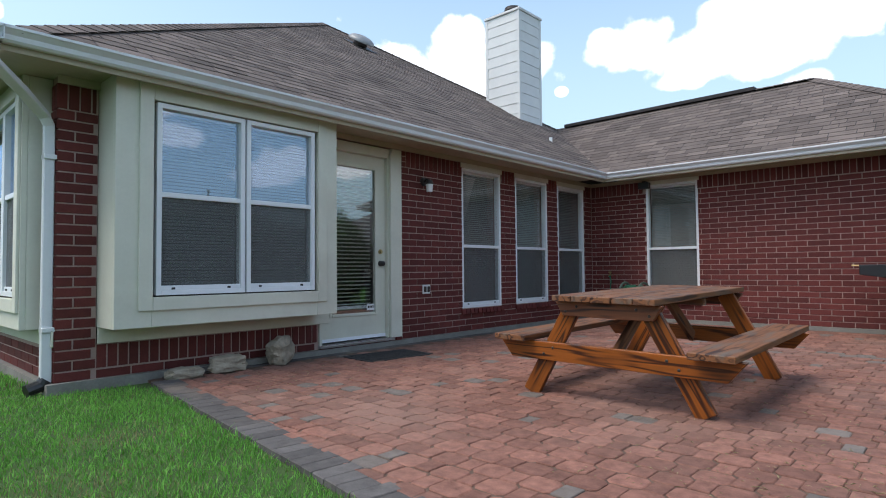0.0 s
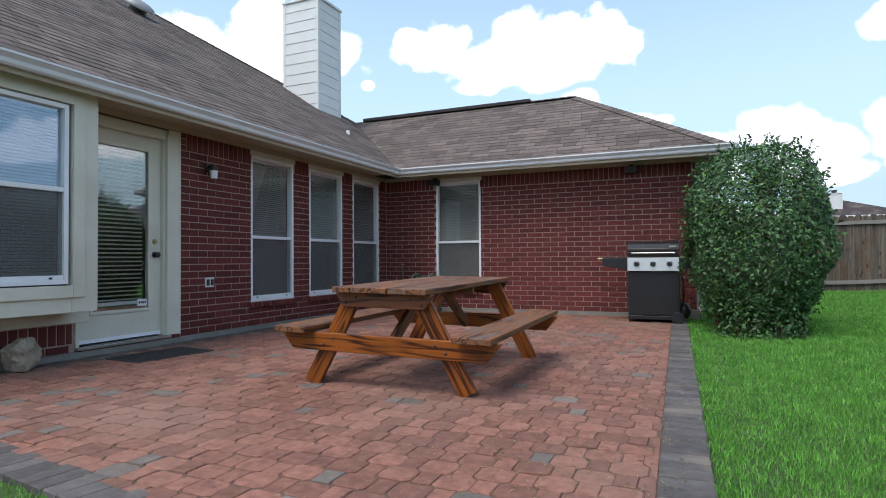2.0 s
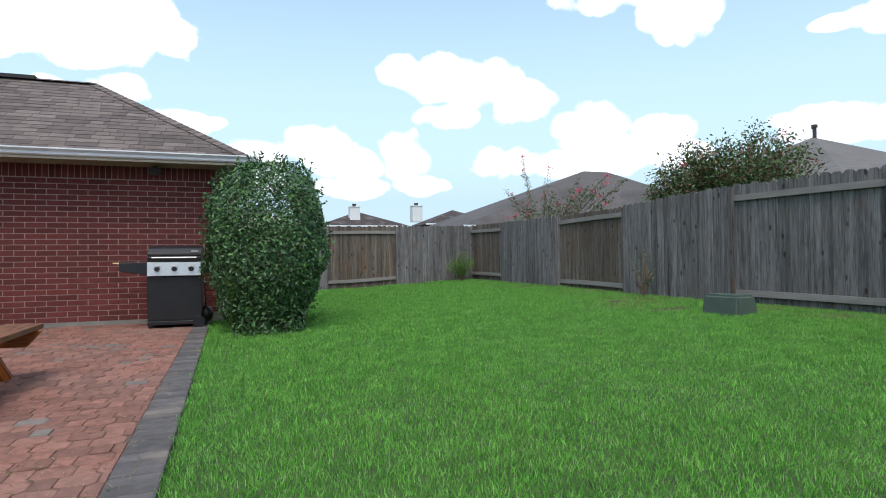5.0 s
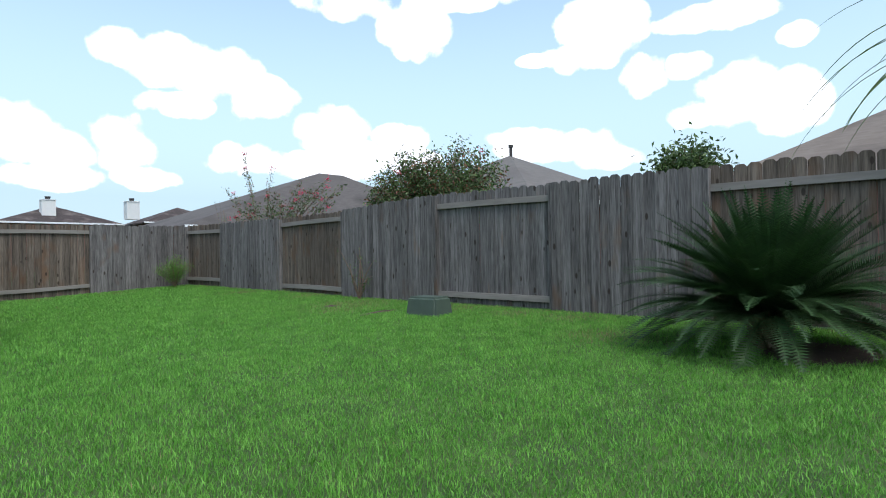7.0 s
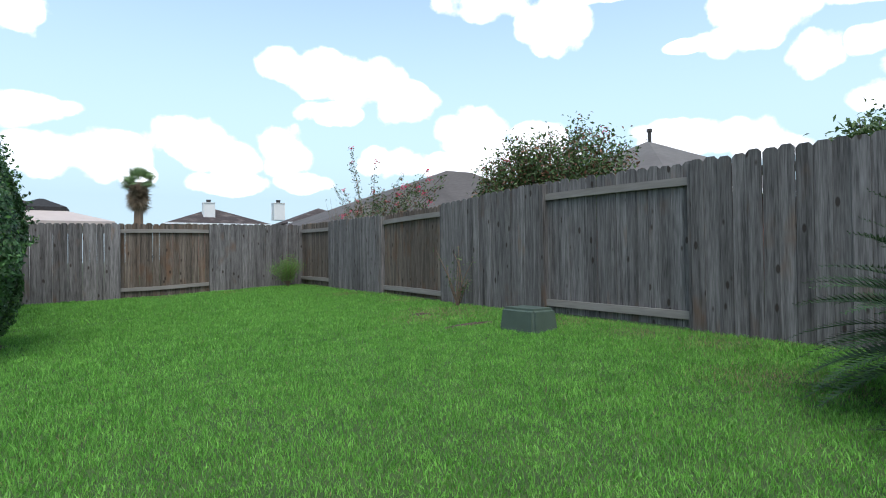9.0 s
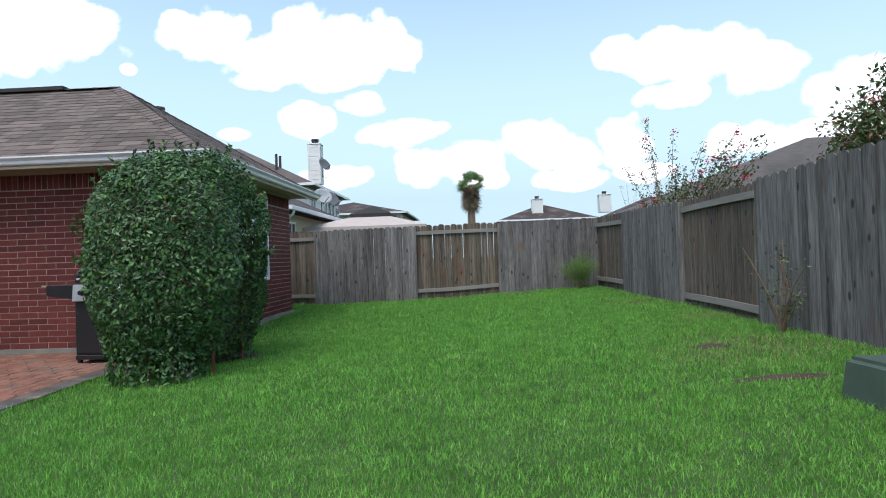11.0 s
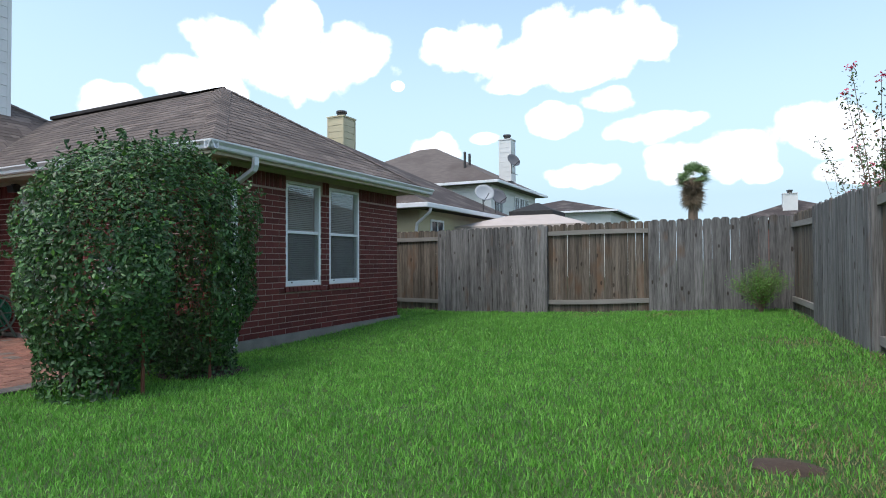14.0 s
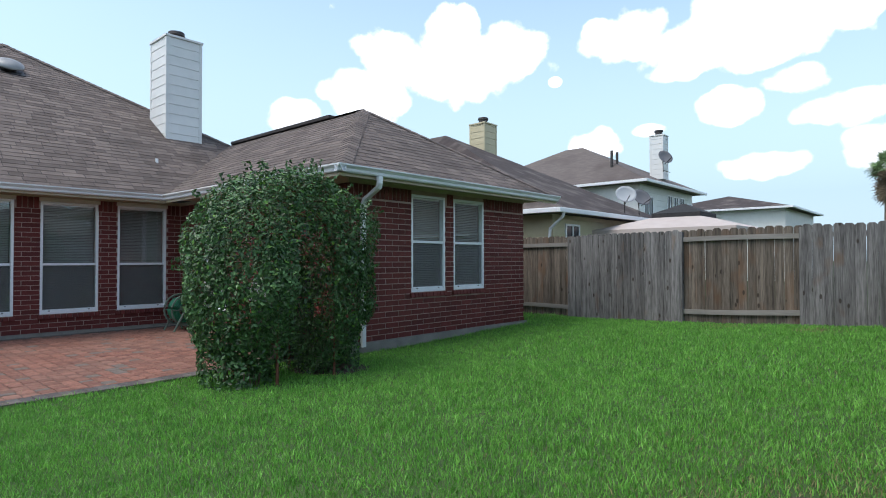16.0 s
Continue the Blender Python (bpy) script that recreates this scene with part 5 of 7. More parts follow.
def rock(at, dims, seed, label, tilt=(0, 0, 0)):
    bm = bmesh.new()
    bmesh.ops.create_icosphere(bm, subdivisions=4, radius=1)
    off = Vector((seed * 7.3, seed * 1.7, 0))
    for v in bm.verts:
        n = v.co.normalized()
        s = max(abs(n.x), abs(n.y), abs(n.z)) ** -0.55
        r = s * (0.86 + 0.20 * noise.noise(n * 1.7 + off) + 0.06 * noise.noise(n * 5 + off) + 0.03 * noise.noise(n * 14 + off))
        v.co = Vector((n.x * dims[0] * r, n.y * dims[1] * r, n.z * dims[2] * r))
    bmesh.ops.rotate(bm, verts=bm.verts, matrix=Euler([radians(a) for a in tilt]).to_matrix())
    low = min(v.co.z for v in bm.verts)
    for v in bm.verts:
        v.co.z = max(v.co.z - low - 0.015, 0.0)
    ob = part("rock", bm, STONE)
    ob.location = at
    tagged(ob, label, "rock", "rocks along the bay wall")


rock((-4.66, 1.62, -0.004), (0.09, 0.165, 0.055), 1, "flat pale limestone rock lying against the wall base")
rock((-4.66, 1.98, -0.004), (0.09, 0.18, 0.085), 2, "long tan limestone block lying against the wall base")
rock((-4.68, 2.50, -0.004), (0.115, 0.145, 0.14), 3, "upright rounded grey limestone rock on the pavers", (20, 0, 30))

bm = bmesh.new()
vs = bx(bm, -0.19, 0.19, -0.26, 0.26, -0.05, 0.235)
for v in vs:
    if v.co.z > 0:
        v.co.x *= 0.84
        v.co.y *= 0.90
bmesh.ops.bevel(bm, geom=bm.edges[:], offset=0.03, segments=3, affect="EDGES")
ub = thing("utility_box", "low dark green plastic utility pedestal in the grass by the fence", "utility box", at=(6.03, 4.84, ground_z(6.0, 4.8)))
ub.rotation_euler = (0, 0, radians(6))
part("cover", bm, GREENBOX, ub, "dark green moulded cover", smooth=False)


# ---- plants ----
def leaf_mesh(name, pts, normals, size, mat, seed, aspect=0.5, mats=None, choose=None):
    """Many small bent leaves, each two triangles folded at the middle; pts and normals are arrays."""
    rng = np.random.default_rng(seed)
    n = len(pts)
    P = np.asarray(pts, float)
    Nn = np.asarray(normals, float) + rng.normal(0, 0.55, (n, 3))
    Nn /= np.linalg.norm(Nn, axis=1)[:, None] + 1e-9
    r = rng.normal(0, 1, (n, 3))
    U = np.cross(Nn, r)
    U /= np.linalg.norm(U, axis=1)[:, None] + 1e-9
    Vv = np.cross(Nn, U)
    s = size * rng.uniform(0.6, 1.25, n)[:, None]
    a = P - U * s * 0.5
    b = P + Vv * s * aspect * 0.5 + Nn * s * 0.10
    c = P + U * s * 0.5
    d = P - Vv * s * aspect * 0.5 + Nn * s * 0.10
    co = np.stack([a, b, c, d], 1).reshape(-1, 3)
    me = bpy.data.meshes.new(name)
    me.vertices.add(n * 4)
    me.vertices.foreach_set("co", co.ravel())
    idx = (np.arange(n) * 4)[:, None]
    tri = np.concatenate([idx + [0, 1, 2], idx + [0, 2, 3]], 1).reshape(-1)
    me.loops.add(n * 6)
    me.loops.foreach_set("vertex_index", tri.astype(np.int32))
    me.polygons.add(n * 2)
    me.polygons.foreach_set("loop_start", np.arange(0, n * 6, 3, dtype=np.int32))
    me.polygons.foreach_set("loop_total", np.full(n * 2, 3, dtype=np.int32))
    for mm in (mats or [mat]):
        me.materials.append(mm)
    if choose is not None:
        me.polygons.foreach_set("material_index", np.repeat(choose, 2).astype(np.int32))
    me.update()
    me.validate()
    return me


def arbor_bush():
    """A clipped vine grown over a garden arch: two leafy legs and a domed top with a dark passage through it."""
    rng = np.random.default_rng(11)
    C = np.array([0.87, 7.33])
    g = thing("overgrown_arch", "dense clipped green shrub grown over a rusty garden arch", "shrub", at=(C[0], C[1], 0))
    g.rotation_euler = (0, 0, radians(0))
    pts, nrm = [], []
    bumps = rng.normal(0, 1, (150, 3))
    bumps /= np.linalg.norm(bumps, axis=1)[:, None]
    bh = rng.uniform(-0.07, 0.09, 150)

    def radius(n):
        a, b, c = 0.74, 1.04, 1.06
        p = 2.35
        r = (abs(n[0] / a) ** p + abs(n[1] / b) ** p + abs(n[2] / c) ** p) ** (-1 / p)
        w = np.exp(-((1 - bumps @ n) / 0.018))
        return r + float(w @ bh)
    while len(pts) < 30000:
        n = rng.normal(0, 1, 3)
        n /= np.linalg.norm(n)
        r = radius(n) * (1 - abs(rng.normal(0, 0.055)) - (rng.random() < 0.3) * rng.uniform(0, 0.3))
        p = n * r
        z = p[2] + 1.09
        if z < 0.0 + 0.05 * rng.random():
            continue
        # passage through the arch
        if abs(p[1] + 0.05) < 0.21 + 0.05 * rng.random() and z < 1.42 + 0.1 * rng.random() and rng.random() < 0.97:
            continue
        # legs thin out towards the ground
        pts.append((p[0], p[1], z))
        nrm.append(n + np.array([0, 0, 0.35]))
    # inner leaves lining the passage
    for _ in range(2600):
        s = rng.choice((-1, 1))
        z = rng.uniform(0.25, 1.45)
        pts.append((rng.uniform(-0.6, 0.6), s * rng.uniform(0.24, 0.42) - 0.05, z))
        nrm.append(np.array([0, -s, 0.3]))
    # full legs down to the grass
    for _ in range(3600):
        s = rng.choice((-1, 1))
        a_ = rng.uniform(0, 2 * np.pi)
        f_ = 1 - abs(rng.normal(0, 0.12))
        z = rng.uniform(-0.02, 0.55)
        pts.append((0.44 * f_ * np.cos(a_), s * 0.56 + 0.32 * f_ * np.sin(a_), z))
        nrm.append(np.array([np.cos(a_), np.sin(a_), 0.3]))
    # sprigs beyond the clipped outline
    for _ in range(160):
        n = rng.normal(0, 1, 3)
        n[2] = abs(n[2]) * 1.3
        n /= np.linalg.norm(n)
        r = radius(n)
        for k in range(7):
            q = n * (r + 0.02 + k * 0.013) + rng.normal(0, 0.008, 3)
            if q[2] + 1.09 > 0.3:
                pts.append((q[0], q[1], q[2] + 1.09))
                nrm.append(rng.normal(0, 1, 3))
    me = leaf_mesh("leaves", pts, nrm, 0.052, BUSH_LEAF, 5, 0.5, mats=[BUSH_LEAF, LIME_LEAF], choose=(np.random.default_rng(2).random(len(pts)) < 0.06).astype(int))
    ob = new("leaves", me)
    ob.parent = g
    tagged(ob, "small glossy dark green leaves", kind="stuff")
    # twigs and the arch
    rr = random.Random(4)
    for s in (-1, 1):
        for _ in range(12):
            y0 = s * rr.uniform(0.42, 0.65)
            x0 = rr.uniform(-0.25, 0.25)
            p = Vector((x0, y0, -0.03))
            path = [tuple(p)]
            d = Vector((rr.uniform(-0.15, 0.15), rr.uniform(-0.12, 0.12), 1))
            for k in range(6):
                p = p + d.normalized() * rr.uniform(0.18, 0.3)
                d += Vector((rr.uniform(-0.4, 0.4), rr.uniform(-0.4, 0.4), 0.1))
                if abs(p.x) > 0.58 or abs(p.y) > 0.92 or p.z > 1.9:
                    break
                path.append(tuple(p))
            if len(path) > 2:
                bm = bmesh.new()
                tube(bm, path, rr.uniform(0.006, 0.012), 5, 0.003)
                part("stem", bm, BARK, g)
    for s in (-1, 1):
        for x in (-0.42, 0.42):
            bm = bmesh.new()
            tube(bm, [(x, s * 0.34, -0.05), (x, s * 0.34, 1.35), (x, s * 0.2, 1.62), (x, 0, 1.72)], 0.016, 8)
            part("arch_post", bm, RUST, g, "rusty red metal arch post")
    for z in (0.4, 0.8, 1.2):
        for s in (-1, 1):
            bm = bmesh.new()
            tube(bm, [(-0.42, s * 0.34, z), (0.42, s * 0.34, z)], 0.007, 6)
            part("arch_rung", bm, RUST, g, "rusty cross rung")


RUST = varied("rust", (0.13, 0.045, 0.03), (0.2, 0.08, 0.05), 20, 0.85, 0.4, 90)
arbor_bush()


def leafy(name, label, category, at, branches, leaf, size, per, seed, spread=0.12, twig=0.012, trunk=None, flowers=0, choose_red=0.0, kind_group=""):
    """Arching stems from a base with leaves along them. branches: list of (dx, dy, height)."""
    g = thing(name, label, category, at=at)
    rr = random.Random(seed)
    pts, nrm = [], []
    fl = []
    for dx, dy, h in branches:
        path = []
        wob = Vector((rr.uniform(-0.1, 0.1), rr.uniform(-0.1, 0.1), 0))
        for i in range(9):
            t = i / 8
            p = Vector((dx * t ** 1.5, dy * t ** 1.5, h * (t ** 0.85))) + wob * math.sin(t * 3) * 0.6
            path.append(tuple(p))
        bm = bmesh.new()
        tube(bm, path, twig, 5, twig * 0.3)
        part("stem", bm, BARK, g)
        for k in range(per):
            t = rr.uniform(0.25, 1.0) ** 0.8
            i = min(int(t * 8), 7)
            q = Vector(path[i]).lerp(Vector(path[i + 1]), t * 8 - i)
            q += Vector((rr.gauss(0, spread), rr.gauss(0, spread), rr.gauss(0, spread)))
            pts.append(tuple(q))
            nrm.append((rr.gauss(0, 1), rr.gauss(0, 1), 1))
        if rr.random() < flowers:
            for k in range(26):
                q = Vector(path[-1]) + Vector((rr.gauss(0, 0.03), rr.gauss(0, 0.03), rr.gauss(0, 0.03)))
                fl.append(tuple(q))
    ch = (np.random.default_rng(seed).random(len(pts)) < choose_red).astype(int)
    ob = new("leaves", leaf_mesh("leaves", pts, nrm, size, leaf, seed, 0.45, mats=[leaf, RED_LEAF], choose=ch))
    ob.parent = g
    tagged(ob, "small green leaves", kind="stuff")
    if fl:
        ob = new("flowers", leaf_mesh("flowers", fl, [(0, 0, 1)] * len(fl), 0.03, FLOWER, seed, 0.9))
        ob.parent = g
        tagged(ob, "deep pink blossom clusters", kind="stuff")
    return g


rr = random.Random(5)
br = []
for _ in range(90):
    an, r = rr.uniform(0, 2 * math.pi), rr.uniform(0.15, 1.0) ** 0.7
    br.append((0.95 * r * math.cos(an), 1.85 * r * math.sin(an), (2.90 - 0.85 * r * r) * rr.uniform(0.86, 1.04)))
leafy("crape_myrtle", "large bushy crape myrtle with reddish tips behind the fence", "tree", (8.55, 7.35, 0.15), br, TREE_LEAF, 0.072, 420, 6, spread=0.10, twig=0.016, choose_red=0.2, flowers=0.04)
br = [(-0.2, 0.6, 3.1), (-0.5, 0.95, 2.35), (-0.3, 0.35, 2.75), (-0.15, -0.6, 2.65), (-0.2, -1.9, 2.25), (-0.25, -2.9, 2.15), (-0.3, -3.5, 2.0), (0.0, 1.6, 2.3)]
for _ in range(32):
    br.append((rr.gauss(0.05, 0.15), rr.uniform(-2.8, 1.7), rr.uniform(1.65, 2.15)))
leafy("crape_myrtle", "loose crape myrtle with arching pink-flowered sprays behind the fence", "tree", (7.08, 11.3, 0.2), br, TREE_LEAF, 0.050, 190, 8, spread=0.04, twig=0.009, choose_red=0.25, flowers=0.4)
br = [(rr.gauss(0, 0.25), rr.gauss(0, 0.25), rr.uniform(1.2, 2.1)) for _ in range(9)]
leafy("tall_weed", "thin sparse shrub peeping over the corner of the fence", "shrub", (7.1, 13.4, 0.3), br, TREE_LEAF, 0.04, 26, 9, spread=0.04, twig=0.006, choose_red=0.2, flowers=0.3)
br = []
for _ in range(70):
    an, r = rr.uniform(0, 2 * math.pi), rr.random() ** 0.5
    br.append((0.45 * r * math.cos(an), 0.38 * r * math.sin(an), 0.80 * (1 - 0.35 * r) * rr.uniform(0.8, 1.1)))
leafy("corner_shrub", "small lime-green feathery shrub in the fence corner", "shrub", (6.0, 13.78, ground_z(6.0, 13.78) - 0.02), br, LIME_LEAF, 0.028, 75, 12, spread=0.05, twig=0.005)
br = [(rr.gauss(0, 0.12), rr.gauss(0, 0.16), rr.uniform(0.35, 0.95)) for _ in range(9)]
leafy("bare_shrub", "half-dead bare woody shrub against the fence pickets", "shrub", (6.62, 7.18, ground_z(6.6, 7.2) - 0.02), br, TREE_LEAF, 0.04, 26, 13, spread=0.045, twig=0.013)
br = []
for _ in range(60):
    n = Vector((rr.gauss(0, 1), rr.gauss(0, 1), rr.gauss(0, 1))).normalized()
    br.append((n.x * 0.8, n.y * 0.8, 3.2 + n.z * 0.75))
leafy("far_tree", "round dark green tree beyond the fence", "tree", (17.1, 6.2, 0), br, TREE_LEAF, 0.17, 260, 14, spread=0.22, twig=0.04)


def cycas():
    g = thing("sago_palm", "large dark green sago palm with arching feathery fronds by the fence", "sago palm", at=(6.12, 0.92, ground_z(6.1, 0.9)))
    rr = random.Random(21)
    bm = bmesh.new()
    tube(bm, [(0, 0, -0.05), (0, 0, 0.12), (0.01, 0, 0.26)], 0.13, 12, 0.11)
    for i in range(60):
        an, z = i * 2.4, 0.02 + i * 0.0045
        c, s = math.cos(an), math.sin(an)
        tube(bm, [(0.10 * c, 0.10 * s, z), (0.17 * c, 0.17 * s, z + 0.05)], 0.02, 5, 0.008)
    part("trunk", bm, BARK, g, "squat shaggy brown trunk")
    V, F = [], []
    for i in range(250):
        an = i * 2.39996 + rr.uniform(-0.1, 0.1)
        lev = i / 250
        up = radians(8 + 76 * lev + rr.uniform(-6, 6))
        L = rr.uniform(0.95, 1.17) * (0.92 if lev > 0.7 else 1)
        out = Vector((math.cos(an), math.sin(an), 0))
        if out.x > 0.3:
            L *= 0.88
        p = Vector((0, 0, 0.24)) + out * 0.07
        d = (out * math.cos(up) + Vector((0, 0, math.sin(up)))).normalized()
        n = 40
        side = out.cross(Vector((0, 0, 1))).normalized()
        twist = rr.uniform(-0.25, 0.25)
        prev = None
        for k in range(n):
            t = k / (n - 1)
            p = p + d * (L / n)
            d = (d + Vector((0, 0, -0.014 - 0.026 * t * (1 - lev)))).normalized()
            if p.z < 0.03:
                p.z = 0.03
                d.z = max(d.z, 0)
            up_v = side.cross(d).normalized() * -1
            if up_v.z < 0:
                up_v = -up_v
            if prev is not None:
                b = len(V)
                w = 0.006 * (1 - t) + 0.002
                V += [tuple(prev - side * w), tuple(prev + side * w), tuple(p + side * w * 0.9), tuple(p - side * w * 0.9)]
                F.append((b, b + 1, b + 2, b + 3))
            prev = p.copy()
            if t > 0.10:
                ll = 0.150 * math.sin(math.pi * min(1, 0.22 + 0.80 * t) ) ** 0.8 + 0.02
                for s in (-1, 1):
                    sd = (side * s + d * 0.55 + up_v * (0.30 + twist * s)).normalized()
                    q = p + sd * ll + Vector((0, 0, -0.012))
                    b = len(V)
                    wv = d * 0.0055
                    V += [tuple(p - wv), tuple(p + wv), tuple(q)]
                    F.append((b, b + 1, b + 2))
                    p2 = p + d * (L / n * 0.5)
                    q2 = p2 + sd * ll * 0.98
                    b = len(V)
                    V += [tuple(p2 - wv), tuple(p2 + wv), tuple(q2)]
                    F.append((b, b + 1, b + 2))
    me = bpy.data.meshes.new("fronds")
    me.from_pydata(V, [], F)
    me.materials.append(PALM_LEAF)
    ob = new("fronds", me)
    ob.parent = g
    tagged(ob, "stiff dark green feather fronds", kind="stuff")


cycas()


def strap_plant():
    """A tall plant with long drooping strap leaves."""
    g = thing("strap_leaf_palm", "tall plant with long drooping strap leaves by the fence", "palm", at=(7.0, -0.75, ground_z(7.0, -0.75)))
    bm = bmesh.new()
    tube(bm, [(0, 0, -0.05), (0.03, 0.0, 1.2), (0, 0.03, 2.25)], 0.07, 10, 0.05)
    part("trunk", bm, BARK, g, "slim ringed trunk")
    rr = random.Random(9)
    V, F = [], []
    for i in range(46):
        an = rr.uniform(0, 2 * math.pi)
        out = Vector((math.cos(an), math.sin(an), 0))
        if out.x > 0.2:
            out = Vector((out.x * 0.4, out.y, 0)).normalized()
        el = radians(rr.uniform(25, 75))
        p = Vector((0, 0.03, 2.2))
        d = (out * math.cos(el) + Vector((0, 0, math.sin(el)))).normalized()
        L = rr.uniform(1.6, 2.1)
        n = 14
        side = out.cross(Vector((0, 0, 1))).normalized()
        prev = None
        for k in range(n + 1):
            t = k / n
            w = 0.018 * (1 - t) ** 0.6 + 0.002
            a, b = p - side * w, p + side * w
            if prev:
                bi = len(V)
                V += [tuple(prev[0]), tuple(prev[1]), tuple(b), tuple(a)]
                F.append((bi, bi + 1, bi + 2, bi + 3))
            prev = (a, b)
            p = p + d * (L / n)
            d = (d + Vector((0, 0, -0.145))).normalized()
    me = bpy.data.meshes.new("strap_leaves")
    me.from_pydata(V, [], F)
    me.materials.append(STRAP)
    ob = new("strap_leaves", me)
    ob.parent = g
    tagged(ob, "long narrow green strap leaves", kind="stuff")


STRAP = leaf_material("strap_leaf", (0.12, 0.20, 0.07), (0.2, 0.28, 0.12), 0.3, 0.5, 0.3)
strap_plant()


def fan_palm():
    g = thing("fan_palm", "tall fan palm with a skirt of dead fronds", "palm", at=(3.84, 36.3, 0))
    bm = bmesh.new()
    tube(bm, [(0, 0, 0), (0, 0, 3.4), (0, 0, 5.3)], 0.28, 12, 0.18)
    part("trunk", bm, BARK, g, "straight brown trunk")
    rr = random.Random(31)
    for nm, mat, cnt, lo, hi, lab in (("crown", PALM_LEAF2, 30, -25, 80, "green fan fronds"), ("skirt", DRYPALM, 80, -86, -58, "brown dead fronds")):
        V, F = [], []
        for i in range(cnt):
            an = rr.uniform(0, 2 * math.pi)
            el = radians(rr.uniform(lo, hi))
            d = Vector((math.cos(an) * math.cos(el), math.sin(an) * math.cos(el), math.sin(el)))
            side = d.cross(Vector((0, 0, 1))).normalized()
            up = side.cross(d)
            rho = rr.uniform(-0.9, 0.9)
            side, up = side * math.cos(rho) + up * math.sin(rho), up * math.cos(rho) - side * math.sin(rho)
            z0 = 5.35 if nm == "crown" else rr.uniform(4.2, 5.25)
            root = Vector((0, 0, z0)) + Vector((d.x, d.y, 0)) * (0.05 if nm == "crown" else 0.12)
            p = root + d * (rr.uniform(0.35, 0.62) if nm == "crown" else 0.12)
            b = len(V)
            V += [tuple(root), tuple(p + side * 0.02), tuple(p - side * 0.02)]
            F.append((b, b + 1, b + 2))
            for k in range(17):
                a = radians(-100 + 200 * k / 16)
                q = p + (d * math.cos(a) + side * math.sin(a) + up * 0.1).normalized() * (rr.uniform(0.42, 0.62) if nm == "crown" else rr.uniform(0.35, 0.75)) + Vector((0, 0, -0.12))
                w = (side * math.cos(a) - d * math.sin(a)) * 0.026
                b = len(V)
                V += [tuple(p - w * 0.4), tuple((p + q) / 2 - w), tuple(q), tuple((p + q) / 2 + w), tuple(p + w * 0.4)]
                F.append((b, b + 1, b + 2, b + 3, b + 4))
        me = bpy.data.meshes.new(nm)
        me.from_pydata(V, [], F)
        me.materials.append(mat)
        ob = new(nm, me)
        ob.parent = g
        tagged(ob, lab, kind="stuff")


DRYPALM = leaf_material("dead_frond", (0.16, 0.12, 0.08), (0.24, 0.18, 0.12), 0.3, 0.8, 0.1)
PALM_LEAF2 = leaf_material("fan_leaf", (0.10, 0.17, 0.07), (0.21, 0.30, 0.13), 0.35, 0.5, 0.2)
fan_palm()


# ---- neighbouring houses ----
def hip_house(name, label, x0, x1, y0, y1, ze, zr, wallmat, roofmat, over=0.4, ridge=None):
    """A plain hip-roofed house; the ridge runs along the longer side."""
    cx, cy = (x0 + x1) / 2, (y0 + y1) / 2
    g = thing(name, label, "house", at=(cx, cy, 0))
    W, D = (x1 - x0) / 2, (y1 - y0) / 2
    wx, wy = W - over, D - over
    bm = bmesh.new()
    bx(bm, -wx, wx, -wy, wy, 0, ze - 0.02)
    part("wall", bm, wallmat, g, "painted lap-sided walls")
    r = abs(W - D)
    if W > D:
        A, B = (-r, 0, zr), (r, 0, zr)
        if ridge:
            A, B = (ridge[0] - cx, 0, zr), (ridge[1] - cx, 0, zr)
    else:
        A, B = (0, -r, zr), (0, r, zr)
    bm = bmesh.new()
    c = [(-W, -D, ze), (W, -D, ze), (W, D, ze), (-W, D, ze)]
    v = [bm.verts.new(p) for p in c]
    lo = [bm.verts.new((p[0], p[1], ze - 0.09)) for p in c]
    if r < 0.05:
        a = bm.verts.new(A)
        for i in range(4):
            bm.faces.new((v[i], v[(i + 1) % 4], a))
    else:
        a, b = bm.verts.new(A), bm.verts.new(B)
        if W > D:
            bm.faces.new((v[0], v[1], b, a)); bm.faces.new((v[1], v[2], b)); bm.faces.new((v[2], v[3], a, b)); bm.faces.new((v[3], v[0], a))
        else:
            bm.faces.new((v[0], v[1], a)); bm.faces.new((v[1], v[2], b, a)); bm.faces.new((v[2], v[3], b)); bm.faces.new((v[3], v[0], a, b))
    for i in range(4):
        bm.faces.new((lo[i], lo[(i + 1) % 4], v[(i + 1) % 4], v[i]))
    bm.faces.new(lo[::-1])
    part("roof", bm, roofmat, g, "shingled hip roof")
    bm = bmesh.new()
    e = 0.07
    bx(bm, W, W + e, -D - e, D + e, ze - 0.1, ze + 0.01)
    bx(bm, -W - e, W, -D - e, -D, ze - 0.1, ze + 0.01)
    part("gutter", bm, GUTTER, g, "white eave gutter", 0.01)
    return g


SH2 = varied("neighbour_shingle", (0.10, 0.085, 0.08), (0.155, 0.13, 0.12), 3, 0.95, 0.5, 60, stretch=(1, 1, 6), stain=(0.085, 0.07, 0.065), stain_scale=0.5)
SH3 = varied("grey_shingle", (0.11, 0.105, 0.10), (0.16, 0.15, 0.142), 3, 0.95, 0.5, 60, stretch=(1, 1, 6), stain=(0.11, 0.10, 0.095), stain_scale=0.5)
SH4 = varied("dark_grey_shingle", (0.075, 0.068, 0.066), (0.115, 0.105, 0.10), 3, 0.95, 0.5, 60, stretch=(1, 1, 6), stain=(0.06, 0.055, 0.053), stain_scale=0.5)
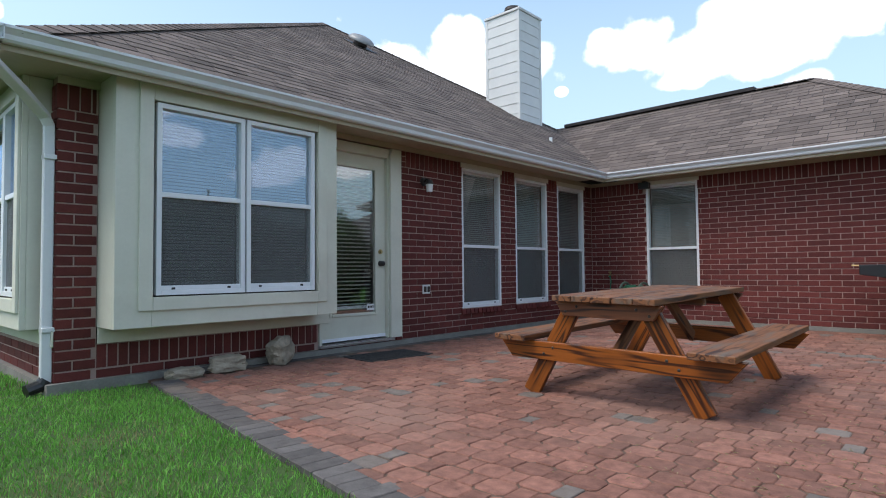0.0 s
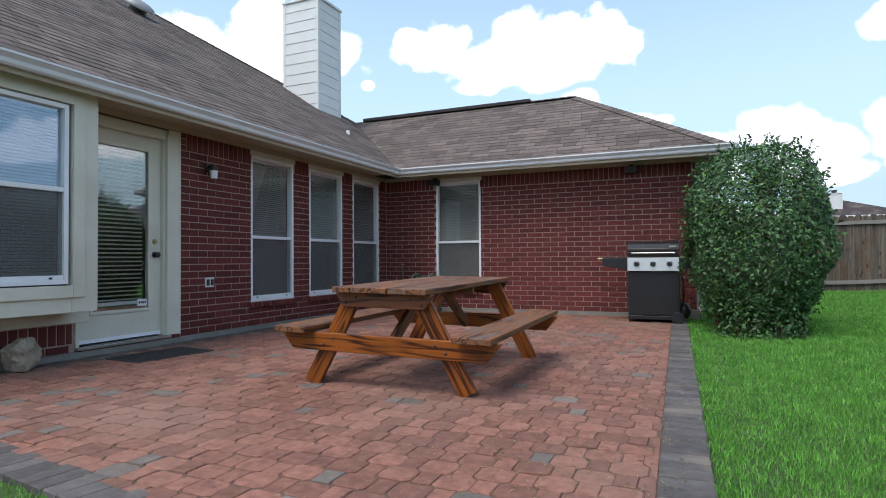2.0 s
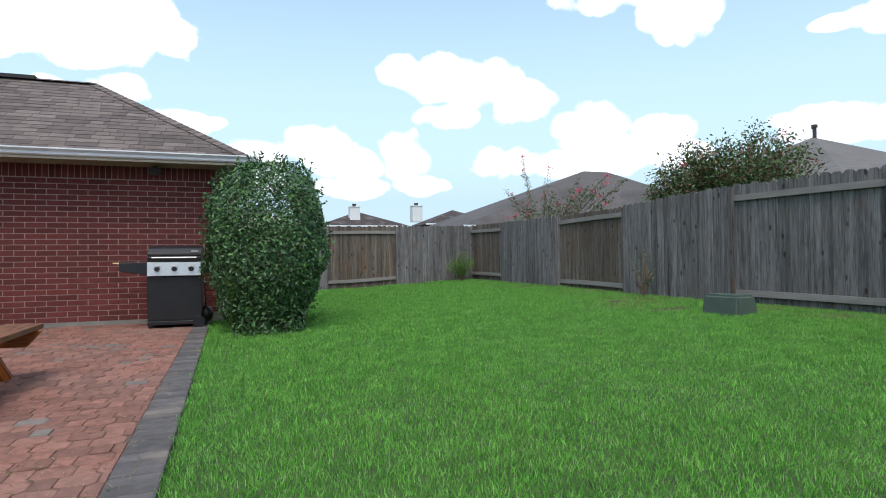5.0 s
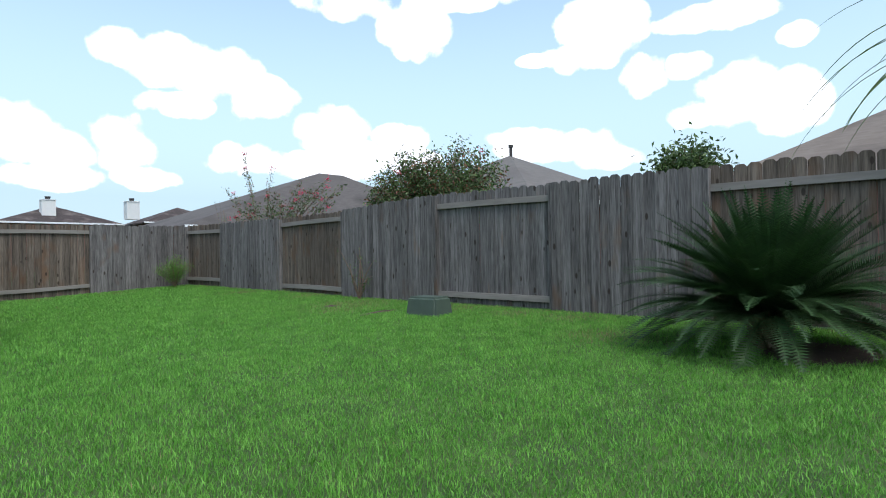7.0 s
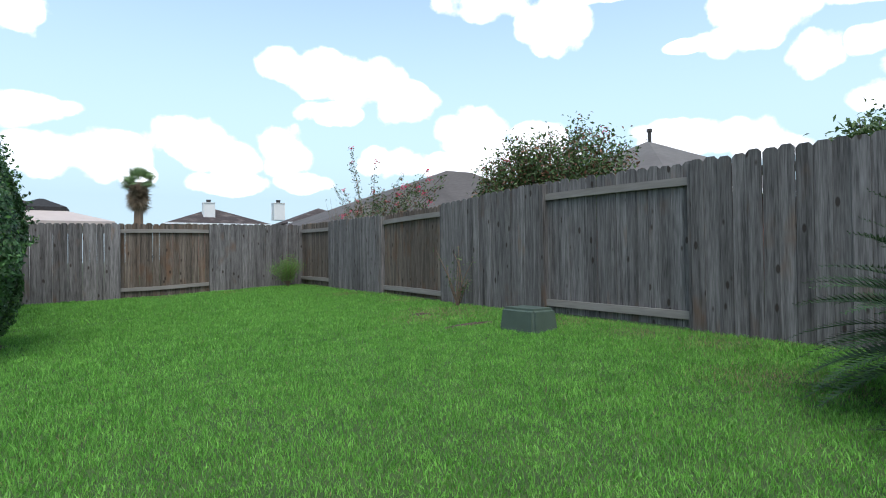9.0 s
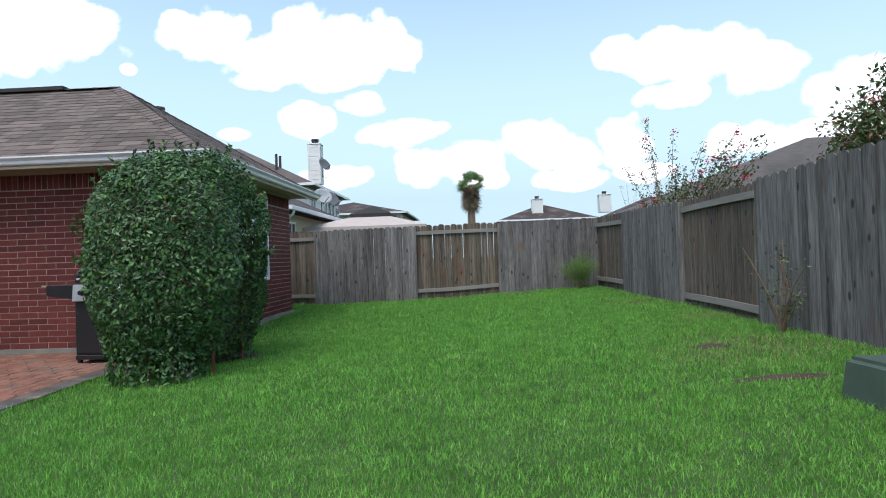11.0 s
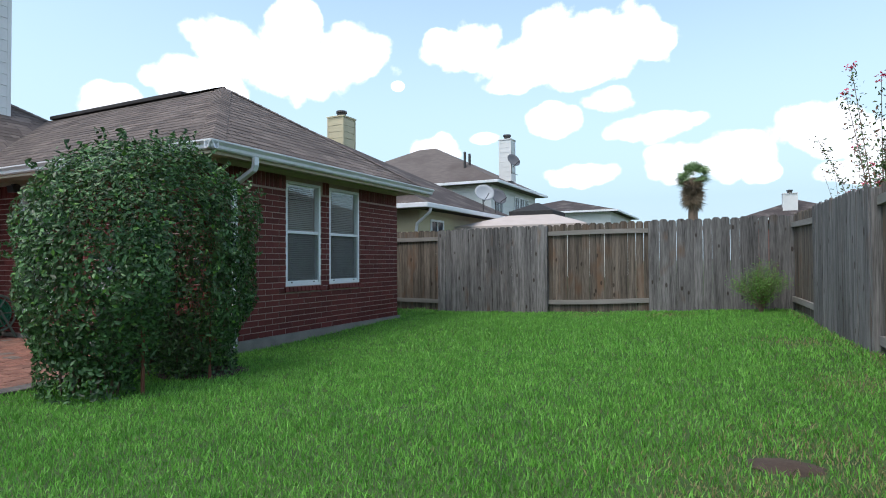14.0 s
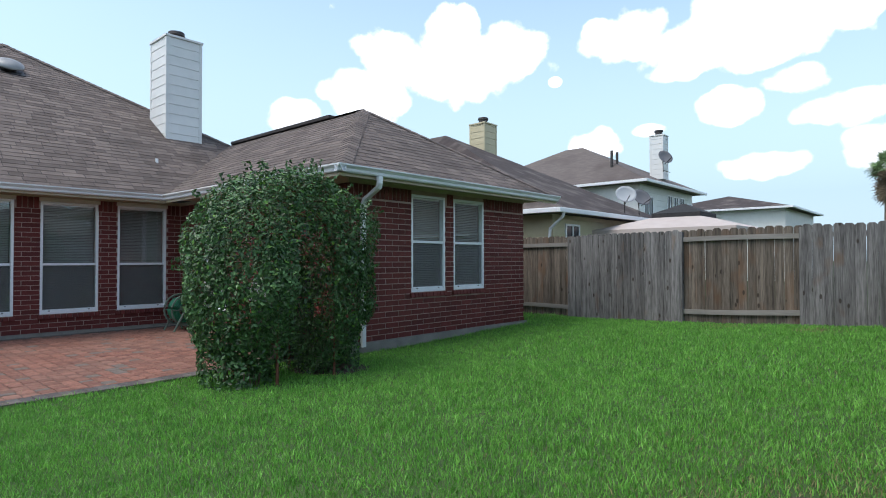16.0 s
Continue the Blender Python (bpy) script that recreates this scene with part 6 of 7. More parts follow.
SH5 = varied("tan_shingle", (0.13, 0.11, 0.095), (0.19, 0.165, 0.145), 3, 0.95, 0.5, 60, stretch=(1, 1, 6), stain=(0.10, 0.085, 0.075), stain_scale=0.5)
BRICKFAR = varied("far_brick", (0.16, 0.07, 0.055), (0.24, 0.12, 0.10), 6, 0.9, 0.3, 60)
yh = hip_house("neighbour_house", "yellow lap-sided house with a stained dark shingled hip roof", -16.0, -0.56, 15.36, 21.66, 2.40, 5.45, YELLOW, SHINGLE_DK, over=0.45, ridge=(-10.5, -6.81))


def siding_lines(g, x, y0, y1, z0, z1, axis, mat, step=0.2):
    """Lap boards on one face of a house; axis x: face at x looking +x, axis y: face at y looking -y (then x is y)."""
    z = z0
    while z < z1 - 0.02:
        bm = bmesh.new()
        h = min(step, z1 - z) - 0.004
        if axis == "x":
            vs = bx(bm, x, x + 0.010, y0, y1, z, z + h)
            for v in vs[:4]:
                v.co.x += 0.010 if v.co.x > x + 0.005 else 0
        else:
            vs = bx(bm, y0, y1, x - 0.010, x, z, z + h)
            for v in vs[:4]:
                v.co.y -= 0.010 if v.co.y < x - 0.005 else 0
        part("siding_board", bm, mat, g)
        z += step


siding_lines(yh, 7.72 - 0.45, -2.7, 2.7, 1.2, 2.3, "x", YELLOW)
siding_lines(yh, -(3.15 - 0.45), 2.0, 7.27, 1.2, 2.3, "y", YELLOW)
WINDARK, _nt, _b = material("dark_far_glass", (0.03, 0.035, 0.045), 0.12)


def far_window(g, dims, axis):
    x0, x1, y0, y1, z0, z1 = dims
    w = thing("window", "small dark window with a pale frame", "")
    w.parent = g
    boxpart("pane", dims, WINDARK, w, "dark glass pane", 0)
    bm = bmesh.new()
    e, o = 0.05, 0.02
    if axis == "x":
        bx(bm, x0, x1 + o, y0 - e, y0, z0 - e, z1 + e)
        bx(bm, x0, x1 + o, y1, y1 + e, z0 - e, z1 + e)
        bx(bm, x0, x1 + o, y0, y1, z0 - e, z0)
        bx(bm, x0, x1 + o, y0, y1, z1, z1 + e)
        bx(bm, x0, x1 + o, (y0 + y1) / 2 - 0.02, (y0 + y1) / 2 + 0.02, z0, z1)
    else:
        bx(bm, x0 - e, x0, y0 - o, y1, z0 - e, z1 + e)
        bx(bm, x1, x1 + e, y0 - o, y1, z0 - e, z1 + e)
        bx(bm, x0, x1, y0 - o, y1, z0 - e, z0)
        bx(bm, x0, x1, y0 - o, y1, z1, z1 + e)
    part("window_frame", bm, WHITE, w, "pale window frame")


far_window(yh, (7.27, 7.30, -2.1, -1.5, 1.3, 2.05), "x")
far_window(yh, (7.27, 7.30, 0.7, 1.4, 1.7, 2.1), "x")
chimney("neighbour_chimney", -6.40, -5.76, 19.3, 19.97, 4.3, 5.9, YELLOW, "yellow lap-sided chimney with a dark cap on the neighbour's roof")
downspout([(-0.52, 15.5, 2.30), (-0.55, 15.5, 2.2), (-0.95, 15.62, 1.95), (-0.99, 15.65, 1.8), (-0.99, 15.65, 0.02)], "white elbowed downspout on the yellow house", foot=False)


def dish(at, r, yaw, mat, label):
    g = thing("satellite_dish", label, "satellite dish", at=at)
    g.rotation_euler = (0, 0, radians(yaw))
    bm = bmesh.new()
    rings = []
    for k in range(5):
        rad = r * k / 4
        rings.append([bm.verts.new((rad * math.cos(a * math.pi / 9), -0.12 * (k / 4) ** 2 * r * 2, rad * 0.9 * math.sin(a * math.pi / 9))) for a in range(18)] if k else [bm.verts.new((0, 0, 0))])
    for a in range(18):
        bm.faces.new((rings[0][0], rings[1][a], rings[1][(a + 1) % 18]))
    for A, B in zip(rings[1:], rings[2:]):
        for a in range(18):
            bm.faces.new((A[a], B[a], B[(a + 1) % 18], A[(a + 1) % 18]))
    bmesh.ops.rotate(bm, verts=bm.verts, matrix=Matrix.Rotation(radians(-25), 3, "X"))
    p = part("reflector", bm, mat, g, "shallow dish reflector", smooth=True)
    p.modifiers.new("thick", "SOLIDIFY").thickness = 0.01
    bm = bmesh.new()
    tube(bm, [(0, 0.02, 0), (0, 0.10, -0.15), (0, 0.08, -0.55)], 0.022, 6)
    tube(bm, [(0, 0.0, -r * 0.8), (0, -0.45, -0.05)], 0.012, 6)
    tube(bm, [(0, 0.08, -0.5), (0.15, -0.15, -0.62)], 0.012, 6)
    part("mount", bm, DARKMETAL, g, "dark mast and feed arm")
    return g


GREYDISH, _nt, _b = material("grey_dish", (0.13, 0.13, 0.14), 0.6)
PALEDISH, _nt, _b = material("pale_dish", (0.34, 0.36, 0.38), 0.6)
dish((-0.78, 19.3, 3.02), 0.29, 40, PALEDISH, "pale satellite dish on the yellow house's eave")
dish((-0.72, 20.2, 3.0), 0.29, 60, GREYDISH, "dark grey satellite dish on the yellow house's eave")
dish((-2.75, 27.3, 5.35), 0.33, 60, GREYDISH, "dark grey satellite dish beside the white chimney")

wh = hip_house("white_house", "two-storey white lap-sided house with a brown shingled roof", -13.5, -2.65, 25.2, 31.9, 4.28, 6.5, SIDING, SH2, over=0.45, ridge=(-8.0, -7.1))
siding_lines(wh, 5.425 - 0.45, -2.9, 2.9, 2.4, 4.15, "x", SIDING, 0.25)
siding_lines(wh, -(3.35 - 0.45), 0.5, 4.97, 2.4, 4.15, "y", SIDING, 0.25)
far_window(wh, (4.97, 5.0, -2.5, -1.7, 2.9, 3.7), "x")
far_window(wh, (4.97, 5.0, -0.1, 0.4, 2.6, 3.9), "x")
far_window(wh, (4.97, 5.0, 0.6, 1.1, 2.6, 3.9), "x")
far_window(wh, (4.97, 5.0, 1.3, 1.8, 2.6, 3.9), "x")
far_window(wh, (4.97, 5.0, 2.2, 2.8, 3.0, 3.7), "x")
chimney("white_chimney", -3.66, -3.1, 28.05, 28.6, 4.6, 6.5, SIDING, "white lap-sided chimney with a dark cap on the white house")
for y in (26.4, 26.9):
    bm = bmesh.new()
    tube(bm, [(-4.6, y, 4.9), (-4.6, y, 5.75)], 0.06, 8)
    v = part("flue_pipe", bm, DARKMETAL)
    tagged(v, "dark flue pipe on the white house's roof", "flue pipe", "flue pipes on the white house")

g = thing("gazebo", "beige canvas gazebo with a dark vented top behind the fence", "gazebo", at=(0.75, 19.5, 0))
bm = bmesh.new()
def pyramid(bm, h0, z0, h1, z1):
    a = [bm.verts.new((sx * h0, sy * h0, z0)) for sx, sy in ((-1, -1), (1, -1), (1, 1), (-1, 1))]
    b = [bm.verts.new((sx * h1, sy * h1, z1)) for sx, sy in ((-1, -1), (1, -1), (1, 1), (-1, 1))]
    c = [bm.verts.new((v.co.x, v.co.y, z0 - 0.12)) for v in a]
    for i in range(4):
        bm.faces.new((a[i], a[(i + 1) % 4], b[(i + 1) % 4], b[i]))
        bm.faces.new((c[i], c[(i + 1) % 4], a[(i + 1) % 4], a[i]))
    bm.faces.new(b)
pyramid(bm, 1.75, 1.98, 0.45, 2.36)
part("canopy", bm, CANVAS, g, "beige canvas canopy")
bm = bmesh.new()
pyramid(bm, 0.62, 2.42, 0.05, 2.68)
part("vent_top", bm, RUBBER, g, "dark canvas vent top")
for sx in (-1, 1):
    for sy in (-1, 1):
        bm = bmesh.new()
        tube(bm, [(sx * 1.6, sy * 1.6, 0), (sx * 1.6, sy * 1.6, 1.95)], 0.035, 8)
        part("post", bm, DARKMETAL, g, "dark metal post")

hip_house("far_house", "brown-roofed white house far beyond the fence", -8.5, -0.2, 37.5, 45.8, 3.95, 5.05, SIDING, SHINGLE_DK)
hip_house("far_house", "dark-roofed brick house far beyond the fence", 5.8, 13.2, 44.8, 52.2, 3.6, 5.0, BRICKFAR, SHINGLE_DK)
hip_house("far_house", "dark-roofed brick house far beyond the fence corner", 13.6, 20.2, 41.5, 48, 3.6, 4.95, BRICKFAR, SHINGLE_DK)
chimney("far_chimney", 8.55, 9.35, 46.2, 47.0, 3.9, 5.25, SIDING, "white far-off chimney beside a dark roof", boards=False)
chimney("far_chimney", 13.2, 14.0, 44.0, 44.8, 3.9, 5.2, SIDING, "white far-off chimney between two dark roofs", boards=False)
hip_house("east_house", "grey-brown shingled house with a hip roof behind the crape myrtles", 9.4, 27.5, 22.4, 33.2, 2.3, 5.75, BRICKFAR, SH4, ridge=(18.7, 20.3))
hip_house("east_house", "grey shingled hip-roofed house behind the fence", 11.6, 18.8, 7.4, 14.6, 2.3, 4.05, BRICKFAR, SH3)
hip_house("east_house", "tan shingled hip-roofed house behind the fence", 14.4, 24.0, -4.2, 5.2, 2.3, 4.9, BRICKFAR, SH5)
bm = bmesh.new()
tube(bm, [(15.2, 10.95, 3.9), (15.2, 10.95, 4.32)], 0.05, 8)
tube(bm, [(15.2, 10.95, 4.30), (15.2, 10.95, 4.38)], 0.075, 8)
tagged(part("flue_pipe", bm, DARKMETAL), "rusty flue pipe on the grey shingled roof", "flue pipe")


# ---- lawn ----
DRY_SPOTS = [(6.2, 6.7, 0.7), (6.7, 5.0, 0.4), (6.7, 4.0, 0.35), (6.5, 8.6, 0.4), (6.7, 3.2, 0.35), (5.6, 6.4, 0.35), (-2.6, 0.2, 0.35), (-3.3, 0.7, 0.2), (5.9, 2.2, 0.4), (6.2, 10.6, 0.35), (4.7, 13.6, 0.3), (3.4, 13.9, 0.3)]
BARE = [(5.80, 6.76, 0.16, 0.11), (5.78, 5.55, 0.36, 0.07), (0.9, 7.9, 0.5, 0.4), (6.15, 0.6, 0.5, 0.4)]
EDGE_S, EDGE_N = 0.295, 0.14


def edge_x(y):
    return EDGE_S + (EDGE_N - EDGE_S) * (y - 1.7) / 5.5


def edge_y(x):
    return 0.985 - 0.125 * (x + 1.66)


def grass():
    rng = np.random.default_rng(3)
    zones = [  # x0, x1, y0, y1, blades a square metre, width, height
        (0.1, 7.4, -1.5, 5.2, 8600, 0.0044, 0.040), (0.1, 7.4, 5.2, 9.5, 4900, 0.0058, 0.046), (0.1, 7.4, 9.5, 14.4, 2300, 0.008, 0.055),
        (-5.3, 0.1, -1.2, 1.75, 5400, 0.0046, 0.044), (-9.5, -5.3, -2.0, 0.8, 1700, 0.008, 0.07), (-1.6, 0.1, 12.9, 14.4, 1200, 0.009, 0.07)]
    XYs, W, H = [], [], []
    for x0, x1, y0, y1, dens, w, h in zones:
        n = int((x1 - x0) * (y1 - y0) * dens)
        p = np.stack([rng.uniform(x0, x1, n), rng.uniform(y0, y1, n)], 1)
        XYs.append(p)
        W.append(np.full(n, w))
        H.append(np.full(n, h))
    P, W, H = np.concatenate(XYs), np.concatenate(W), np.concatenate(H)
    x, y = P[:, 0], P[:, 1]
    ragged = 0.025 * np.sin(y * 9.0) * np.sin(y * 23.0) - 0.012
    ex = EDGE_S + (EDGE_N - EDGE_S) * (y - 1.7) / 5.5 + ragged
    ey = 0.985 - 0.125 * (x + 1.66) + 0.02 * np.sin(x * 11)
    on_patio = (x < ex) & (y > ey) & (y < YW)
    in_house = (x < XW + 0.06) & (y > YS - 0.06) | (x < XE + 0.06) & (y > YW - 0.07) & (y < YN + 0.05)
    strip = (x < XW + 0.3) & (y > 0.75)
    fx = np.interp(y, [-6, -0.25, 1.87, 3.7, 5.71, 7.85, 10.04, 12.39, 14.25], [7.6, 7.45, 7.32, 7.14, 6.97, 6.80, 6.74, 6.57, 6.43])
    keep = ~(on_patio | in_house) & ~(strip & (y > 1.25)) & (x < fx - 0.02) & (y < 14.27)
    bare = np.zeros(len(x), bool)
    for bxx, by, rx, ry in BARE:
        bare |= ((x - bxx) / rx) ** 2 + ((y - by) / ry) ** 2 < 1 + rng.normal(0, 0.25, len(x))
    keep &= ~(bare & (rng.random(len(x)) < 0.95))
    # patches of thinner growth
    clump = np.sin(x * 3.1 + np.sin(y * 2.3) * 1.7) * np.sin(y * 2.7 + np.sin(x * 1.9) * 2.1)
    P, W, H, x, y, clump, fx = P[keep], W[keep], H[keep], x[keep], y[keep], clump[keep], fx[keep]
    n = len(x)
    gr = np.clip((x - 0.4) / 6.2, 0, 1.3) * (0.16 + 0.0125 * np.clip(y, 0, 15))
    t = np.clip((y - 9) / 4, 0, 1)
    t = t * t * (3 - 2 * t)
    z = gr + 0.09 * t * (1 - np.clip((x - 0.2) / 3, 0, 1)) - 0.03 - 0.012
    dry = np.zeros(n)
    for dx, dy, r in DRY_SPOTS:
        dry = np.maximum(dry, np.exp(-((x - dx) ** 2 + (y - dy) ** 2) / r ** 2) * 0.6)
    dry = np.maximum(dry, np.clip(1 - (fx - x) / 0.25, 0, 1) * 0.5)
    isdry = rng.random(n) < (0.012 + 0.07 * (x < 0) + 0.03 * (clump > 0.6) + dry)
    H = H * rng.uniform(0.55, 1.25, n) * (1 + 0.16 * clump) * np.where(isdry, 0.75, 1)
    edge = (np.abs(x - (EDGE_S + (EDGE_N - EDGE_S) * (y - 1.7) / 5.5)) < 0.12) & (y > 1)
    H = H * np.where(edge, 1.25, 1.0)
    W = W * rng.uniform(0.7, 1.2, n)
    an = rng.uniform(0, 2 * np.pi, n)
    side = np.stack([np.cos(an), np.sin(an), np.zeros(n)], 1)
    la = rng.uniform(0, 2 * np.pi, n)
    lean = rng.uniform(0.15, 0.75, n) * H
    L = np.stack([np.cos(la) * lean, np.sin(la) * lean, np.zeros(n)], 1)
    base = np.stack([x, y, z], 1)
    up = np.zeros((n, 3))
    up[:, 2] = H
    a = base - side * W[:, None] * 0.5
    b = base + side * W[:, None] * 0.5
    m = base + up * 0.62 + L * 0.35
    c = m + side * W[:, None] * 0.42
    d = m - side * W[:, None] * 0.42
    e = base + up * 0.98 + L
    co = np.stack([a, b, c, d, e], 1).reshape(-1, 3)
    me = bpy.data.meshes.new("grass")
    me.vertices.add(n * 5)
    me.vertices.foreach_set("co", co.ravel())
    i = (np.arange(n) * 5)[:, None]
    loops = np.concatenate([i + [0, 1, 2, 3], i + [3, 2, 4]], 1).reshape(-1)
    me.loops.add(n * 7)
    me.loops.foreach_set("vertex_index", loops.astype(np.int32))
    me.polygons.add(n * 2)
    st = np.stack([np.arange(n) * 7, np.arange(n) * 7 + 4], 1).reshape(-1)
    me.polygons.foreach_set("loop_start", st.astype(np.int32))
    me.polygons.foreach_set("loop_total", np.tile([4, 3], n).astype(np.int32))
    me.materials.append(GRASS)
    me.materials.append(GRASS_DRY)
    me.polygons.foreach_set("material_index", np.repeat(isdry.astype(np.int32), 2))
    me.update()
    me.validate()
    tagged(new("grass", me), "dense green lawn grass with a few dry patches", kind="stuff")


grass()
for k, (bxx, by, rx, ry) in enumerate(BARE):
    bm = bmesh.new()
    rings = []
    rr = random.Random(70 + k)
    for q in range(7):
        f = q / 6
        rings.append([bm.verts.new((bxx + rx * f * math.cos(a * math.pi / 14) * rr.uniform(0.9, 1.1), by + ry * f * math.sin(a * math.pi / 14) * rr.uniform(0.9, 1.1), 0)) for a in range(28)] if q else [bm.verts.new((bxx, by, 0))])
    for a in range(28):
        bm.faces.new((rings[0][0], rings[1][a], rings[1][(a + 1) % 28]))
    for A, B in zip(rings[1:], rings[2:]):
        for a in range(28):
            bm.faces.new((A[a], B[a], B[(a + 1) % 28], A[(a + 1) % 28]))
    for v in bm.verts:
        f = ((v.co.x - bxx) / rx) ** 2 + ((v.co.y - by) / ry) ** 2
        v.co.z = ground_z(v.co.x, v.co.y) + 0.022 * max(0, 1 - f) + 0.006 * noise.noise(v.co * 14) - 0.004 * f + 0.004
    part("ground_patch", bm, DIRT, label="patch of bare brown earth in the lawn", smooth=True, kind="structure")


# ---- bricks ----
BRICK_J = varied("brick_joined", (0.095, 0.019, 0.017), (0.138, 0.031, 0.026), 14, 0.8, 0.5, 90, island=0.22)
_cache = {}


def brick_verts(w, h, d=0.028, c=0.003):
    """Front face chamfered; local x along the wall, -y outwards, z up, origin at the lower left of the face."""
    v = [(0, d, 0), (w, d, 0), (w, d, h), (0, d, h), (0, c, 0), (w, c, 0), (w, c, h), (0, c, h), (c, 0, c), (w - c, 0, c), (w - c, 0, h - c), (c, 0, h - c)]
    f = [(8, 9, 10, 11), (4, 5, 9, 8), (5, 6, 10, 9), (6, 7, 11, 10), (7, 4, 8, 11), (0, 1, 5, 4), (1, 2, 6, 5), (2, 3, 7, 6), (3, 0, 4, 7)]
    return v, f


def brick_mesh(w, h):
    k = (round(w, 3), round(h, 3))
    if k not in _cache:
        me = bpy.data.meshes.new("brick")
        me.from_pydata(*brick_verts(*k)[:1], [], brick_verts(*k)[1])
        me.materials.append(BRICK)
        _cache[k] = me
    return _cache[k]


def lay(parent, m, pieces, near, tag):
    """Bricks as (x, z, w, h) in the wall's local frame; the 300 nearest to the local point near are parts, the rest one mesh."""
    rng = random.Random(len(pieces))
    pieces = [p for p in pieces if p[2] > 0.02 and p[3] > 0.02]
    pieces.sort(key=lambda p: (p[0] - near[0]) ** 2 + (p[1] - near[1]) ** 2)
    for x, z, w, h in pieces[:300]:
        o = new("brick", brick_mesh(w, h))
        o.parent = parent
        o.matrix_basis = m @ Matrix.Translation((x, rng.uniform(-0.0015, 0.0015), z))
    V, F = [], []
    for x, z, w, h in pieces[300:]:
        v, f = brick_verts(w, h)
        b = len(V)
        dy = rng.uniform(-0.0015, 0.0015)
        V += [(x + p[0], p[1] + dy, z + p[2]) for p in v]
        F += [tuple(b + i for i in q) for q in f]
    if V:
        me = bpy.data.meshes.new("bricks")
        me.from_pydata(V, [], F)
        me.materials.append(BRICK_J)
        o = new("bricks", me)
        o.parent = parent
        o.matrix_basis = m
        tagged(o, tag, kind="stuff")


J = 0.012
COURSE, BL = 0.0775, 0.252


def courses(u0, u1, z0, z1, openings, shift=0.0):
    out = []
    row = 0
    z = z0
    while z < z1 - 0.03:
        h = min(COURSE, z1 - z) - J
        u = u0 - (BL / 2 if row % 2 else 0) - shift
        while u < u1:
            a, b = max(u, u0), min(u + BL - J, u1)
            segs = [(a, b)]
            for o in openings:
                if o[2] < z + h * 0.5 < o[3]:
                    nx = []
                    for s, e in segs:
                        if e <= o[0] or s >= o[1]:
                            nx.append((s, e))
                        else:
                            if s < o[0]:
                                nx.append((s, o[0]))
                            if e > o[1]:
                                nx.append((o[1], e))
                    segs = nx
            out += [(s, z, e - s, h) for s, e in segs if e - s > 0.025]
            u += BL
        z += COURSE
        row += 1
    return out


def soldiers(u0, u1, z0, z1, openings=()):
    out = []
    u = u0
    while u < u1 - 0.03:
        w = min(0.0775, u1 - u) - J
        if not any(o[0] - 0.01 < u + w / 2 < o[1] + 0.01 for o in openings):
            out.append((u, z0, w, z1 - z0 - J))
        u += 0.0775
    return out


SOL0, SOL1 = 2.067, 2.26
Wl = facing(90, XW, 0)
ops = [(a, b, c - 0.075, d + 0.1) for a, b, c, d in WIN_W]
pcs = courses(4.21, YW - 0.004, 0.052, SOL0, ops) + soldiers(4.29, YW - 0.01, SOL0, SOL1, ops)
pcs += [(4.21, SOL0 + i * COURSE * 0.82, 0.07, COURSE * 0.82 - J) for i in range(3)]
pcs += courses(YS, 1.03, 0.052, SOL0, []) + soldiers(YS, 1.03, SOL0, SOL1)
pcs += courses(1.04, 3.0, 0.052, 0.125, []) + soldiers(1.04, 3.04, 0.128, 0.312)
lay(wall_west, Wl, pcs, (4.8, 1.1), "red bricks of the patio wall in running bond")
ops = [(a, b, c - 0.075, d + 0.1) for a, b, c, d in WIN_WING]
pcs = courses(XW + 0.004, XE, 0.047, SOL0, ops, 0.05) + soldiers(XW + 0.01, XE - 0.01, SOL0, SOL1, ops)
lay(wall_wing, facing(0, 0, YW), pcs, (-2.3, 1.1), "red bricks of the wing wall in running bond")
ops = [(a, b, c - 0.075, d + 0.1) for a, b, c, d in WIN_E]
pcs = courses(YW + 0.003, YN, 0.112, SOL0, ops, 0.1) + soldiers(YW + 0.01, YN - 0.01, SOL0, SOL1, ops)
lay(wall_east, facing(90, XE, 0), pcs, (10.2, 1.0), "red bricks of the lawn-side wall in running bond")
pcs = courses(-14.0, XW - 0.003, 0.052, SOL0, [(SBAY[0], SBAY[1], 0.3, 2.3)], 0.02) + soldiers(-14.0, XW - 0.01, SOL0, SOL1, [SBAY])
lay(wall_south, facing(0, 0, YS), pcs, (-5.0, 1.0), "red bricks of the side wall in running bond")
# sloping sill bricks under the windows
for m, lst, par in ((facing(90, XW, 0), WIN_W, wall_west), (facing(0, 0, YW), WIN_WING, wall_wing), (facing(90, XE, 0), WIN_E, wall_east)):
    for a, b, c, d in lst:
        n = int((b - a + 0.06) / 0.0775)
        st = (b - a + 0.06) / n
        for i in range(n):
            o = new("sill_brick", brick_mesh(round(st - J, 3), 0.068))
            o.parent = par
            o.matrix_basis = m @ Matrix.Translation((a - 0.03 + i * st, -0.032, c - 0.074)) @ Matrix.Rotation(radians(-9), 4, "X")

# ---- pavers ----
bm = bmesh.new()
prism(bm, [(XW + 0.055, edge_y(XW) + 0.01), (EDGE_S + 0.01, edge_y(0.3) + 0.01), (EDGE_N - 0.045, YW - 0.06), (XW + 0.055, YW - 0.06)], 0.09, Matrix.Translation((0, 0, -0.097)))
patio = part("patio", bm, SAND, label="patio of interlocking red octagon pavers with a grey border", kind="structure")
PW, PR = 0.240, 0.134


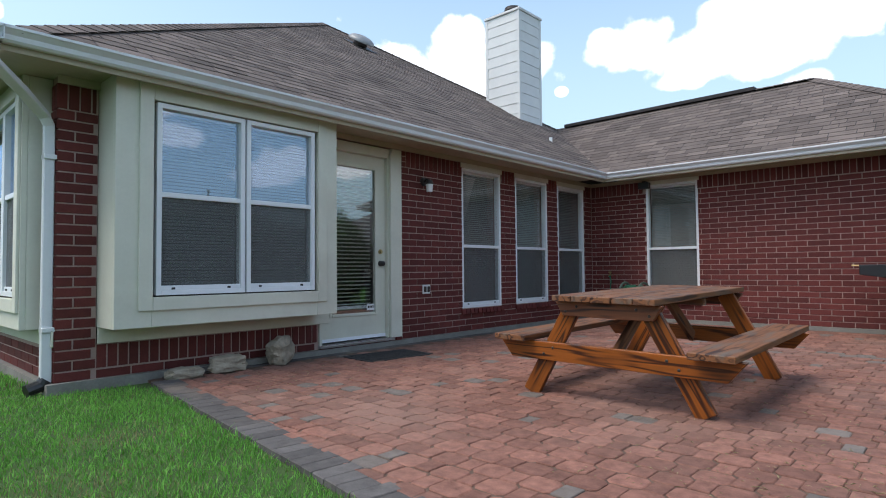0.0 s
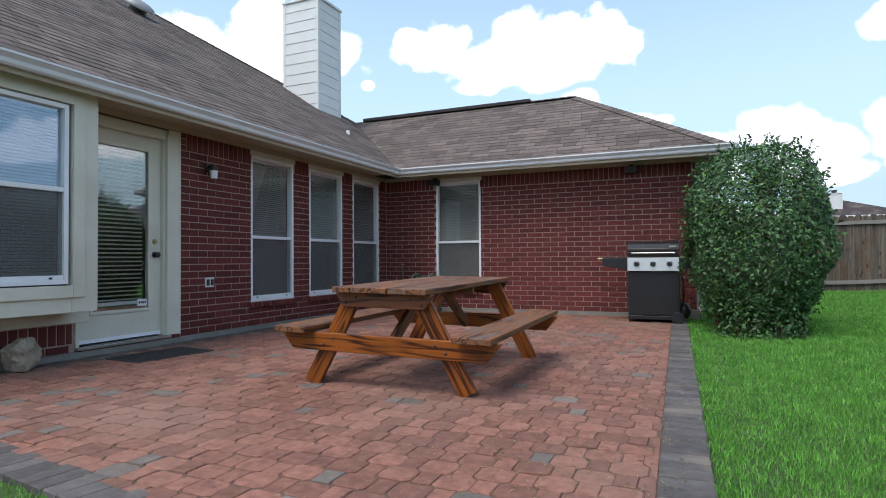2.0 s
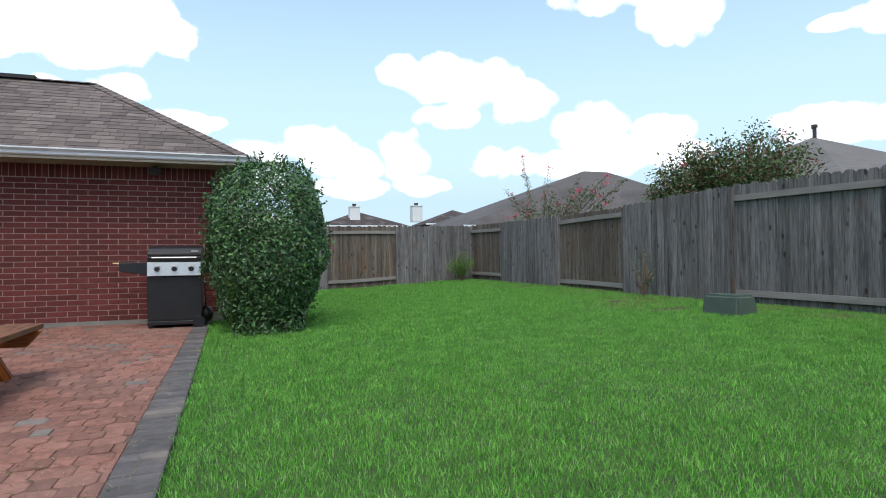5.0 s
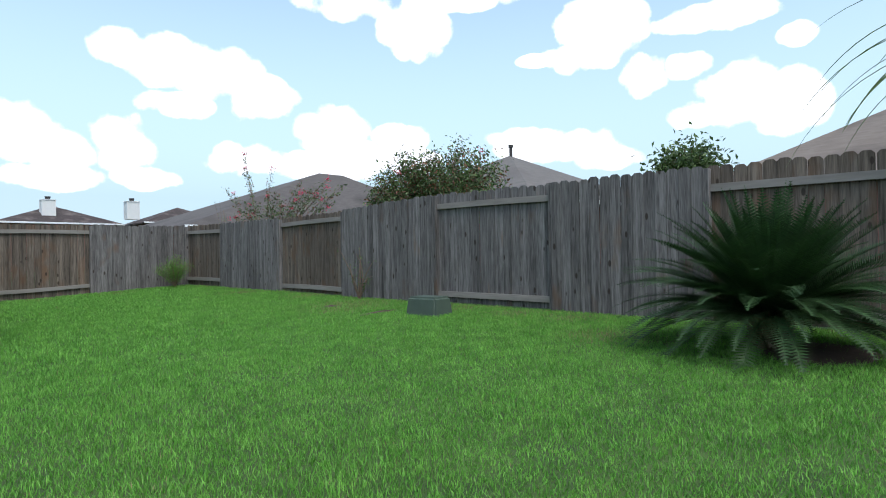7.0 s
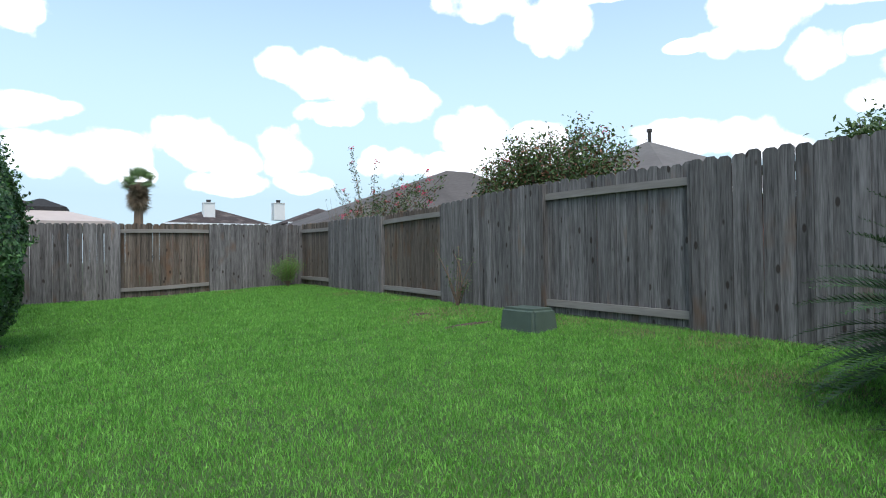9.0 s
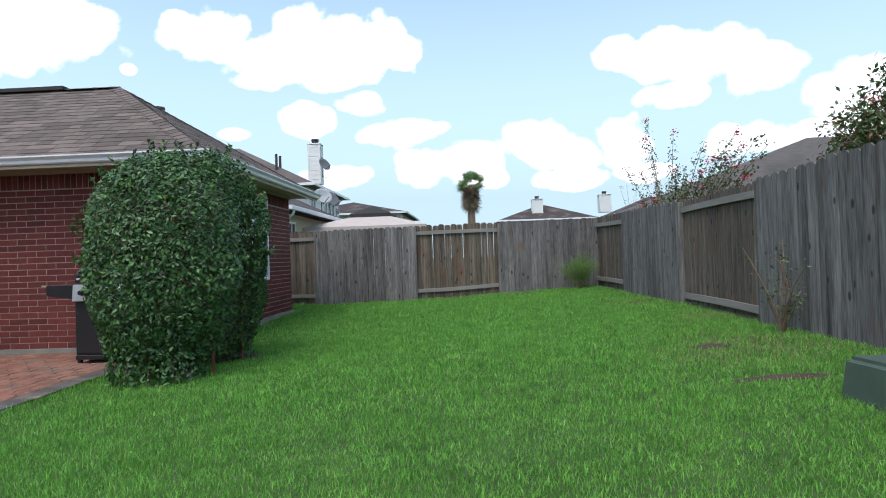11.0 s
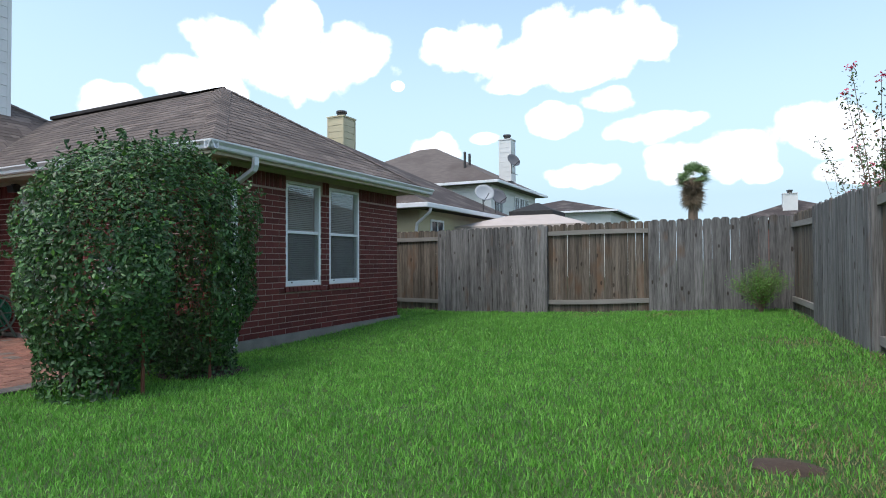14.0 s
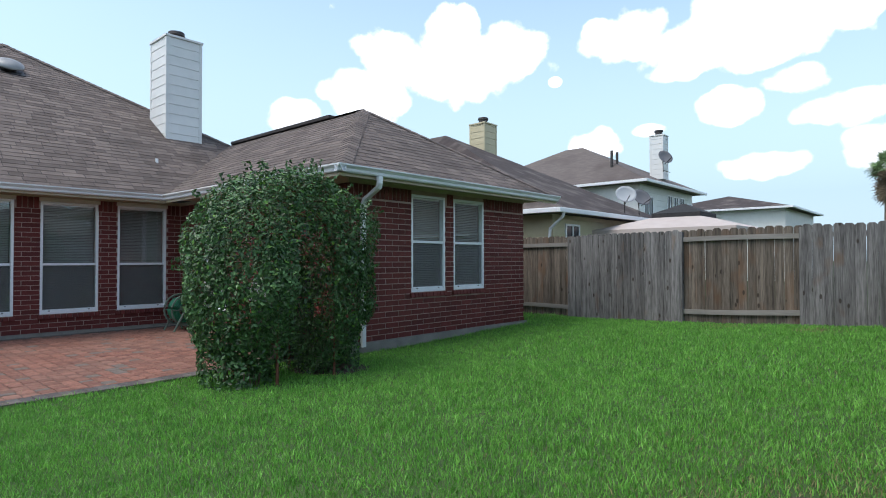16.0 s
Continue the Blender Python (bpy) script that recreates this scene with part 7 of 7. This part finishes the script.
def paver_pts(kind_, L, Wd):
    """Outline of an octagon-ended or square paver centred on 0."""
    a, b = L / 2, Wd / 2
    if kind_ == "octagon":
        c = 0.022
        return [(-a + c, -b), (a - c, -b), (a, -b + c), (a, b - c), (a - c, b), (-a + c, b), (-a, b - c), (-a, -b + c)]
    return [(-a, -b), (a, -b), (a, b), (-a, b)]


def paver_geo(pts, h=0.035, c=0.0045):
    n = len(pts)
    V = [(x, y, -h) for x, y in pts] + [(x, y, -c * 0.9) for x, y in pts] + [(x * (1 - c / 0.06), y * (1 - c / 0.06), 0) for x, y in pts]
    F = [tuple(range(2 * n, 3 * n))]
    for i in range(n):
        j = (i + 1) % n
        F += [(i, j, n + j, n + i), (n + i, n + j, 2 * n + j, 2 * n + i)]
    return V, F


def paver_mesh(pts, mat):
    V, F = paver_geo(pts)
    me = bpy.data.meshes.new("paver")
    me.from_pydata(V, [], F)
    me.materials.append(mat)
    return me


def clip_poly(pts, side):
    """The part of an outline where side(p) is not negative."""
    out = []
    for a, b in zip(pts, pts[1:] + pts[:1]):
        sa, sb = side(a), side(b)
        if sa >= 0:
            out.append(a)
        if sa * sb < 0:
            t = sa / (sa - sb)
            out.append((a[0] + (b[0] - a[0]) * t, a[1] + (b[1] - a[1]) * t))
    return out


def lay_patio():
    rng = random.Random(12)
    oct_, sq = paver_pts("octagon", 0.150, 0.130), paver_pts("square", 0.084, 0.116)
    meshes = {("o", 0): paver_mesh(oct_, PAVER_R), ("o", 1): paver_mesh(oct_, PAVER_G2), ("s", 0): paver_mesh(sq, PAVER_R), ("s", 1): paver_mesh(sq, PAVER_G2)}
    items, cuts = [], []
    y = 1.02
    row = 0
    while y < YW - 0.12:
        x = XW + 0.27 + (PW / 2 if row % 2 else 0)
        while x < 0.35:
            for kd, xx, pts in (("o", x, oct_), ("s", x + PW / 2, sq)):
                out = [(px + xx, py + y) for px, py in pts]
                inside = clip_poly(out, lambda p: p[1] - edge_y(p[0]) - 0.153)
                inside = clip_poly(inside, lambda p: edge_x(p[1]) - 0.208 - p[0])
                if len(inside) == len(out) and all(abs(a[0] - b[0]) + abs(a[1] - b[1]) < 1e-6 for a, b in zip(inside, out)):
                    items.append((kd, xx, y, rng.random() < 0.06))
                elif len(inside) > 2 and max(p[0] for p in inside) - min(p[0] for p in inside) > 0.02 and max(p[1] for p in inside) - min(p[1] for p in inside) > 0.02:
                    cuts.append(inside)
            x += PW
        y += PR
        row += 1
    items.sort(key=lambda i: (i[1] + 0.7) ** 2 + (i[2] - 2.2) ** 2)
    for kd, x, y, g in items[:300]:
        o = new("paver", meshes[(kd, int(g))])
        o.parent = patio
        o.matrix_basis = pose(x + rng.uniform(-0.002, 0.002), y + rng.uniform(-0.002, 0.002), rng.uniform(-0.003, 0.002), rng.uniform(-0.7, 0.7), rng.uniform(-0.7, 0.7), rng.uniform(-1.2, 1.2))
    V, F = {0: [], 1: []}, {0: [], 1: []}
    for kd, x, y, g in items[300:]:
        v, f = paver_geo(oct_ if kd == "o" else sq)
        k = int(g)
        b = len(V[k])
        m = pose(x + rng.uniform(-0.002, 0.002), y + rng.uniform(-0.002, 0.002), rng.uniform(-0.003, 0.002), rng.uniform(-0.7, 0.7), rng.uniform(-0.7, 0.7), rng.uniform(-1.2, 1.2))
        V[k] += [tuple(m @ Vector(p)) for p in v]
        F[k] += [tuple(b + i for i in q) for q in f]
    for poly in cuts:
        cx, cy = sum(p[0] for p in poly) / len(poly), sum(p[1] for p in poly) / len(poly)
        v, f = paver_geo([(p[0] - cx, p[1] - cy) for p in poly])
        b = len(V[0])
        V[0] += [(p[0] + cx, p[1] + cy, p[2]) for p in v]
        F[0] += [tuple(b + i for i in q) for q in f]
    for k, mat, lab in ((0, PAVER_RJ, "weathered red octagon and square pavers"), (1, PAVER_G, "scattered grey pavers among the red ones")):
        me = bpy.data.meshes.new("pavers")
        me.from_pydata(V[k], [], F[k])
        me.materials.append(mat)
        o = new("pavers", me)
        o.parent = patio
        tagged(o, lab, kind="stuff")
    bd = paver_mesh(paver_pts("square", 0.198, 0.097), PAVER_B)
    n = 0
    y = 1.0
    while y < YW - 0.10:
        o = new("border_paver", bd)
        o.parent = patio
        o.matrix_basis = pose(edge_x(y) - 0.105 + rng.uniform(-0.003, 0.003), y, rng.uniform(-0.002, 0.003), rng.uniform(-0.8, 0.8), rng.uniform(-0.8, 0.8), rng.uniform(-1, 1) + 1.6)
        y += 0.101
    x = edge_x(1.0) - 0.26
    while x > XW + 0.25:
        o = new("border_paver", bd)
        o.parent = patio
        o.matrix_basis = pose(x, edge_y(x) + 0.10 + rng.uniform(-0.003, 0.003), rng.uniform(-0.002, 0.003), rng.uniform(-0.8, 0.8), rng.uniform(-0.8, 0.8), 90 - 7 + rng.uniform(-1, 1))
        x -= 0.101
    y = 1.60
    while y < YW - 0.1:
        o = new("border_paver", bd)
        o.parent = patio
        o.matrix_basis = pose(XW + 0.09, y, rng.uniform(-0.003, 0.0), 0, 0, 90 + rng.uniform(-1, 1))
        y += 0.2


PAVER_G2 = varied("grey_paver_single", (0.11, 0.092, 0.080), (0.20, 0.168, 0.148), 18, 0.9, 0.9, 150, rand=0.2)
PAVER_B = varied("border_paver", (0.062, 0.056, 0.054), (0.125, 0.115, 0.110), 18, 0.9, 0.9, 150, rand=0.22, stain=(0.20, 0.16, 0.13), stain_scale=2.5, stain_at=(0.55, 0.75))
lay_patio()


# ---- litter and weeds on the pavers ----
def litter():
    rng = np.random.default_rng(8)
    n = 900
    cx = rng.choice([-0.9, -0.25, 0.0, -0.5, 0.05, -3.9], n)
    cy = rng.choice([2.3, 2.7, 3.6, 2.0, 5.0, 1.8], n)
    pts = np.stack([cx + rng.normal(0, 0.35, n), cy + rng.normal(0, 0.3, n), rng.uniform(0.002, 0.008, n)], 1)
    ok = (pts[:, 0] < 0.2) & (pts[:, 0] > XW + 0.1) & (pts[:, 1] > 1.3) & (pts[:, 1] < 8.5)
    pts = pts[ok]
    ob = new("dry_clippings", leaf_mesh("dry_clippings", pts, np.tile([0, 0, 3.0], (len(pts), 1)), 0.028, GRASS_DRY, 9, 0.14))
    tagged(ob, "scattered dry grass clippings on the pavers", kind="stuff")


litter()
